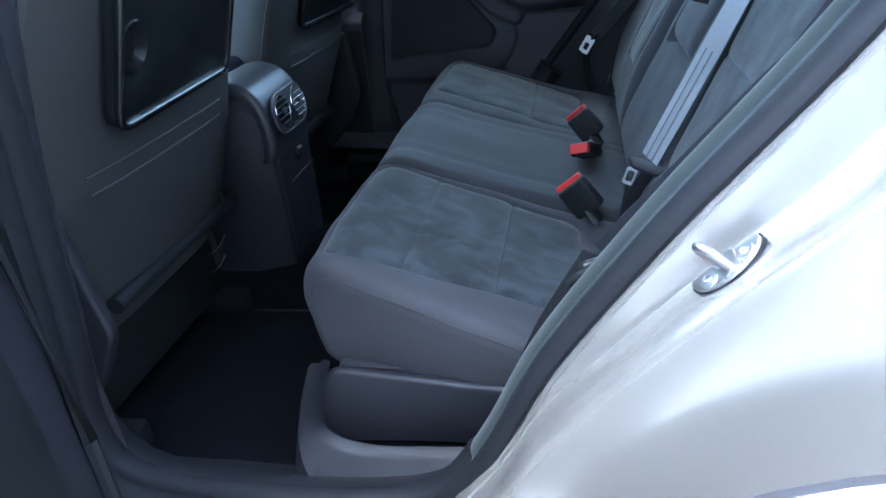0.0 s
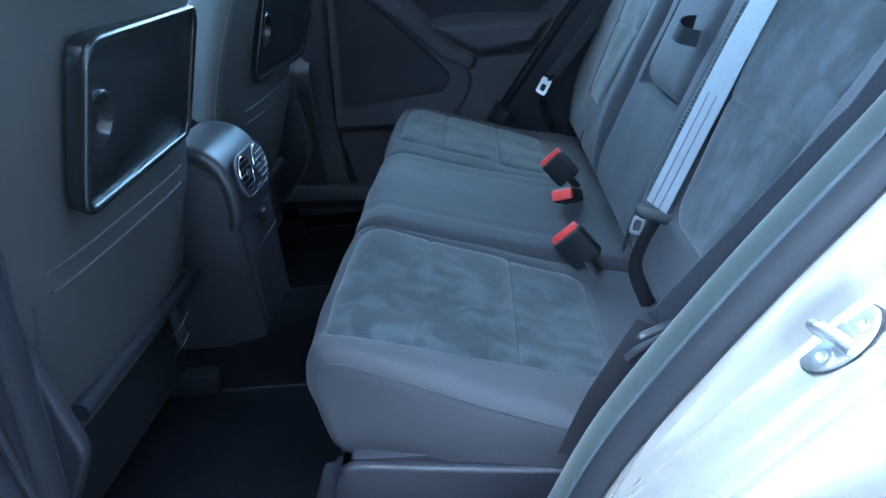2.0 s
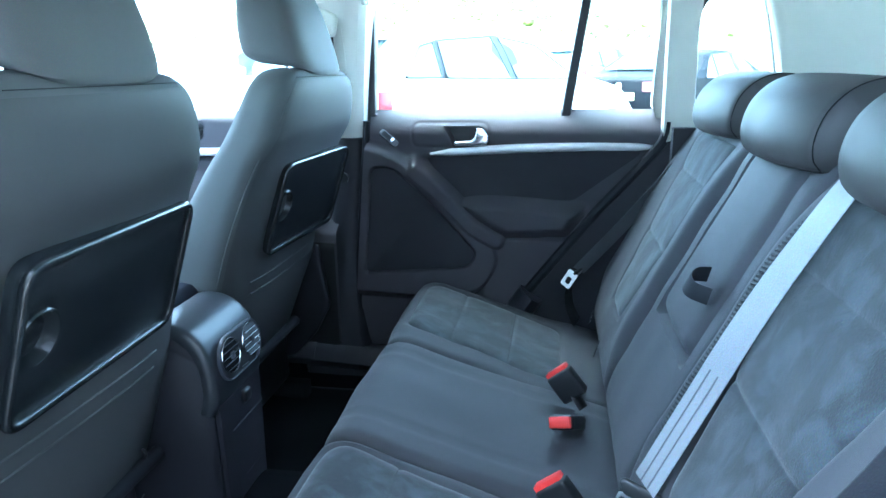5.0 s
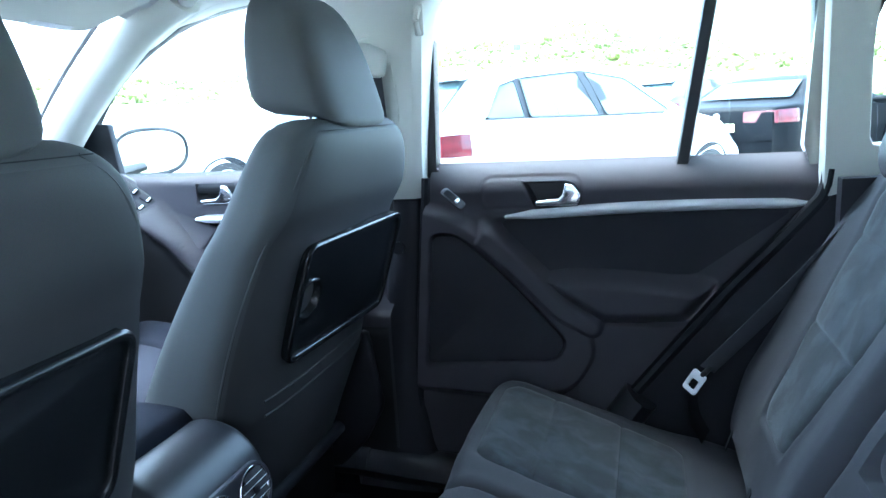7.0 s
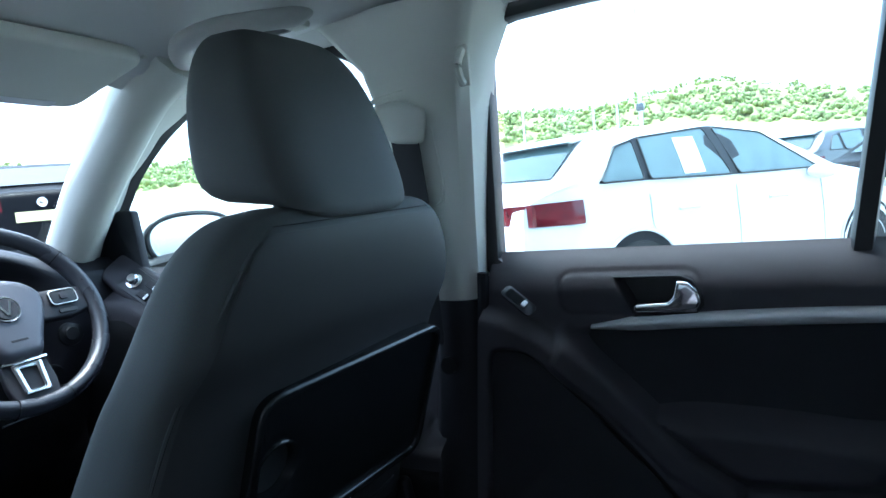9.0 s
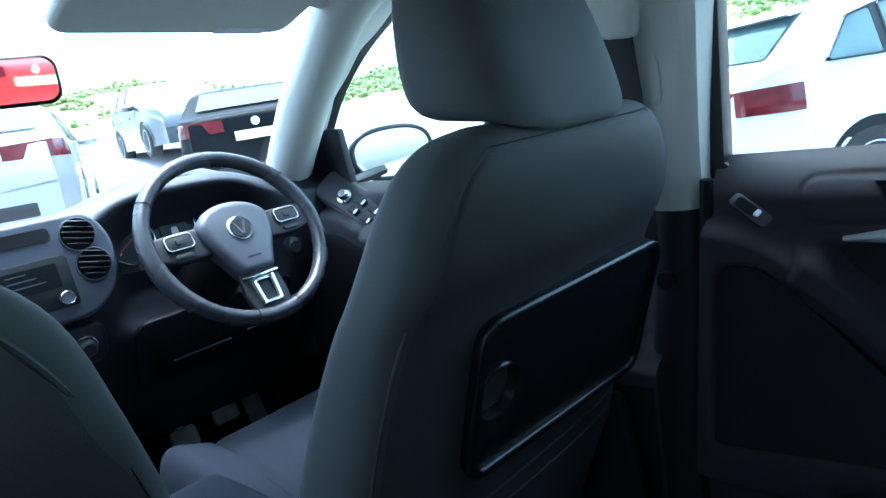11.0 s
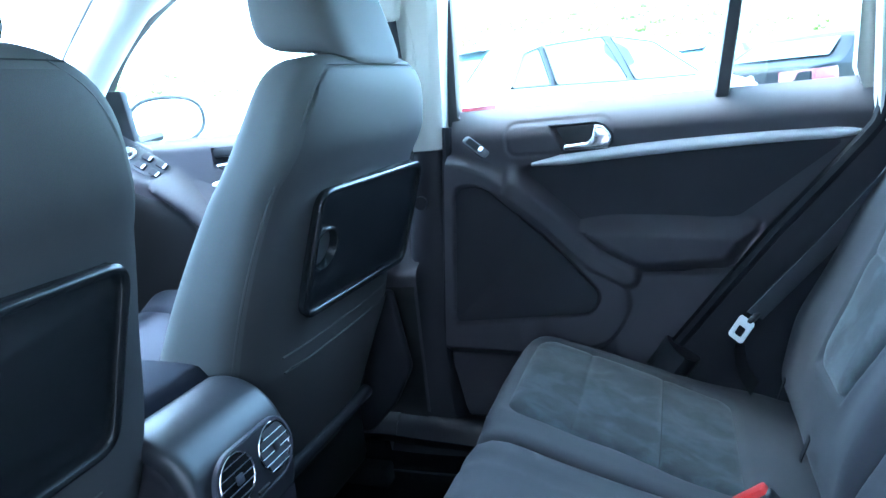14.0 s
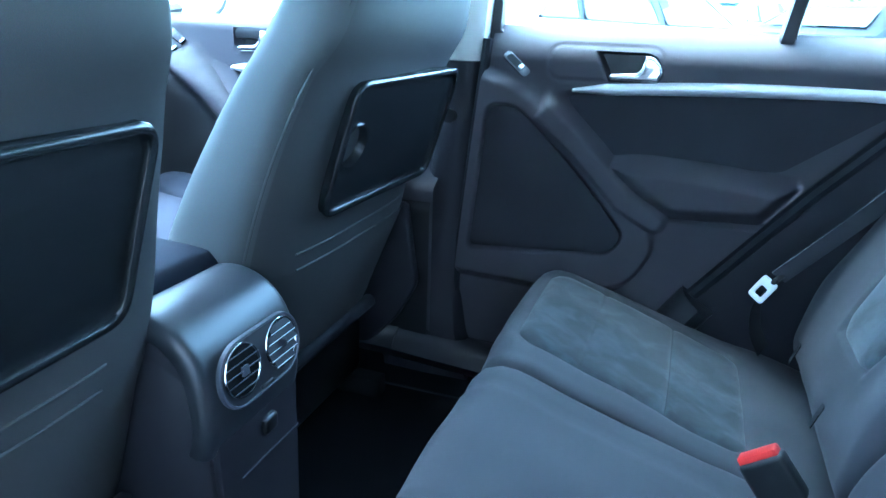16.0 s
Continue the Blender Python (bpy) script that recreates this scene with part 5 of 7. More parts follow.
part("window_frame", ring_plate(outline_n(frame_outer, 90), outline_n(REAR_DOOR_WIN, 90), 0.032, xz(0.752, -1), 0.008), PLASTIC_DARK, rdoor, "black window frame")
fo_ = outline_n(frame_outer, 90)
k_ = next(i for i in range(90) if fo_[i][1] < 1.115 and fo_[(i + 1) % 90][1] >= 1.115)
part("frame_seal", tube([(x, 0.716, z) for x, z in [fo_[(k_ + i) % 90] for i in range(90)] if z >= 1.115], 0.010, 8, up=(0, 1, 0)), RUBBER, rdoor, "rubber frame seal")
part("window_divider", loft([[(x - 0.013, 0.728, z), (x - 0.010, 0.722, z), (x + 0.010, 0.722, z), (x + 0.013, 0.728, z), (x + 0.013, 0.755, z), (x - 0.013, 0.755, z)] for x, z in ((-0.226, SILL - 0.01), (-0.198, 1.27), (-0.168, 1.47))]), PLASTIC_DARK, rdoor, "black upright window divider")
for nm, o in (("pane", [(-0.72, SILL - 0.02), (-0.226, SILL - 0.02), (-0.168, 1.47), (-0.69, 1.47)]), ("pane", [(-0.226, SILL - 0.02), (0.0, SILL - 0.02), (-0.01, 1.42), (-0.168, 1.47)])):
    g_ = part(nm, slab(o, 0.004, xz(0.740, 1)), GLASS, rdoor, "clear window pane")
    g_.visible_shadow = False
part("outer_skin", slab([(-0.76, 0.40), (-0.45, 0.38), (-0.30, 0.62), (0.02, 1.0), (0.03, 1.07), (-0.75, 1.07)], 0.02, xz(0.80, 1), 0.01), PAINT, rdoor, "champagne painted outer door skin")
part("sill_top", box((-0.75, 0.735, 1.05), (0.02, 0.81, 1.085), 0.008), PLASTIC_DARK, rdoor, "black outer waist seal")
part("inner_shell", slab([(-0.86, 0.36), (-0.40, 0.36), (-0.18, 0.60), (0.10, 0.90), (0.12, 1.04), (-0.86, 1.04)], 0.02, xz(0.758, 1)), PLASTIC_DARK, rdoor, "dark inner door shell")
part("edge_seal", tube([(door_edge_rear(z) + 0.010, 0.676, z) for z in [0.46 + 0.61 * i / 24 for i in range(25)]], 0.013, 8), RUBBER, rdoor, "black rubber edge seal")
part("edge_seal", tube([(door_edge_front(z) - 0.004, 0.690, z) for z in [0.46 + 0.61 * i / 12 for i in range(13)]], 0.010, 8), RUBBER, rdoor, "black rubber edge seal")

# coat hook on the door pillar
hk = thing("coat_hook", (-0.712, 0.625, 1.38), "small pale grey coat hook on the pillar", "hook")
part("hook", tube(curve_through([(-0.714, 0.632, 1.405), (-0.712, 0.612, 1.392), (-0.712, 0.604, 1.375), (-0.712, 0.612, 1.360), (-0.714, 0.622, 1.357)], 4), 0.006, 8), PALE, hk)
part("plate", box((-0.724, 0.625, 1.352), (-0.704, 0.634, 1.412), 0.004), PALE, hk)

# sill trim under the far door
struct("door_sill_south", tube([(-0.95, 0.665, 0.42), (-0.70, 0.665, 0.405), (-0.48, 0.665, 0.41), (-0.38, 0.665, 0.50), (-0.30, 0.668, 0.62)], 0.045, 10, flat=(1.2, 0.8)), PLASTIC, "dark plastic door sill trim", "trim")
struct("door_sill_front_south", tube([(-2.0, 0.665, 0.44), (-1.5, 0.665, 0.41), (-0.90, 0.665, 0.42)], 0.045, 10, flat=(1.2, 0.8)), PLASTIC, "dark plastic door sill trim", "trim")


# front doors
FGRIP = [(-1.43, 1.00), (-1.36, 0.945), (-1.30, 0.875), (-1.24, 0.82), (-1.10, 0.80), (-0.90, 0.80)]
FPOCKET = rrect(0.105, 0.048, 0.014, 5, -1.268, 1.046)


def front_door_y(x, z):
    y = 0.700 + 0.03 * sstep(1.072, 1.094, z)
    low = 1.0 - 0.62 * (x + 1.40) if x > -1.40 else 1.0 + 0.45 * (-1.40 - x)
    low = max(0.80, min(low, 1.06))
    y -= 0.045 * sstep(low + 0.01, low - 0.03, z)
    y -= 0.022 * sstep(-1.30, -1.50, x) * sstep(1.095, 1.0, z)
    d, k = line_dist(x, z, FGRIP)
    y -= 0.028 * sstep(0.035, 0.010, d)
    y += 0.034 * sstep(0.002, -0.008, poly_dist(x, z, FPOCKET))
    tz = 0.985
    y += 0.016 * sstep(tz + 0.004, tz - 0.012, z) * sstep(-1.36, -1.30, x) * sstep(low - 0.02, low + 0.02, z)
    return y


def build_front_door(sg, nm, lab):
    dr = thing(nm, (-1.25, sg * 0.70, 0.45), lab, "door", kind="structure")
    part("door_panel", grid(lambda u, v: (-1.70 + 0.87 * u, sg * front_door_y(-1.70 + 0.87 * u, 0.42 + 0.676 * v), 0.42 + 0.676 * v), 90, 80), PLASTIC_SOFT, dr, "soft dark grey moulded door lining", angle=60)
    def low_line(x):
        return max(0.80, min(1.0 - 0.62 * (x + 1.40) if x > -1.40 else 1.0 + 0.45 * (-1.40 - x), 1.06)) - 0.045

    def low_pt(u, v):
        x = -1.695 + 0.86 * u
        z = 0.425 + (low_line(x) - 0.425) * v
        return (x, sg * (front_door_y(x, z) - 0.006 + 0.012 * sstep(0.94, 1.0, v)), z)

    # dark plastic, blackened further for the weak light below the ledge
    part("lower_lining", grid(low_pt, 60, 30), PLASTIC_DARK, dr, "dark plastic lower door lining, low light deepened to black", angle=60)
    st = [[(x, sg * (0.694 - 0.010 * math.cos(radians(a))), 0.986 + h * math.sin(radians(a))) for a in (-90, -45, 0, 45, 90)] + [(x, sg * 0.71, 0.986 + h), (x, sg * 0.71, 0.986 - h)] for x, h in ((-1.325, 0.005), (-1.30, 0.010), (-1.1, 0.012), (-0.9, 0.011))]
    part("trim_strip", loft(st), SILVER, dr, "satin silver trim strip")
    part("handle_pocket", box((-1.318, sg * 0.732 - 0.002, 1.022), (-1.218, sg * 0.732 + 0.002, 1.070)), PLASTIC_DARK, dr, "black handle recess")
    part("door_handle", slab([(p.x - 0.801, p.y + 0.014) for p in round_corners(LEVER, 0.003)], 0.016, xz(sg * 0.706, -sg), 0.005, 3), CHROME, dr, "chrome pull handle")
    fo = [(x + 0.022 * ((x + 1.25) / 0.4), z + (0.024 if z > 1.2 else -0.03)) for x, z in FRONT_WIN]
    part("window_frame", ring_plate(outline_n(fo, 90), outline_n(FRONT_WIN, 90), 0.032, xz(sg * 0.735, -sg), 0.008), PLASTIC_DARK, dr, "black window frame")
    g_ = part("pane", slab(FRONT_WIN, 0.004, xz(sg * 0.724, sg)), GLASS, dr, "clear window pane")
    g_.visible_shadow = False
    part("outer_skin", slab([(-1.95, 0.38), (-0.80, 0.38), (-0.80, 1.07), (-1.95, 1.07)], 0.02, xz(sg * 0.80, sg), 0.01), PAINT, dr, "champagne painted outer door skin")
    part("mirror_gusset", slab([(p.x, p.y) for p in round_corners([(-1.74, 1.08), (-1.535, 1.08), (-1.552, 1.222), (-1.62, 1.225)], 0.008)], 0.02, xz(sg * 0.700, sg), 0.004), PLASTIC, dr, "dark triangular mirror gusset")
    return dr


d2 = build_front_door(1, "door_2", "closed dark grey front door beside the driver's seat")
# switch pack on the driver's door
swm = frame_axes((-1.487, 0.676, 1.043), (0.87, 0.0, -0.49), (0.36, 0.72, 0.60))
part("switch_ramp", slab([(p.x, p.y) for p in round_corners([(-0.155, -0.034), (0.22, -0.050), (0.22, 0.050), (-0.155, 0.040)], 0.02, 5)], 0.05, swm @ Matrix.Translation((0.01, 0, -0.048)), 0.012, 4), PLASTIC_SOFT, d2, "sloping armrest ramp of the door")
part("switch_panel", slab(rrect(0.172, 0.056, 0.012), 0.006, swm @ Matrix.Translation((0, 0, -0.001)), 0.002), DASH, d2, "window switch panel")
part("mirror_knob", lathe([(0, 0.020), (0.009, 0.020), (0.012, 0.016), (0.012, 0.008), (0.017, 0.006), (0.017, 0.0), (0, 0)], 20, swm @ Matrix.Translation((-0.055, 0.0, 0.004))), CHROME, d2, "chrome-ringed mirror knob")
for bx, by in ((-0.012, -0.013), (-0.012, 0.013), (0.03, -0.013), (0.03, 0.013)):
    part("window_button", slab(rrect(0.028, 0.016, 0.003, 3, bx, by), 0.008, swm @ Matrix.Translation((0, 0, 0.004)), 0.002), PLASTIC, d2)
    part("button_tip", slab(rrect(0.006, 0.014, 0.002, 2, bx + 0.010, by), 0.0025, swm @ Matrix.Translation((0, 0, 0.0105)), 0.0008), SILVER, d2)
build_front_door(-1, "door_3", "closed dark grey front door beside the passenger seat")

# outside mirrors
for sg in (1, -1):
    mr = thing("door_mirror", (-1.56, sg * 0.80, 1.09), "champagne and black door mirror with an oval glass", "mirror", "door mirrors")
    mc = Vector((-1.600, sg * 0.900, 1.142))
    MM = Matrix.Translation(mc) @ Matrix.Rotation(radians(-sg * 16), 4, "Z") @ Matrix(((0, 0, 1, 0), (1, 0, 0, 0), (0, 1, 0, 0), (0, 0, 0, 1))) @ Matrix.Rotation(radians(-2.5), 4, "X")
    ov = [(0.110 * math.copysign(abs(math.cos(a)) ** 0.8, math.cos(a)) * (1.0 + 0.06 * math.sin(a)), 0.062 * math.copysign(abs(math.sin(a)) ** 0.85, math.sin(a))) for a in [2 * math.pi * i / 40 for i in range(40)]]
    rings = [[MM @ Vector((x * k, y * k, z)) for x, y in ov] for k, z in ((1.0, 0.0), (1.07, -0.006), (1.10, -0.03), (1.06, -0.07), (0.92, -0.105), (0.62, -0.13), (0.2, -0.14))]
    part("housing", loft(rings), PAINT, mr, "champagne painted mirror housing")
    part("bezel", tube([MM @ Vector((x, y, 0.0)) for x, y in ov], 0.007, 8, closed=True, up=(1, 0, 0)), PLASTIC_DARK, mr, "black bezel")
    part("mirror_glass", slab([(x * 0.96, y * 0.96) for x, y in ov], 0.003, MM), MIRROR, mr, "mirror glass")
    part("arm", tube([(-1.66, sg * 0.72, 1.085), (-1.64, sg * 0.80, 1.095), (-1.63, sg * 0.87, 1.105)], 0.028, 10, flat=(1.4, 0.6)), PLASTIC_DARK, mr, "black mirror foot")


# ---- centre console, dashboard, steering wheel ----
CY = 0.008
console = thing("centre_console", (-1.1, CY, 0.42), "dark plastic centre console with rear air vents", "console")


def console_ring(x, w, top, bottom, r, wb):
    o = []
    for a in range(0, 91, 15):
        o.append((CY + w - r + r * math.cos(radians(a)), top - r + r * math.sin(radians(a))))
    for a in range(90, 181, 15):
        o.append((CY - w + r + r * math.cos(radians(a)), top - r + r * math.sin(radians(a))))
    o += [(CY - (w + wb) / 2, (top + bottom) / 2), (CY - wb, bottom), (CY + wb, bottom), (CY + (w + wb) / 2, (top + bottom) / 2)]
    return [(x, y, z) for y, z in o]


part("body", loft([console_ring(-0.818, 0.080, 0.700, 0.40, 0.03, 0.078), console_ring(-0.830, 0.092, 0.752, 0.40, 0.03, 0.086), console_ring(-0.90, 0.094, 0.784, 0.39, 0.02, 0.096), console_ring(-1.25, 0.092, 0.757, 0.39, 0.02, 0.105), console_ring(-1.30, 0.092, 0.70, 0.39, 0.02, 0.11), console_ring(-1.62, 0.11, 0.72, 0.38, 0.02, 0.14), console_ring(-1.75, 0.11, 0.76, 0.38, 0.02, 0.14)]), PLASTIC, console, "dark plastic console body")
# rounded end cap that curls from the top down over the back
CAP = [(-0.925, 0.790), (-0.90, 0.796), (-0.870, 0.793), (-0.842, 0.780), (-0.820, 0.756), (-0.808, 0.724), (-0.803, 0.680), (-0.806, 0.650), (-0.814, 0.628)]
part("end_cap", cover(CAP, -1, section_pts(CY - 0.094, CY + 0.094, 0.014, 0.014, 0.022, 0.022), lambda p, y, s: 0.0, n=48), SATIN, console, "satin dark end cap")
part("back_panel", slab([(p.x, p.y) for p in round_corners([(-0.066, 0.40), (0.086, 0.40), (0.088, 0.66), (-0.076, 0.66)], 0.012)], 0.016, frame_axes((-0.832, CY, 0), (0, 1, 0), (0.012, 0, 1)), 0.004), PLASTIC, console, "dark plastic rear panel")
VM = frame_axes((-0.8035, CY + 0.004, 0.717), (0, 1, 0), (-0.13, 0, 1))
vent = part("vent_bezel", ring_plate(outline_n(rrect(0.158, 0.082, 0.040, 8), 64), outline_n(rrect(0.150, 0.074, 0.036, 8), 64), 0.006, VM, 0.002), HUBGREY, console, "thin satin bezel round the vents")
part("vent_face", slab(rrect(0.154, 0.078, 0.038, 8), 0.004, VM, 0.001), SATIN, vent, "grey vent face")
for k, tilt_, mt in ((-0.0385, 58, HUBGREY), (0.0385, -24, PLASTIC)):
    part("vent_ring", tube([VM @ Vector((k + 0.031 * math.cos(a), 0.004 + 0.031 * math.sin(a), 0.0056)) for a in [2 * math.pi * i / 36 for i in range(36)]], 0.0011, 6, closed=True, up=(1, 0, 0)), CHROME, vent, "chrome vent ring")
    part("vent_well", lathe([(0.0, 0.0042), (0.030, 0.0042), (0.030, 0.0050), (0, 0.0050)], 28, VM @ Matrix.Translation((k, 0.004, 0))), STITCH, vent, "black vent opening")
    for j in range(-2, 3):
        hw = math.sqrt(max(0.0, 0.0295 ** 2 - (j * 0.0110) ** 2))
        M_ = VM @ Matrix.Translation((k, 0.004 + j * 0.0110, 0.0068)) @ Matrix.Rotation(radians(tilt_), 4, "X")
        part("vane", box((-hw, -0.0046, -0.0006), (hw, 0.0046, 0.0006), 0.0004, 1, M_), mt, vent)
        if k > 0:
            part("vane_edge", box((-hw, -0.0050, -0.0008), (hw, -0.0040, 0.0008), 0, 1, M_), SILVER, vent)
    part("vane_tab", box((-0.006, -0.006, 0.0), (0.006, 0.006, 0.004), 0.0015, 2, VM @ Matrix.Translation((k, 0.004, 0.007))), mt, vent)
part("vent_slider", box((-0.012, -0.036, 0.002), (0.012, -0.031, 0.0068), 0.001, 1, VM), PLASTIC_DARK, vent)
part("socket_recess", ring_plate(outline_n(rrect(0.050, 0.060, 0.010, 5), 40), outline_n(rrect(0.044, 0.054, 0.008, 5), 40), 0.004, frame_axes((-0.816, CY + 0.018, 0.611), (0, 1, 0), (0, 0, 1)), 0.001), PLASTIC, console, "moulded frame of the socket")
part("power_socket", lathe([(0, 0.010), (0.012, 0.010), (0.0155, 0.008), (0.0155, 0.0)], 24, frame_axes((-0.817, CY + 0.018, 0.614), (0, 1, 0), (0, 0, 1))), PLASTIC_DARK, console, "round capped power socket")
part("socket_cap", box((-0.816, CY + 0.006, 0.606), (-0.800, CY + 0.032, 0.630), 0.005, 3), PLASTIC_DARK, console)
fl = part("storage_flap", slab([(p.x, p.y) for p in round_corners([(-0.032, 0.462), (0.086, 0.462), (0.088, 0.572), (-0.036, 0.572)], 0.008)], 0.008, frame_axes((-0.824, CY, 0), (0, 1, 0), (0.012, 0, 1)), 0.003), PLASTIC, console, "plain storage flap")
part("flap_edge", tube([(-0.810, CY - 0.036, 0.572), (-0.809, CY + 0.02, 0.5735), (-0.810, CY + 0.088, 0.573)], 0.0015, 6), HUBGREY, fl, "bright upper edge")
part("flap_edge", tube([(-0.812, CY - 0.030, 0.461), (-0.811, CY + 0.02, 0.461), (-0.812, CY + 0.086, 0.461)], 0.0012, 6), HUBGREY, fl, "bright lower edge")
LIDP = [(-0.914, 0.778), (-0.924, 0.797), (-0.945, 0.808), (-1.05, 0.812), (-1.16, 0.810), (-1.20, 0.800), (-1.215, 0.775)]
part("armrest_lid", cover(LIDP, 1, section_pts(CY - 0.100, CY + 0.098, 0.018, 0.018, 0.035, 0.035), lambda p, y, s: 0.004 * math.cos((y - CY) / 0.1), n=30), SEATCLOTH, console, "padded grey armrest lid")
part("gear_gaiter", loft([[(-1.50 + r * math.cos(a), CY + r * math.sin(a), z) for a in [2 * math.pi * i / 16 for i in range(16)]] for r, z in ((0.06, 0.70), (0.055, 0.74), (0.035, 0.79), (0.014, 0.83), (0.013, 0.86))]), LEATHER, console, "leather gear gaiter")
part("gear_knob", lathe([(0, 0.0), (0.014, 0.0), (0.02, 0.02), (0.026, 0.045), (0.024, 0.06), (0.012, 0.068), (0, 0.069)], 18, Matrix.Translation((-1.50, CY, 0.855))), LEATHER, console, "black gear knob")
part("brake_lever", tube(curve_through([(-1.40, CY - 0.055, 0.71), (-1.30, CY - 0.055, 0.735), (-1.24, CY - 0.055, 0.76)], 4), 0.014, 10), LEATHER, console, "parking brake lever")

dash = thing("dashboard", (-1.8, 0.0, 0.6), "dark dashboard with instruments, round vents and radio", "dashboard")


def dash_pt(u, v):
    y = -0.70 + 1.40 * u
    P = [(-2.12, 1.015), (-2.0, 1.065), (-1.86, 1.115), (-1.74, 1.140), (-1.665, 1.138), (-1.632, 1.110), (-1.626, 1.04), (-1.64, 0.95), (-1.665, 0.88), (-1.70, 0.80), (-1.76, 0.70), (-1.85, 0.62)]
    f = v * (len(P) - 1)
    i = min(int(f), len(P) - 2)
    k = f - i
    x, z = P[i][0] + (P[i + 1][0] - P[i][0]) * k, P[i][1] + (P[i + 1][1] - P[i][1]) * k
    bx = 0.022 * (abs(y) / 0.7) ** 2
    cw = math.exp(-((y - 0.365) / 0.17) ** 6)             # driver's binnacle is set back behind the wheel
    lowk = sstep(1.125, 1.07, z)
    x -= 0.10 * cw * lowk * sstep(0.90, 0.97, z)
    z += 0.045 * math.exp(-((y - 0.365) / 0.17) ** 4) * sstep(-2.0, -1.80, x) * sstep(1.06, 1.11, z)
    z += 0.014 * math.exp(-(y / 0.22) ** 4) * sstep(1.05, 1.10, z)
    return (x + bx, y, z - 0.012 * (abs(y) / 0.7) ** 4)


part("dash_body", grid(dash_pt, 120, 66), DASH, dash, "soft dark grey dashboard moulding", angle=70)
part("lower_panel", grid(lambda u, v: (-1.80 - 0.40 * v, -0.70 + 1.40 * u, 0.66 - 0.05 * math.sin(math.pi * v)), 20, 6), PLASTIC_DARK, dash, "dark lower dashboard panel")
for sg in (-1, 1):
    part("end_panel", slab([(-2.2, 0.55), (-1.74, 0.68), (-1.63, 0.95), (-1.62, 1.05), (-1.70, 1.085), (-2.12, 1.0)], 0.02, xz(sg * 0.70, sg)), PLASTIC, dash, "dark end panel")
# instrument cluster
CM = frame_axes((-1.722, 0.362, 1.070), (0, 1, 0), (-0.22, 0, 1))
part("cluster", slab(rrect(0.30, 0.115, 0.04, 6), 0.004, CM), PLASTIC_DARK, dash, "black instrument cluster")
for gx in (-0.092, 0.092):
    g = part("gauge", lathe([(0, 0.0), (0.046, 0.0), (0.047, 0.004), (0.044, 0.005), (0.043, 0.002), (0, 0.002)], 36, CM @ Matrix.Translation((gx, 0.004, 0.004))), PLASTIC_DARK, dash, "round dial")
    part("gauge_ring", tube([CM @ Vector((gx + 0.047 * math.cos(a), 0.004 + 0.047 * math.sin(a), 0.009)) for a in [2 * math.pi * i / 40 for i in range(40)]], 0.0022, 6, closed=True, up=(1, 0, 0)), CHROME, g, "chrome dial ring")
    for i in range(9):
        a = radians(220 - i * 32.5)
        part("tick", box((0.031, -0.0008, 0.0), (0.039, 0.0008, 0.0006), 0, 1, CM @ Matrix.Translation((gx, 0.004, 0.0065)) @ Matrix.Rotation(a, 4, "Z")), WHITE_PRINT, g)
    part("needle", box((-0.004, -0.001, 0), (0.034, 0.001, 0.001), 0, 1, CM @ Matrix.Translation((gx, 0.004, 0.008)) @ Matrix.Rotation(radians(215), 4, "Z")), RED, g)
disp = part("display", slab(rrect(0.058, 0.078, 0.004, 3), 0.003, CM @ Matrix.Translation((0, 0.0, 0.004))), PLASTIC_DARK, dash, "small driver display")
part("display_picture", slab([(p.x, p.y) for p in round_corners([(-0.007, -0.022), (0.007, -0.022), (0.008, 0.0), (0.006, 0.014), (-0.006, 0.014), (-0.008, 0.0)], 0.003)], 0.0006, CM @ Matrix.Translation((0, -0.004, 0.0072))), SCREEN, disp, "lit white car outline")
part("display_text", box((-0.012, 0.024, 0.007), (0.012, 0.029, 0.0078), 0, 1, CM), SCREEN, disp, "lit clock bar")
part("binnacle_hood", loft([[(x, 0.364 + 0.178 * sc * math.sin(radians(a)), zb + hz * max(0.0, math.cos(radians(a))) ** 0.6) for a in range(-90, 91, 9)] for x, sc, zb, hz in ((-1.92, 0.8, 1.07, 0.06), (-1.82, 0.95, 1.07, 0.110), (-1.72, 1.0, 1.06, 0.140), (-1.672, 1.0, 1.05, 0.142), (-1.660, 0.985, 1.05, 0.134), (-1.668, 0.95, 1.05, 0.122), (-1.72, 0.93, 1.05, 0.112), (-1.80, 0.9, 1.05, 0.10))], closed=False, caps=False), DASH, dash, "hooded instrument binnacle")
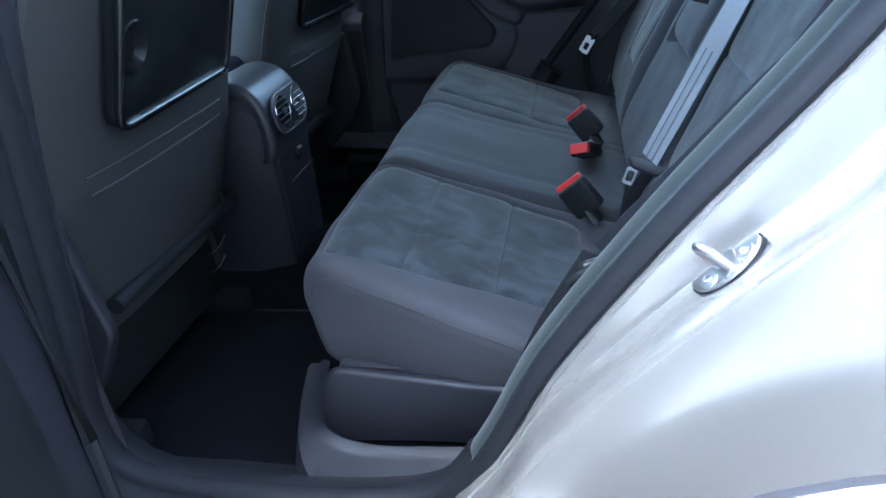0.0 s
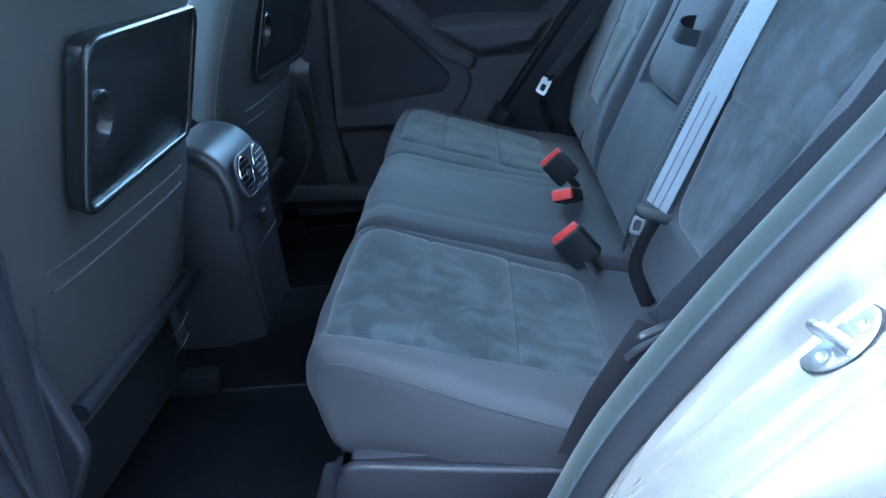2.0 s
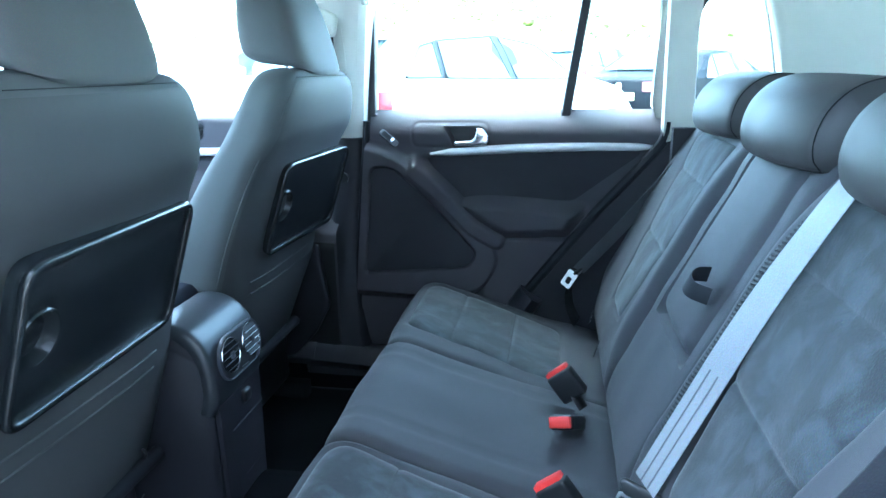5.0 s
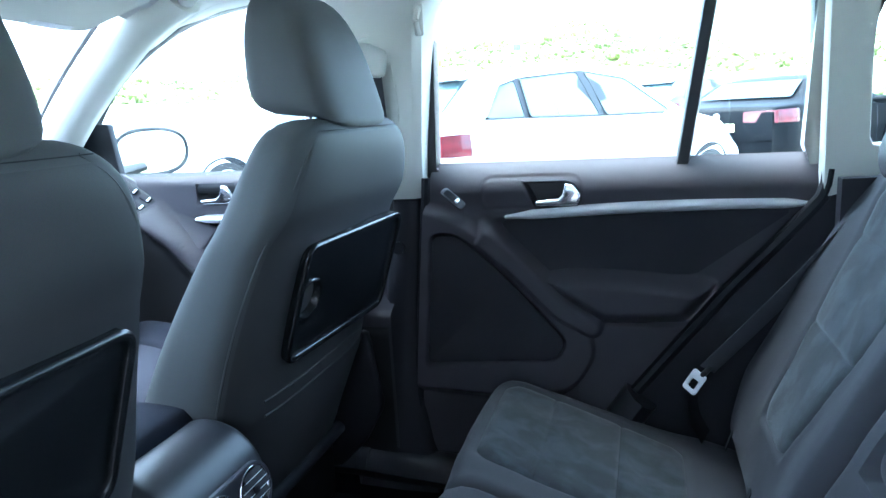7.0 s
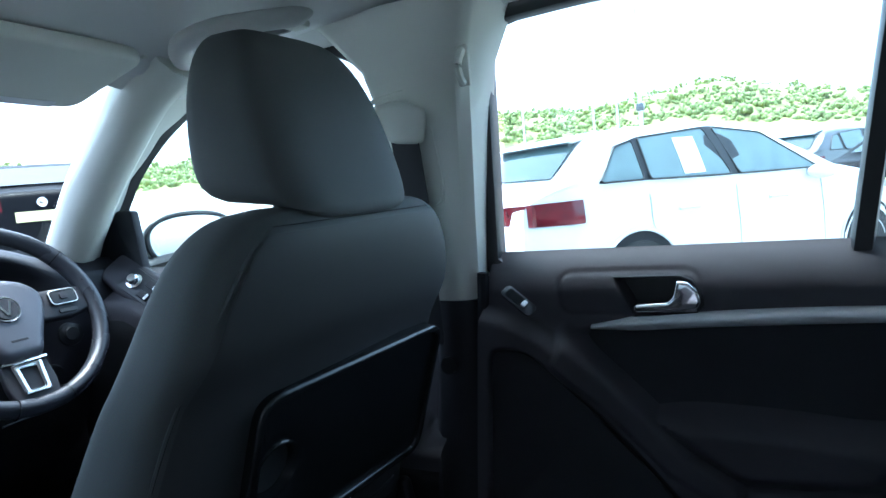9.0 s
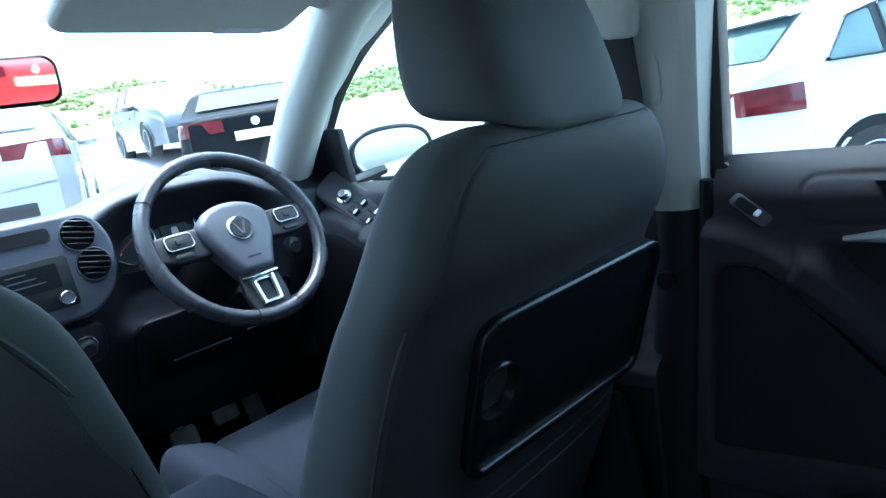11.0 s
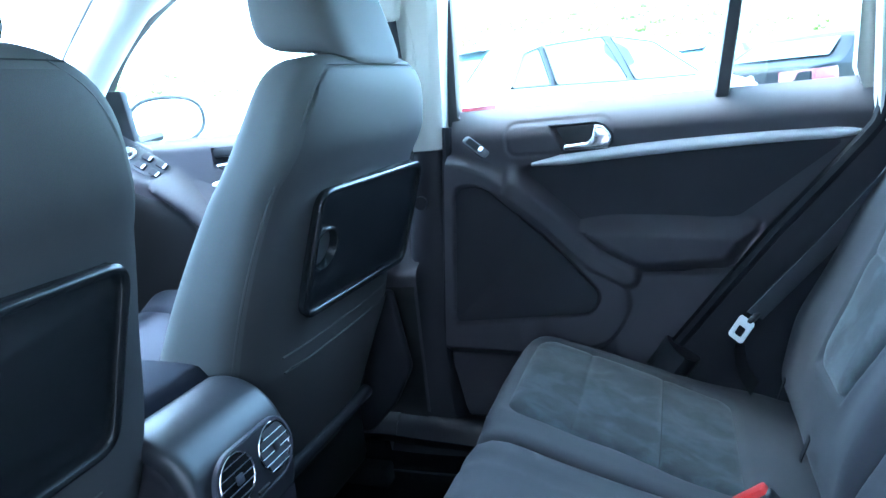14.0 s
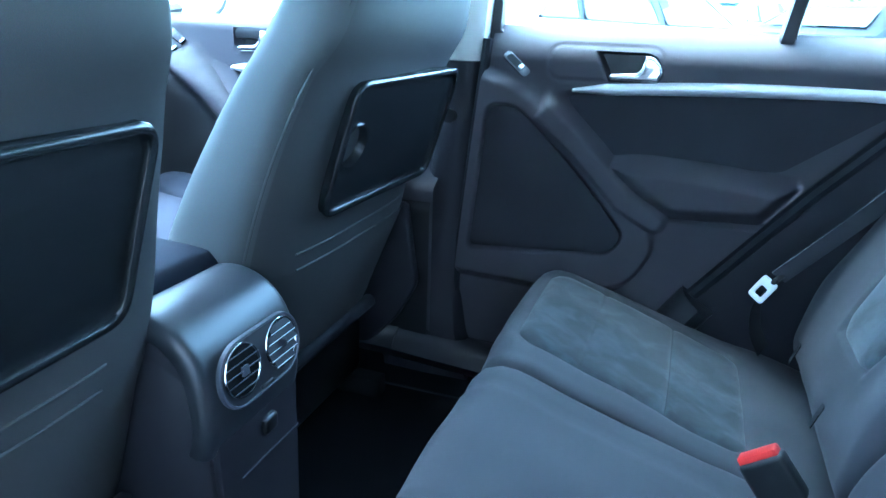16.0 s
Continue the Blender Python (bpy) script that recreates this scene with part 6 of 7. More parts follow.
# centre stack
STK = frame_axes((-1.598, 0.024, 1.056), (0, 1, 0), (-0.20, 0, 1))
stack = part("centre_panel", slab([(p.x, p.y) for p in round_corners([(-0.145, 0.105), (0.150, 0.105), (0.178, 0.05), (0.165, -0.03), (0.115, -0.075), (-0.11, -0.075), (-0.16, -0.03), (-0.172, 0.05)], 0.03)], 0.03, STK @ Matrix.Translation((0, 0, -0.03)), 0.008, 3), STACK, dash, "satin grey centre stack")
for vx, vy in ((0.122, 0.066), (0.132, 0.010), (-0.118, 0.066), (-0.128, 0.010)):
    wv_ = part("air_vent", lathe([(0, -0.001), (0.0265, -0.001), (0.0275, 0.0012), (0.0285, 0.0)], 32, STK @ Matrix.Translation((vx, vy, 0.001))), STITCH, stack, "round black air vent")
    part("ring", tube([STK @ Vector((vx + 0.0288 * math.cos(a), vy + 0.0288 * math.sin(a), 0.0018)) for a in [2 * math.pi * i / 36 for i in range(36)]], 0.0016, 8, closed=True, up=(1, 0, 0)), STACK, wv_, "rounded lip of the vent")
    for j in range(-2, 3):
        hw = math.sqrt(0.0262 ** 2 - (j * 0.0098) ** 2)
        VJ = STK @ Matrix.Translation((vx, vy, 0.0045)) @ Matrix.Rotation(radians(-14), 4, "Z") @ Matrix.Translation((0, j * 0.0098, 0)) @ Matrix.Rotation(radians(42), 4, "X")
        part("vane", box((-hw, -0.0042, -0.0005), (hw, 0.0042, 0.0005), 0, 1, VJ), PLASTIC_DARK, wv_)
        part("vane_edge", box((-hw, 0.0036, -0.0008), (hw * (0.2 + 0.15 * j), 0.0044, 0.0008), 0, 1, VJ), HUBGREY, wv_)
part("storage_slot", slab(rrect(0.16, 0.022, 0.008, 4, 0.0, 0.078), 0.003, STK), PLASTIC_DARK, stack, "dark slot above the radio")
rad = part("radio", slab(rrect(0.185, 0.088, 0.008, 4, 0.0, -0.005), 0.005, STK, 0.002), PLASTIC_DARK, stack, "black radio")
part("radio_screen", slab(rrect(0.085, 0.04, 0.003, 3, 0.03, 0.008), 0.0015, STK @ Matrix.Translation((0, 0, 0.005))), TRAY, stack, "dark glossy radio display")
for j in range(3):
    part("readout", box((-0.005, 0.0 + 0.010 * j, 0.0066), (0.05 - 0.012 * j, 0.002 + 0.010 * j, 0.0070), 0, 1, STK), HUBGREY, stack, "lit text bar")
for kx in (-0.072, 0.072):
    kn_ = part("knob", lathe([(0, 0.012), (0.009, 0.012), (0.011, 0.010), (0.0115, 0.0)], 22, STK @ Matrix.Translation((kx, -0.034, 0.005))), STACK, stack, "dark radio knob")
    part("knob_ring", tube([STK @ Vector((kx + 0.0105 * math.cos(a), -0.034 + 0.0105 * math.sin(a), 0.0162)) for a in [2 * math.pi * i / 28 for i in range(28)]], 0.0016, 6, closed=True, up=(1, 0, 0)), CHROME, kn_, "chrome ring")
# heating controls below the stack
CLM = frame_axes((-1.634, 0.024, 0.934), (0, 1, 0), (0.30, 0, 1))
clim = part("heating_panel", slab(rrect(0.250, 0.078, 0.022, 5), 0.022, CLM, 0.006, 3), DASH, dash, "dark heating control panel")
for kx in (-0.086, 0.0, 0.086):
    ck_ = part("heater_knob", lathe([(0, 0.040), (0.012, 0.040), (0.016, 0.036), (0.0175, 0.022), (0, 0.022)], 24, CLM @ Matrix.Translation((kx, 0.0, 0))), SATIN, clim, "dark round heater knob")
    part("knob_ring", tube([CLM @ Vector((kx + 0.0195 * math.cos(a), 0.0195 * math.sin(a), 0.024)) for a in [2 * math.pi * i / 28 for i in range(28)]], 0.0018, 6, closed=True, up=(1, 0, 0)), CHROME, ck_, "chrome ring")
# side vent, light switch and knee panel
SV = frame_axes((-1.640, 0.590, 1.075), (0.28, 1, 0), (-0.2, 0, 1))
part("side_vent", lathe([(0, -0.004), (0.030, -0.004), (0.032, 0.004), (0.038, 0.005), (0.04, 0.0)], 28, SV), PLASTIC_DARK, dash, "round side vent")
part("side_vent_ring", tube([SV @ Vector((0.036 * math.cos(a), 0.036 * math.sin(a), 0.006)) for a in [2 * math.pi * i / 32 for i in range(32)]], 0.0022, 6, closed=True, up=(1, 0, 0)), SILVER, dash, "silver vent ring")
LS = frame_axes((-1.622, 0.575, 0.985), (0.15, 1, 0), (-0.05, 0, 1))
lsw = part("light_switch", lathe([(0, 0.010), (0.013, 0.010), (0.016, 0.006), (0.024, 0.004), (0.026, 0.0)], 26, LS), PLASTIC_DARK, dash, "round light switch")
part("dimmer_panel", slab(rrect(0.034, 0.046, 0.005, 3, -0.075, 0.0), 0.006, LS, 0.002), PLASTIC_DARK, dash, "dimmer wheel panel")
part("dimmer_wheel", box((-0.080, -0.012, 0.004), (-0.070, 0.012, 0.010), 0.002, 2, LS), PLASTIC, dash)
KP = frame_axes((-1.672, 0.385, 0.862), (0, 1, 0), (0.42, 0, 1))
part("knee_panel", slab(rrect(0.36, 0.15, 0.03, 5), 0.012, KP, 0.005), PLASTIC_DARK, dash, "dark knee panel")
part("panel_slot", tube([KP @ Vector((-0.11, -0.035, 0.013)), KP @ Vector((0.02, -0.035, 0.013))], 0.0022, 6), HUBGREY, dash, "bright edge of the knee panel")
part("panel_slot", tube([KP @ Vector((0.06, -0.030, 0.013)), KP @ Vector((0.14, -0.026, 0.013))], 0.0022, 6), HUBGREY, dash)

# steering wheel
WC = Vector((-1.497, 0.378, 1.062))
WM = frame_axes(WC, (0, 1, 0), (-0.50, 0.0, 0.866))
wheel = thing("steering_wheel", WC, "dark leather three-spoke steering wheel with silver lower spoke", "steering wheel")
WR = 0.168
rimp = [WM @ Vector((WR * math.cos(a), WR * math.sin(a), 0)) for a in [2 * math.pi * i / 72 for i in range(72)]]
part("rim", tube(rimp, [0.0150 + 0.0014 * max(0, math.cos(2 * math.pi * i / 36 - 0.6)) for i in range(72)], 14, closed=True, up=WM.col[2][:3], flat=(0.95, 1.1)), LEATHER, wheel, "dark leather rim")
for a in (35, 145, 255, 285):
    q = radians(a)
    part("rim_seam", tube([WM @ Vector(((WR + 0.0158 * math.cos(b)) * math.cos(q), (WR + 0.0158 * math.cos(b)) * math.sin(q), 0.0178 * math.sin(b))) for b in [2 * math.pi * i / 16 for i in range(16)]], 0.0009, 5, closed=True), STITCH, wheel)
hubo = [(p.x, p.y) for p in round_corners([(-0.076, 0.028), (-0.054, 0.054), (-0.020, 0.066), (0.020, 0.066), (0.054, 0.054), (0.076, 0.028), (0.068, -0.010), (0.046, -0.055), (0.034, -0.086), (-0.034, -0.086), (-0.046, -0.055), (-0.068, -0.010)], 0.016)]
hub = part("hub", slab(hubo, 0.050, WM @ Matrix.Translation((0, 0, -0.030)), 0.016, 4), HUBGREY, wheel, "mid grey hub pad")
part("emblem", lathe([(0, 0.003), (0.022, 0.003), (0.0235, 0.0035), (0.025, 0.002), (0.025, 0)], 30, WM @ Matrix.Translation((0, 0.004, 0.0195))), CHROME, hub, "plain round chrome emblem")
part("emblem_field", lathe([(0, 0.0045), (0.0195, 0.0045), (0.0195, 0.003)], 28, WM @ Matrix.Translation((0, 0.004, 0.0195))), PLASTIC, hub)
part("emblem_bar", join(box((-0.002, -0.014, 0.0), (0.002, 0.014, 0.0012), 0, 1, WM @ Matrix.Translation((-0.006, 0.004, 0.0238)) @ Matrix.Rotation(radians(22), 4, "Z")), box((-0.002, -0.014, 0.0), (0.002, 0.014, 0.0012), 0, 1, WM @ Matrix.Translation((0.006, 0.004, 0.0238)) @ Matrix.Rotation(radians(-22), 4, "Z"))), CHROME, hub)
part("embossed_bar", box((-0.014, -0.057, 0.0195), (0.014, -0.053, 0.0205), 0.0003, 1, WM), PLASTIC, hub, "small embossed bar")
for sg in (-1, 1):
    so_ = [(p.x, p.y) for p in round_corners([(sg * 0.050, 0.034), (sg * 0.120, 0.034), (sg * 0.176, 0.030), (sg * 0.176, -0.012), (sg * 0.120, -0.026), (sg * 0.050, -0.024)], 0.008)]
    sp = part("spoke", slab(so_, 0.020, WM @ Matrix.Translation((0, 0, -0.016)), 0.006, 3), PLASTIC, wheel, "dark side spoke")
    part("button_pad", slab(rrect(0.052, 0.030, 0.009, 4, sg * 0.112, 0.013), 0.006, WM @ Matrix.Translation((0, 0, 0.003)), 0.002), PLASTIC_DARK, sp, "multifunction buttons")
    part("button_frame", tube([WM @ Vector((x, y, 0.0092)) for x, y in rrect(0.050, 0.028, 0.008, 4, sg * 0.112, 0.013)], 0.0010, 5, closed=True, up=(1, 0, 0)), SILVER, sp)
    part("button", slab(rrect(0.014, 0.012, 0.003, 3, sg * 0.112, 0.013), 0.003, WM @ Matrix.Translation((0, 0, 0.0085)), 0.001), PLASTIC, sp)
    part("button", slab(rrect(0.034, 0.008, 0.003, 3, sg * 0.112, -0.014), 0.004, WM @ Matrix.Translation((0, 0, 0.003)), 0.001), PLASTIC_DARK, sp)
lo_ = [(p.x, p.y) for p in round_corners([(-0.036, -0.072), (0.036, -0.072), (0.042, -0.125), (0.034, -0.176), (-0.034, -0.176), (-0.042, -0.125)], 0.010)]
part("lower_spoke", slab(lo_, 0.016, WM @ Matrix.Translation((0, 0, -0.014)), 0.005, 3), PLASTIC, wheel, "dark lower spoke")
part("spoke_trim", ring_plate(outline_n([(-0.026, -0.092), (0.026, -0.092), (0.022, -0.146), (-0.022, -0.146)], 40), outline_n([(-0.014, -0.100), (0.014, -0.100), (0.012, -0.139), (-0.012, -0.139)], 40), 0.006, WM @ Matrix.Translation((0, 0, 0.001)), 0.0015), CHROME, wheel, "bright silver spoke trim")
part("spoke_bar", box((-0.038, -0.091, 0.0), (0.038, -0.085, 0.008), 0.002, 2, WM), CHROME, wheel, "bright bar above the lower spoke")
part("column", tube([WM @ Vector((0, 0, -0.03)), WM @ Vector((0, 0.0, -0.10)), WM @ Vector((0, -0.01, -0.22))], [0.045, 0.055, 0.06], 16), PLASTIC_DARK, wheel, "black column cowl")
for sg in (-1, 1):
    part("stalk", tube([WM @ Vector((sg * 0.04, 0.01, -0.07)), WM @ Vector((sg * 0.12, 0.012, -0.055)), WM @ Vector((sg * 0.165, 0.014, -0.05))], [0.008, 0.007, 0.010], 10), PLASTIC_DARK, wheel, "black column stalk")
part("ignition_key", tube([(-1.60, 0.475, 0.965), (-1.575, 0.477, 0.965)], 0.008, 8), STEEL, wheel, "steel ignition lock")

# pedals
for nm, y, z, w, h, lab in (("clutch_pedal", 0.322, 0.585, 0.062, 0.052, "worn grey clutch pedal pad"), ("brake_pedal", 0.428, 0.605, 0.066, 0.054, "worn grey brake pedal pad"), ("accelerator_pedal", 0.510, 0.560, 0.045, 0.150, "long grey accelerator pedal")):
    pm = frame_axes((-1.85, y, z), (0, 1, 0), (-0.45, 0, 1))
    pd = thing(nm, (-1.85, y, z - 0.05), lab + " in the footwell", "pedal", "pedals")
    part("pad", slab(rrect(w, h, 0.012), 0.014, pm, 0.004), material(nm + "_rubber", (0.24, 0.23, 0.23), 0.8, vary=0.3, scale=30, bump=0.5), pd, "worn grey rubber pad")
    part("lever", tube([pm @ Vector((0, 0.01, 0.0)), (-1.90, y, z + 0.10), (-1.98, y, z + 0.22)], 0.010, 8), STEEL, pd, "steel pedal lever")
part("foot_rest_tag", box((-1.93, 0.435, 0.60), (-1.92, 0.48, 0.67), 0.002), material("orange_tag", (0.62, 0.16, 0.06), 0.6), dash, "orange tag behind the pedals")

# inner mirror, sun visors, roof console
im = thing("rear_view_mirror", (-1.36, 0.0, 1.38), "black framed rear-view mirror under the roof", "mirror")
IM = frame_axes((-1.35, -0.022, 1.350), (0.11, 0.994, 0.0), (0.09, -0.01, 1))
part("housing", slab(rrect(0.235, 0.064, 0.02, 6), 0.03, IM @ Matrix.Translation((0, 0, -0.032)), 0.008, 3), PLASTIC_DARK, im, "black mirror housing")
part("mirror_glass", slab(rrect(0.222, 0.054, 0.016, 6), 0.002, IM @ Matrix.Translation((0, 0, -0.001))), MIRROR, im, "mirror glass")
part("stem", tube([(-1.38, 0.0, 1.37), (-1.40, 0.0, 1.42), (-1.36, 0.0, 1.45)], 0.012, 8), PLASTIC_DARK, im, "mirror stem")
for sg in (1, -1):
    vz = thing("sun_visor", (-1.25, sg * 0.33, 1.46), "pale grey sun visor folded against the roof", "visor", "sun visors")
    VMx = frame_axes((-1.275, sg * 0.288, 1.440), (0, 1, -0.03 * sg), (-1, 0, -0.26))
    part("flap", slab(rrect(0.38, 0.20, 0.030, 6), 0.024, VMx @ Matrix.Translation((0, 0, -0.012)), 0.010, 3), PALE, vz)
    part("hinge_rod", tube([VMx @ Vector((sg * 0.19, -0.085, 0.004)), VMx @ Vector((sg * 0.225, -0.085, 0.012))], 0.006, 8), PALE, vz)
    part("warning_label", slab(rrect(0.09, 0.022, 0.003, 2, sg * 0.10, 0.085), 0.0008, VMx @ Matrix.Translation((0, 0, -0.0125))), WHITE_PRINT, vz, "white label with grey print")
rc = thing("roof_console", (-1.18, 0.0, 1.50), "pale roof console with reading lamps", "lamp")
part("body", slab(rrect(0.17, 0.20, 0.04, 6), 0.04, frame_axes((-1.15, 0.0, 1.545), (0, -1, 0), (1, 0, 0.1)), 0.012, 3), PALE, rc)
part("lens", slab(rrect(0.10, 0.05, 0.015, 5, 0, -0.03), 0.004, frame_axes((-1.15, 0.0, 1.506), (0, -1, 0), (1, 0, 0.1)), 0.001), material("lamp_lens", (0.5, 0.5, 0.48), 0.2), rc, "clear lamp lens")


# ---- belts and buckles ----
def buckle(at, axis, face, w, label):
    """A belt buckle: black body on a stalk, red release button at its top."""
    b = thing("belt_buckle", at, label, "buckle", "belt buckles")
    ax = Vector(axis).normalized()
    M = frame_axes(at, Vector(face).cross(ax), ax)
    part("body", slab(rrect(w, 0.060, 0.007, 4, 0, -0.032), 0.026, M @ Matrix.Translation((0, 0, -0.013)), 0.006, 3), PLASTIC_DARK, b, "black buckle body")
    part("button", slab(rrect(w * 0.88, 0.016, 0.003, 3, 0, -0.003), 0.020, M @ Matrix.Translation((0, 0, -0.010)), 0.003), RED, b, "red release button")
    part("print_patch", slab(rrect(w * 0.62, 0.024, 0.002, 2, 0, -0.038), 0.0008, M @ Matrix.Translation((0, 0, 0.0128))), PLASTIC, b)
    part("stalk", tube([M @ Vector((0, -0.055, 0)), M @ Vector((0, -0.085, -0.006))], 0.012, 8, flat=(1.2, 0.5)), PLASTIC_DARK, b)
    return b


buckle((-0.243, -0.170, 0.620), (-0.62, 0.22, 0.75), (-0.45, -0.75, 0.3), 0.054, "black belt buckle with red button standing from the seat gap")
buckle((-0.226, 0.012, 0.614), (-0.42, -0.80, 0.42), (-0.10, 0.42, 0.9), 0.044, "black belt buckle with red button lying on the centre cushion")
buckle((-0.232, 0.165, 0.638), (-0.62, 0.20, 0.75), (-0.45, -0.75, 0.3), 0.054, "black belt buckle with red button standing from the seat gap")


def belt(name_label, path, sides, w=0.047, mat_=None):
    b = thing("seat_belt", path[0], name_label, "seat belt", "rear seat belts")
    part("webbing", ribbon(path, w, 0.0016, sides), mat_ or WEBBING_LIT, b, "grey woven webbing")
    return b


def tongue(b, at, along, across, metal=True):
    """The plastic slider and steel tongue on a belt."""
    M = frame_axes(at, across, along)
    part("tongue_slider", slab([(p.x, p.y) for p in round_corners([(-0.031, 0.004), (-0.026, 0.011), (0.026, 0.011), (0.031, 0.004), (0.020, -0.009), (-0.020, -0.009)], 0.005)], 0.010, M @ Matrix.Translation((0, 0, -0.006)), 0.004, 3), PLASTIC_DARK, b, "black plastic slider")
    return M


pc = curve_through([(0.100, -0.270, 1.108), (0.066, -0.276, 1.088), (0.022, -0.272, 1.010), (-0.020, -0.268, 0.925), (-0.072, -0.273, 0.815), (-0.126, -0.281, 0.702)], 6)
bc = belt("centre seat belt running down beside the armrest, sky light in its pale grey", pc, [Vector((0.0, 1.0, 0.0)).lerp(Vector((-0.34, 0.93, 0.12)), min(1.0, 1.4 * i / (len(pc) - 1))) for i in range(len(pc))])
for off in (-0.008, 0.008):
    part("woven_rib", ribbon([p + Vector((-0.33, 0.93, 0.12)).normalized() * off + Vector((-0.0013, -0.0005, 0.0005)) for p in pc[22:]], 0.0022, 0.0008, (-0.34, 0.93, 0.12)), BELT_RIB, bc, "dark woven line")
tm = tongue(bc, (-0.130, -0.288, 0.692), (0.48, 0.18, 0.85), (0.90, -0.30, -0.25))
part("webbing_tail", ribbon(curve_through([(-0.130, -0.290, 0.684), (-0.148, -0.288, 0.645), (-0.154, -0.284, 0.605), (-0.130, -0.276, 0.535)], 5), 0.024, 0.002, (0.85, 0.40, -0.25)), BELT_DARK, bc, "webbing below the slider, shade in its dark colour")
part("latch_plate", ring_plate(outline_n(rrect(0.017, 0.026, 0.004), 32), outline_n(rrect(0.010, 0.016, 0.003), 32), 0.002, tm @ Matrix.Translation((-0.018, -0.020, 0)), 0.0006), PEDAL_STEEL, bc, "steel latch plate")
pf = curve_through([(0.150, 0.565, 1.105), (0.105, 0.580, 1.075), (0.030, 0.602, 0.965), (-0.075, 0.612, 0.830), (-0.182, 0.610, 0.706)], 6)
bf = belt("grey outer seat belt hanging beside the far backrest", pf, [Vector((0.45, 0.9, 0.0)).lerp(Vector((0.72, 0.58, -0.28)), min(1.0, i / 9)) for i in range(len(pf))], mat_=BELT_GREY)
tm = tongue(bf, (-0.183, 0.606, 0.702), (0.55, -0.05, 0.80), (0.4, 1, 0.0))
part("latch_plate", ring_plate(outline_n(rrect(0.030, 0.044, 0.005), 32), outline_n(rrect(0.014, 0.018, 0.003, 4, 0, -0.004), 32), 0.0022, frame_axes((-0.205, 0.585, 0.690), (0.68, -0.56, -0.40), (0.50, 0.0, 0.85)), 0.0006), SILVER, bf, "bright steel latch plate")
part("webbing_tail", ribbon(curve_through([(-0.184, 0.608, 0.700), (-0.205, 0.618, 0.655), (-0.20, 0.625, 0.60), (-0.18, 0.628, 0.56)], 5), 0.042, 0.002, (0.5, 0.9, 0.1)), BELT_DARK, bf, "webbing below the slider, shade in its dark colour")

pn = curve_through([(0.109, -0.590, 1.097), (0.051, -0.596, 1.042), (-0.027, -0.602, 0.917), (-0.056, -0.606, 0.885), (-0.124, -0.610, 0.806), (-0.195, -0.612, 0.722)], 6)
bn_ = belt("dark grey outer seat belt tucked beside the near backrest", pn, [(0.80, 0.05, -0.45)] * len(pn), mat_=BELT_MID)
tm = tongue(bn_, (-0.200, -0.614, 0.716), (0.3, -0.45, 0.85), (0.85, 0.38, 0.10))
part("slider_bar", tube(curve_through([(-0.238, -0.640, 0.705), (-0.226, -0.640, 0.716), (-0.200, -0.630, 0.721), (-0.176, -0.616, 0.720), (-0.166, -0.606, 0.712)], 4), 0.0045, 8), RUBBER, bn_, "bowed black slider bar")
part("latch_plate", tube(curve_through([(-0.185, -0.632, 0.710), (-0.205, -0.634, 0.700), (-0.222, -0.636, 0.686), (-0.234, -0.636, 0.676), (-0.230, -0.632, 0.668), (-0.222, -0.634, 0.676)], 4), 0.0018, 6), STEEL, bn_, "steel latch plate")
part("webbing_tail", ribbon(curve_through([(-0.203, -0.607, 0.718), (-0.228, -0.605, 0.672), (-0.254, -0.602, 0.62), (-0.282, -0.600, 0.55)], 5), 0.046, 0.002, (0.8, 0.05, -0.45)), BELT_DARK, bn_, "near belt webbing below the slider, shade in its black")

# ribbed dark strip of the backrest beside the belt
PB_, NB_, _ = profile_frame(BACK, 700, -1)
strip_rows = [(p, q) for p, q in zip(PB_, NB_) if 0.70 < p.z < 1.055 and p.x < 0.09]


def mesh_strip(u, v):
    i = min(len(strip_rows) - 1, int(u * (len(strip_rows) - 1)))
    p, q = strip_rows[i]
    half_ = 0.024 * min(1.0, 0.25 + 3.0 * min(u, 1 - u)) 
    y = -0.222 + half_ * (2 * v - 1)
    rib = 0.0010 * math.sin(p.z * 1150 + 260 * abs(y + 0.222))
    edge = -0.004 * sstep(0.08, 0.0, min(v, 1 - v))
    return p + q * (nbol(p, y, 0.3) + wrinkle(p, y, 0) + 0.0035 + rib + edge) + Vector((0, y, 0))


part("ribbed_strip", grid(mesh_strip, 300, 10), BELT_DARK, bench, "dark ribbed strip beside the belt")

# fabric tags between the cushions
for x, y, z in ((-0.140, 0.300, 0.618), (-0.142, 0.500, 0.610), (-0.140, -0.205, 0.606)):
    tg_ = thing("seat_tag", (x, y, z), "small black fabric tag with white print at the seat gap", "tag", "seat tags")
    TMx = frame_axes((x - 0.012, y, z + 0.012), (0.1, 1, 0.0), (0.3, 0.1, 1))
    part("cloth", slab(rrect(0.016, 0.036, 0.002, 2), 0.0016, TMx), RUBBER, tg_)
    part("print_bar", slab(rrect(0.006, 0.026, 0.001, 2), 0.0008, TMx @ Matrix.Translation((0, 0, 0.0014))), WHITE_PRINT, tg_)

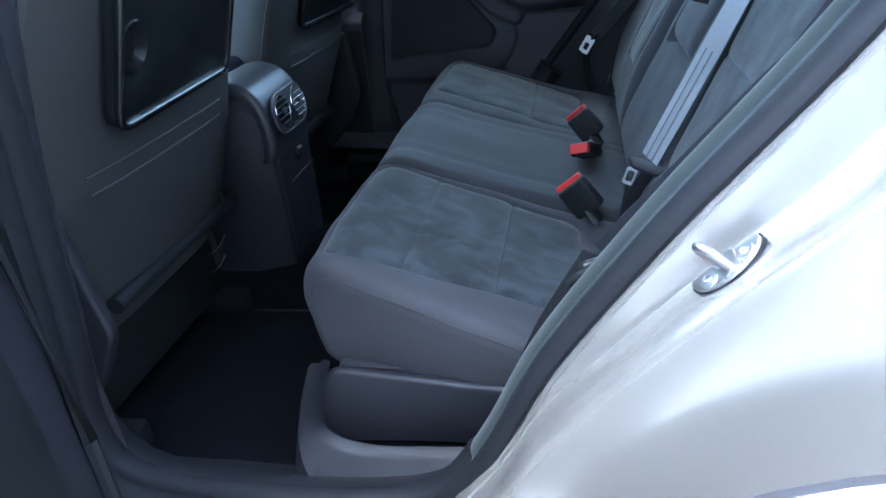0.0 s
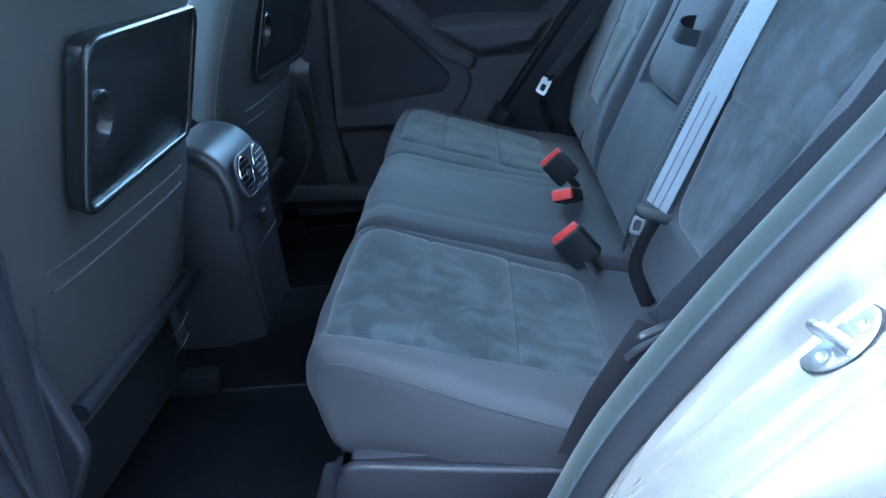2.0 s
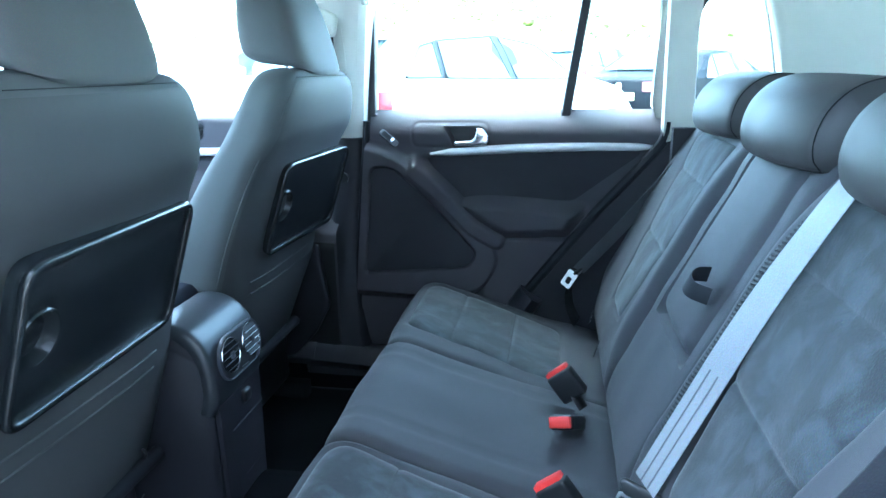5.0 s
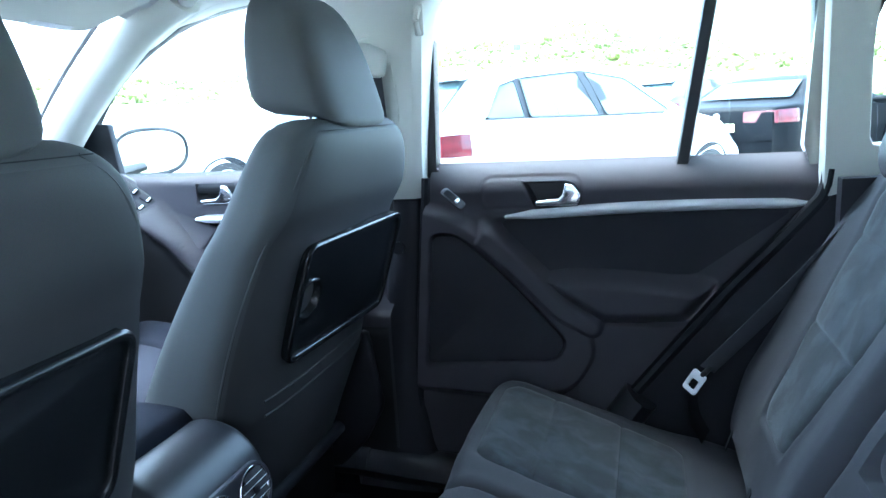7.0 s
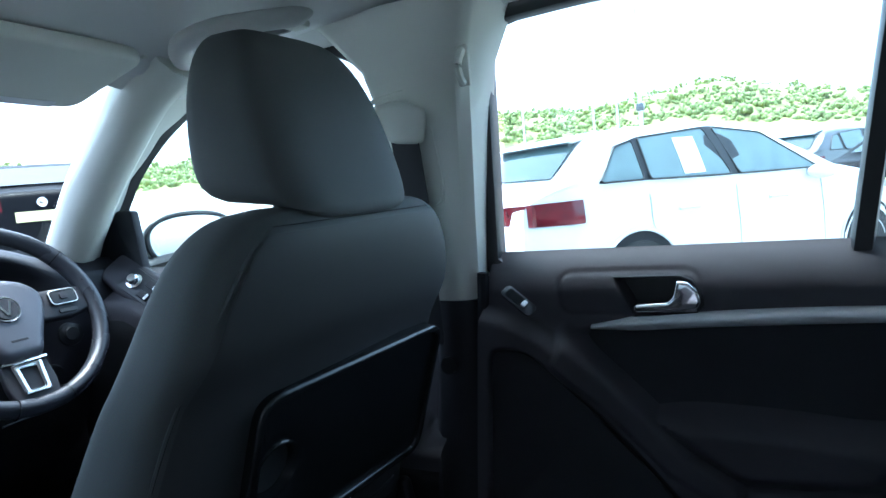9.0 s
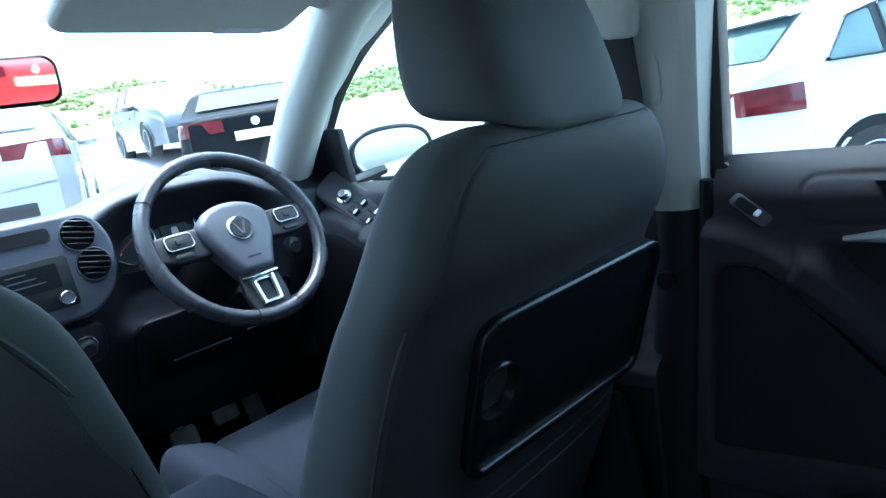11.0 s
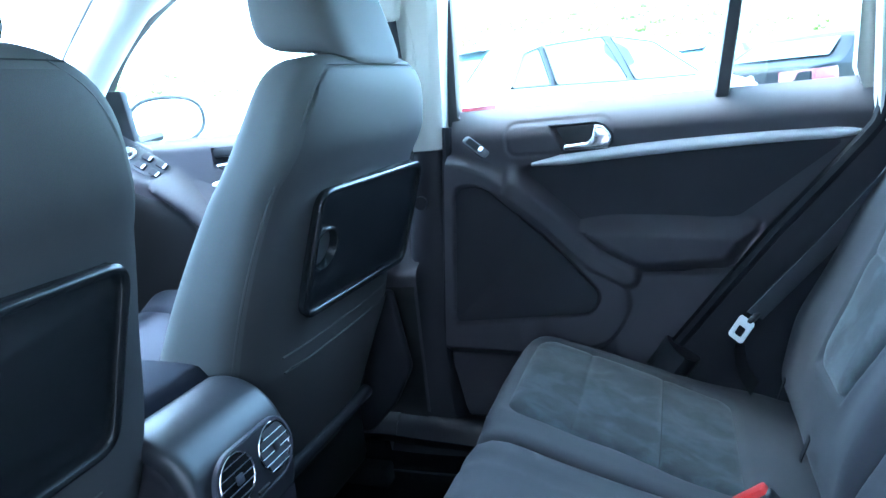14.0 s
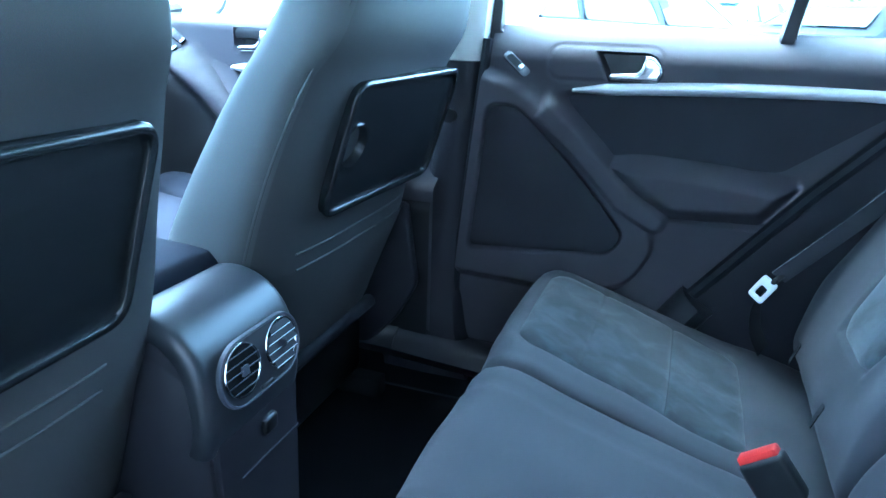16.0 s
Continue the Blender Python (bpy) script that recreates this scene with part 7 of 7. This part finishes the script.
# front belts on the door pillars
for sg in (1, -1):
    fb_ = thing("seat_belt", (-0.80, sg * 0.64, 0.92), "dark front seat belt on the door pillar with its pale guide", "seat belt", "front seat belts")
    part("guide", slab([(p.x, p.y) for p in round_corners([(-0.866, 1.305), (-0.847, 1.284), (-0.796, 1.278), (-0.786, 1.330), (-0.83, 1.350), (-0.882, 1.344)], 0.012)], 0.028, xz(sg * 0.648, -sg), 0.010, 3), PALE, fb_, "pale belt height guide")
    part("niche_edge", tube(curve_through([(-0.868, sg * 0.660, 1.215), (-0.880, sg * 0.652, 1.28), (-0.888, sg * 0.640, 1.345), (-0.84, sg * 0.634, 1.358), (-0.795, sg * 0.640, 1.356), (-0.783, sg * 0.652, 1.28), (-0.782, sg * 0.660, 1.20), (-0.795, sg * 0.663, 1.184), (-0.812, sg * 0.664, 1.183)], 4), 0.004, 6), PALE, fb_, "moulded edge of the belt niche")
    part("webbing", ribbon([(-0.824, sg * 0.630, 1.290), (-0.825, sg * 0.645, 1.20), (-0.828, sg * 0.655, 1.06), (-0.832, sg * 0.665, 0.96)], 0.048, 0.002, (1, 0, 0)), BELT_DARK, fb_, "dark webbing")
    part("anchor", lathe([(0, 0.014), (0.010, 0.014), (0.014, 0.010), (0.014, 0)], 16, frame_axes((-0.806, sg * 0.668, 0.922), (1, 0, 0), (0, 0, -sg))), PLASTIC_DARK, fb_, "black anchor cap")


# ---- outside ----
CONCRETE = material("pale_concrete", (0.36, 0.355, 0.34), 0.9, vary=0.15, scale=0.8, grain=0.5, grain_scale=60, bump=0.5)
ASPHALT = material("asphalt", (0.055, 0.055, 0.055), 0.9, vary=0.25, scale=1.2, grain=0.6, grain_scale=90, bump=0.6)
GRASS = material("grass", (0.22, 0.22, 0.08), 0.95, vary=0.5, scale=0.06, grain=0.5, grain_scale=2.0)
LEAF = material("foliage", (0.24, 0.29, 0.11), 0.9, vary=0.35, scale=0.2, grain=0.6, grain_scale=3.0)
MAST = material("mast_paint", (0.62, 0.64, 0.66), 0.5, vary=0.05)
# opaque panes; the light seen through them is put into the base colour
CARGLASS_BRIGHT = material("bright_through_glass", (0.15, 0.205, 0.215), 0.06, vary=0.1, spec=0.35, rough_vary=0.02)
REARGLASS = material("dark_rear_glass", (0.030, 0.052, 0.058), 0.06, vary=0.1, spec=0.35, rough_vary=0.02)
LAMP_RED = material("tail_lamp", (0.11, 0.006, 0.012), 0.2, vary=0.4, scale=14, coat=0.3, rough_vary=0.05)
TYRE = material("tyre", (0.022, 0.022, 0.023), 0.8, vary=0.2, bump=0.3)
ALLOY = material("alloy", (0.55, 0.56, 0.58), 0.3, metal=0.9, vary=0.06)
W_WHITE = material("white_car_paint", (0.70, 0.71, 0.72), 0.3, vary=0.02, coat=1.0, rough_vary=0.03)
W_BLACK = material("black_car_paint", (0.0035, 0.0042, 0.0055), 0.5, vary=0.1, coat=0.02, spec=0.05, rough_vary=0.03)
W_SILVER = material("silver_car_paint", (0.50, 0.51, 0.53), 0.3, metal=0.5, vary=0.03, coat=0.8, rough_vary=0.03)
W_GREY = material("grey_car_paint", (0.10, 0.11, 0.12), 0.3, metal=0.4, vary=0.05, coat=0.8, rough_vary=0.03)
W_RED = material("red_car_paint", (0.50, 0.02, 0.02), 0.25, vary=0.03, coat=1.0, rough_vary=0.03)
PLATE = material("plate_ground", (0.75, 0.70, 0.35), 0.5, vary=0.03)


def ground_z(x, y):
    z = 0.105 * max(0.0, -x - 3.5) * sstep(-3.5, -6.5, x)
    z = min(z, 2.0)
    d = math.hypot(x, y)
    a = math.degrees(math.atan2(y, -x))                     # 0 straight ahead of the car, 90 beside it
    ridge = 29 * sstep(110, 330, d) * (0.80 + 0.25 * math.sin(a * 0.09 + 0.6) + 0.10 * math.sin(a * 0.31)) * sstep(-60, 0, a) * sstep(190, 120, a)
    return z + ridge + 0.6 * noise.noise((x * 0.02, y * 0.02, 0)) * sstep(60, 150, d)


def ground_pt(u, v):
    r = 0.0 if u == 0 else 1.2 * (2500 / 1.2) ** u
    a = 2 * math.pi * v
    x, y = r * math.cos(a), r * math.sin(a)
    return (x, y, ground_z(x, y))


gr = grid(ground_pt, 70, 160)
bmesh.ops.remove_doubles(gr, verts=gr.verts, dist=1e-4)
me_g = struct("ground", finish(gr), ASPHALT, "pale concrete car park below grassy hills, dark asphalt disc added round the car", "ground")
me_g.data.materials.append(GRASS)
me_g.data.materials.append(CONCRETE)
# the dark disc near the car is added to cut light bounced into it
for poly in me_g.data.polygons:
    c = poly.center
    if math.hypot(c.x, c.y) > 75:
        poly.material_index = 1
    elif math.hypot(c.x, c.y) > 3.6:
        poly.material_index = 2


def wheel_part(parent, M, r=0.32, w=0.21):
    """A road wheel about its centre; its axle along Y, outer side towards -Y."""
    wl = part("wheel", lathe([(r * 0.62, -w / 2), (r * 0.94, -w / 2), (r, -w * 0.35), (r, w * 0.35), (r * 0.94, w / 2), (r * 0.62, w / 2)], 28, M @ Matrix.Rotation(radians(90), 4, "X")), TYRE, parent, "black tyre")
    part("rim", lathe([(0, 0.03), (r * 0.15, 0.035), (r * 0.16, 0.02), (r * 0.56, 0.035), (r * 0.66, 0.105), (r * 0.64, 0.0), (0, -0.02)], 28, M @ Matrix.Rotation(radians(90), 4, "X")), PLASTIC_DARK, wl, "wheel well")
    for k in range(5):
        R = M @ Matrix.Rotation(radians(72 * k), 4, "Y")
        part("spoke", join(box((-0.022, -0.10, 0.03), (-0.006, -0.055, r * 0.64), 0.006, 1, R @ Matrix.Rotation(radians(-7), 4, "Y")), box((0.006, -0.10, 0.03), (0.022, -0.055, r * 0.64), 0.006, 1, R @ Matrix.Rotation(radians(7), 4, "Y"))), ALLOY, wl)
    part("rim_edge", tube([M @ Vector((r * 0.64 * math.cos(a), -0.098, r * 0.64 * math.sin(a))) for a in [2 * math.pi * i / 32 for i in range(32)]], 0.010, 6, closed=True, up=(0, 0, 1)), ALLOY, wl)
    return wl


HATCH = dict(L=4.31, W=0.89, H=1.505, roof=[(0.0, 0.60), (0.02, 0.93), (0.08, 1.02), (0.32, 1.13), (0.66, 1.415), (0.80, 1.470), (1.2, 1.505), (1.9, 1.495), (2.35, 1.43), (2.85, 1.21), (3.12, 1.07), (3.6, 0.98), (4.05, 0.87), (4.25, 0.70), (4.31, 0.50)], belt=[(0, 0.95), (0.3, 1.07), (0.8, 1.085), (2.0, 1.045), (2.9, 1.03), (3.2, 0.99), (4.31, 0.6)], axles=(0.92, 3.50), side=[[(0.62, 1.085), (1.02, 1.078), (1.02, 1.385), (0.84, 1.345)], [(1.08, 1.076), (1.90, 1.052), (1.78, 1.448), (1.08, 1.400)], [(1.99, 1.050), (2.90, 1.036), (2.38, 1.375), (1.88, 1.448)]], rear=((0.33, 1.125), (0.655, 1.395)))
SALOON = dict(L=4.72, W=0.91, H=1.427, roof=[(0.0, 0.60), (0.02, 0.95), (0.08, 1.02), (0.55, 1.06), (0.80, 1.12), (1.30, 1.36), (1.75, 1.425), (2.3, 1.42), (2.75, 1.33), (3.3, 1.09), (3.55, 1.0), (4.1, 0.94), (4.5, 0.82), (4.68, 0.66), (4.72, 0.50)], belt=[(0, 0.95), (0.5, 1.01), (1.2, 0.99), (2.3, 0.965), (3.4, 0.95), (3.6, 0.93), (4.72, 0.6)], axles=(1.02, 3.83), side=[[(0.98, 1.0), (1.42, 0.99), (1.42, 1.31), (1.30, 1.27)], [(1.48, 0.99), (2.30, 0.972), (2.16, 1.36), (1.48, 1.33)], [(2.38, 0.97), (3.16, 0.958), (2.68, 1.30), (2.26, 1.362)]], rear=((0.72, 1.10), (1.24, 1.325)))


def parked_car(at, heading, kind, paint, label, tail=True, group="parked cars", lift=None, detail=True):
    """A parked car; at: the ground under the middle of its tail; heading: degrees of its nose from +X."""
    z0 = ground_z(at[0] + 1.5 * math.cos(radians(heading)), at[1] + 1.5 * math.sin(radians(heading))) if lift is None else lift
    car = thing("car", (at[0], at[1], z0), label, "car", group)
    B = Matrix.Translation((at[0], at[1], z0)) @ Matrix.Rotation(radians(heading), 4, "Z")
    L, W = kind["L"], kind["W"]

    def lut(T, s):
        for (a, va), (b, vb) in zip(T, T[1:]):
            if s <= b:
                return va + (vb - va) * max(0.0, (s - a) / (b - a))
        return T[-1][1]

    def half(s, h):
        plan = W * (1 - 0.16 * sstep(0.55, 0.0, s) ** 2 * 1.0 - 0.22 * sstep(L - 0.75, L, s) ** 1.5)
        belt = lut(kind["belt"], s)
        if h <= belt:
            k = (h - 0.55) / 0.45
            return plan * (1 - 0.035 * k * k) - 0.012 * math.exp(-((h - 0.80) / 0.03) ** 2) * 0.5
        return plan * 0.965 - (h - belt) * 0.42 - 0.25 * max(0, h - belt - 0.28) ** 1.2

    rings = []
    stations = sorted(set([0, 0.02, 0.06, 0.12, L - 0.02, L] + [L * i / 44 for i in range(45)]))
    for s in stations:
        top = lut(kind["roof"], s)
        belt = min(lut(kind["belt"], s), top - 0.005)
        hs = [0.20, 0.30, 0.42, 0.55, 0.68, 0.80, max(0.82, belt - 0.02), belt + 0.004]
        hs = [min(h, belt) for h in hs]
        cab = [belt + (top - 0.03 - belt) * k for k in (0.2, 0.45, 0.7, 0.9, 1.0)]
        side = [(half(s, h), h) for h in hs + cab]
        w1 = side[-1][0]
        side += [(w1 * 0.93, top - 0.012), (w1 * 0.75, top), (w1 * 0.4, top + 0.006), (0.0, top + 0.008)]
        ring = [Vector((s, -w, h)) for w, h in side] + [Vector((s, w, h)) for w, h in reversed(side[:-1])]
        rings.append([B @ p for p in ring])
    part("body", loft(rings), paint, car, "smooth painted bodywork", angle=50)

    def on_side(s, h, sg, out=0.006):
        return B @ Vector((s, sg * (half(s, h) + out), h))

    for sg in (-1, 1):
        sd = kind["side"]
        band = [sd[0][0], sd[0][1], sd[1][0], sd[1][1], sd[2][0], sd[2][1], sd[2][2], sd[2][3], sd[1][2], sd[1][3], sd[0][2], sd[0][3]]
        cb = (sum(p[0] for p in band) / 12, sum(p[1] for p in band) / 12)
        bm = bmesh.new()
        V = [[bm.verts.new(on_side(cb[0] + (p[0] - cb[0]) * k, cb[1] + (p[1] - cb[1]) * k * (1.03 if k > 1 else 1), sg, 0.003)) for p in band] for k in (1.012, 0.66, 0.33)]
        cv = bm.verts.new(on_side(cb[0], cb[1], sg, 0.003))
        for a, b in zip(V, V[1:]):
            for i in range(12):
                bm.faces.new((a[i - 1], a[i], b[i], b[i - 1]))
        for i in range(12):
            bm.faces.new((V[-1][i - 1], V[-1][i], cv))
        part("window_band", finish(bm), PLASTIC_DARK, car, "black band between the side windows")
        for o in kind["side"]:
            O = [(p.x, p.y) for p in round_corners(o, 0.035, 3)]
            n = len(O)
            bm = bmesh.new()
            c = (sum(p[0] for p in O) / n, sum(p[1] for p in O) / n)
            V = [[bm.verts.new(on_side(c[0] + (p[0] - c[0]) * k, c[1] + (p[1] - c[1]) * k, sg)) for p in O] for k in (1.0, 0.6, 0.25)]
            cv = bm.verts.new(on_side(c[0], c[1], sg))
            for a, b in zip(V, V[1:]):
                for i in range(n):
                    bm.faces.new((a[i - 1], a[i], b[i], b[i - 1]))
            for i in range(n):
                bm.faces.new((V[-1][i - 1], V[-1][i], cv))
            w_ = part("side_window", finish(bm), CARGLASS_BRIGHT, car, "teal side window, light from behind in its colour")
            if kind is HATCH and paint is W_WHITE and o is kind["side"][1] and sg < 0:
                part("paper_sheet", finish(grid(lambda u, v: on_side(1.42 + 0.22 * u, 1.09 + 0.29 * v, sg, 0.010), 2, 2)), WHITE_PRINT, w_, "white paper sheet behind the glass")
            if detail and sg < 0:
                part("window_trim", tube([on_side(p[0], p[1], sg, 0.006) for p in O], 0.008, 6, closed=True), PLASTIC_DARK, w_)
        for ax_ in kind["axles"]:
            bm = bmesh.new()
            arc = [on_side(ax_ + 0.37 * math.cos(a), 0.33 + 0.37 * math.sin(a), sg, 0.004) for a in [math.pi * i / 20 for i in range(21)]] + [on_side(ax_ - 0.37, 0.21, sg, 0.004), on_side(ax_ + 0.37, 0.21, sg, 0.004)]
            bm.faces.new([bm.verts.new(p) for p in arc])
            part("wheel_arch", finish(bm), RUBBER, car, "black wheel arch")
            WMx = B @ Matrix.Translation((ax_, sg * (W - 0.10), 0.325)) @ Matrix.Rotation(0 if sg < 0 else math.pi, 4, "Z")
            wheel_part(car, WMx)
            if detail and sg < 0:
                part("arch_lip", tube([on_side(ax_ + 0.38 * math.cos(a), 0.33 + 0.38 * math.sin(a), sg, 0.006) for a in [math.pi * i / 20 for i in range(21)]], 0.012, 6), paint, car)
        ms = kind["side"][-1][1][0] - 0.08
        part("door_mirror", loft([[B @ Vector((ms + 0.10 * math.cos(a) * k, sg * (W + 0.02 + yo), 1.00 + 0.065 * math.sin(a) * k)) for a in [2 * math.pi * i / 16 for i in range(16)]] for k, yo in ((0.5, -0.06), (0.9, 0.0), (1.0, 0.06), (0.8, 0.13), (0.4, 0.16))]), paint, car, "painted door mirror")
        if detail:
            for hs_ in (kind["side"][1][0][0] + 0.35, kind["side"][2][0][0] + 0.40):
                part("door_handle", tube([on_side(hs_ - 0.10, 0.83, sg, 0.004), on_side(hs_ - 0.06, 0.835, sg, 0.028), on_side(hs_ + 0.06, 0.835, sg, 0.028), on_side(hs_ + 0.10, 0.83, sg, 0.004)], 0.014, 8), paint, car)
            for ds in (kind["side"][1][0][0] - 0.02, kind["side"][1][1][0] + 0.04, kind["side"][2][1][0] + 0.02):
                back = 0.22 if ds < 1.6 else 0.0
                part("door_gap", tube([on_side(ds + back * sstep(0.75, 0.45, h), h, sg, 0.0005) for h in [0.30 + 0.66 * i / 12 for i in range(13)]], 0.0024, 5), W_GREY, car)
    # rear window and lamps
    (s0, h0), (s1, h1) = kind["rear"]
    d = Vector((s1 - s0, 0, h1 - h0)).normalized()
    nn = Vector((-d.z, 0, d.x))

    def back_pt(k, w):
        p = Vector((s0, 0, h0)).lerp(Vector((s1, 0, h1)), k)
        return B @ (p + nn * (0.036 - 0.012 * abs(w) ** 3 * 1.2 * W) + Vector((0.025 * abs(w / W) ** 3, w, 0)))

    part("rear_window", grid(lambda u, v: back_pt(v, (u - 0.5) * 2 * (0.66 - 0.08 * v)), 12, 6), REARGLASS, car, "dark sloping rear window")
    if kind is HATCH:
        part("roof_spoiler", loft([[B @ Vector((s, y, h)) for s, h in ((0.58, 1.402), (0.55, 1.416), (0.70, 1.462), (0.84, 1.483), (0.80, 1.44))] for y in [-0.58 + 0.0725 * i for i in range(17)]]), paint, car, "roof spoiler over the rear window")
    bh = 0.885
    for sg in (-1, 1):
        def lamp(u, v):
            l_ = 0.36 + 0.62 * u
            h = bh - 0.078 + (0.155 + 0.02 * u) * v  + 0.02 * (1 - v) * (1 - u)
            if l_ < 0.80:
                w, s = l_ * W / 0.89, 0.012 + 0.07 * (l_ / 0.80) ** 4
            else:
                s = 0.085 + (l_ - 0.80) * 2.05
                w = half(s, h)
            return B @ Vector((s - 0.012 * (1 if l_ < 0.8 else 0.3), sg * (w + (0.008 if l_ >= 0.8 else 0)), h))
        part("tail_lamp", finish(grid(lamp, 22, 5)), LAMP_RED, car, "wrap-round red tail lamp")
    part("number_plate", box((-0.018, -0.26, 0.70), (-0.004, 0.26, 0.81), 0.004, 1, B), PLATE, car, "plain number plate")
    part("rear_bumper_panel", box((-0.010, -0.55, 0.28), (0.05, 0.55, 0.42), 0.02, 2, B), PLASTIC_DARK, car, "dark lower bumper")
    part("emblem", lathe([(0, 0.006), (0.045, 0.004), (0.05, 0)], 20, B @ frame_axes((-0.004, 0, 0.90), (0, -1, 0), (0, 0, 1))), CHROME, car, "plain chrome emblem")
    return car


parked_car((-2.57, 4.70), 50.5, HATCH, W_WHITE, "white five-door hatchback parked at an angle", lift=0.035)
parked_car((0.62, 9.3), 56, SALOON, W_BLACK, "black saloon parked behind the white hatchback", lift=0.0)
parked_car((-0.6, 14.6), 52, HATCH, W_GREY, "dark grey hatchback further back in the car park", lift=0.1)
parked_car((4.2, 12.0), 56, SALOON, W_BLACK, "black saloon in the second row of cars", lift=0.0)
parked_car((-4.0, 10.2), 230.5, HATCH, W_SILVER, "silver hatchback facing the row beside the white one")
parked_car((-7.35, 4.15), 150, SALOON, W_BLACK, "black saloon ahead with lit red lamps")
parked_car((-7.6, 1.2), 158, SALOON, W_SILVER, "silver saloon parked ahead of the windscreen")
parked_car((-16.4, 7.0), -12, HATCH, W_GREY, "grey hatchback facing the camera further ahead")
parked_car((-8.0, -2.8), 172, HATCH, W_SILVER, "silver hatchback parked ahead beside the white one")
parked_car((-5.0, 15.5), 50, HATCH, W_WHITE, "white hatchback in the second row of cars", lift=0.2)
parked_car((8.2, 0.9), 20, HATCH, W_RED, "red hatchback parked beyond the rear of the car", lift=0.0)

# unseen plain wall, added behind the open door to block low sky light
BLOCK_GREY = material("block_grey", (0.20, 0.205, 0.205), 0.7, vary=0.12, scale=0.7, grain=0.3, grain_scale=40, bump=0.3)
struct("light_block_north", join(box((-1.6, -4.2, -0.3), (16, -3.7, 5.2), 0.02), box((-1.6, -3.72, -0.3), (16, -3.66, 0.35), 0.01), *[box((x - 0.03, -3.71, 0.35), (x + 0.03, -3.67, 5.2)) for x in range(-1, 16, 2)]), BLOCK_GREY, "unseen grey wall added to block low sky light", "wall")

# masts along the edge of the car park
def along(dx, dy, dist):
    k = dist / math.hypot(dx, dy)
    return (-0.30 + dx * k, -0.23 + dy * k)


for dx, r_, h_ in ((-0.47, 0.10, 9.5), (-0.415, 0.10, 9.5), (-0.36, 0.10, 9.6), (-0.25, 0.10, 10), (-0.215, 0.10, 10), (0.205, 0.14, 11)):
    x, y = along(dx, 1, 52)
    ms_ = thing("mast", (x, y, ground_z(x, y)), "tall pale slender mast at the edge of the car park", "mast", "masts")
    part("pole", tube([(x, y, ground_z(x, y)), (x, y, ground_z(x, y) + h_)], [r_, r_ * 0.6], 10), MAST, ms_)
    part("foot", lathe([(0, 0.25), (r_ * 1.6, 0.25), (r_ * 1.8, 0.0)], 12, Matrix.Translation((x, y, ground_z(x, y)))), MAST, ms_)
x, y = along(-0.182, 1, 30)
lp = thing("street_lamp", (x, y, 0.0), "grey street lamp post with a bracket", "street lamp")
part("pole", tube([(x, y, 0), (x, y, 4.0), (x, y, 9.0)], [0.10, 0.085, 0.06], 12), MAST, lp)
part("bracket", box((x - 0.16, y - 0.16, 3.55), (x + 0.16, y + 0.16, 3.85), 0.03), W_GREY, lp, "dark bracket")
part("head", box((x - 0.7, y - 0.15, 8.9), (x + 0.1, y + 0.15, 9.05), 0.05), MAST, lp)
x, y = along(0.190, 1, 34)
sg_ = thing("dealer_sign", (x, y, 0.0), "round pale sign disc with a grey ring on a post", "sign")
part("post", tube([(x, y + 0.1, 0), (x, y + 0.1, 4.0)], 0.09, 10), MAST, sg_)
part("disc", lathe([(0, 0.05), (0.50, 0.05), (0.52, 0.0)], 30, frame_axes((x, y, 3.3), (1, 0, 0), (0, 0, 1))), WHITE_PRINT, sg_, "white round disc")
part("ring", tube([(x + 0.44 * math.cos(a), y - 0.06, 3.3 + 0.44 * math.sin(a)) for a in [2 * math.pi * i / 32 for i in range(32)]], 0.035, 6, closed=True, up=(0, 1, 0)), W_SILVER, sg_)

# woods and hedges on the hills: many small clumps of leaves
rng = random.Random(7)


def clumps(spots):
    verts, faces = [], []
    ico = bmesh.new()
    bmesh.ops.create_icosphere(ico, subdivisions=1, radius=1)
    iv = [v.co.copy() for v in ico.verts]
    ix = [[v.index for v in f.verts] for f in ico.faces]
    ico.free()
    for x, y, z, r in spots:
        for k in range(7):
            q = Vector((rng.gauss(0, 0.55) * r, rng.gauss(0, 0.55) * r, abs(rng.gauss(0.5, 0.45)) * r))
            s = r * rng.uniform(0.25, 0.55)
            b = len(verts)
            for v in iv:
                verts.append((x + q.x + v.x * s * rng.uniform(0.7, 1.3), y + q.y + v.y * s * rng.uniform(0.7, 1.3), z + q.z + v.z * s * rng.uniform(0.7, 1.3)))
            faces += [[b + i for i in f] for f in ix]
    return verts, faces


spots = []
for i in range(8000):
    a = radians(rng.uniform(-25, 150))
    d = rng.uniform(190, 420)
    x, y = -d * math.cos(a), d * math.sin(a)
    if noise.noise((x * 0.012, y * 0.012, 3.0)) > -0.12 or rng.random() < 0.15:
        spots.append((x, y, ground_z(x, y) - 0.5, rng.uniform(0.8, 2.2)))
for i in range(500):
    a = radians(rng.uniform(-25, 150))
    d = rng.uniform(78, 110)
    x, y = -d * math.cos(a), d * math.sin(a)
    spots.append((x, y, ground_z(x, y) - 0.3, rng.uniform(0.4, 1.2)))
vv, ff = clumps(spots)
mw = bpy.data.meshes.new("hill_woods")
mw.from_pydata(vv, [], ff)
mw.materials.append(LEAF)
mw.polygons.foreach_set("use_smooth", [True] * len(mw.polygons))
tagged(new("hill_woods", mw), "bright green bushes and trees covering the hillside", "trees", "", "stuff")
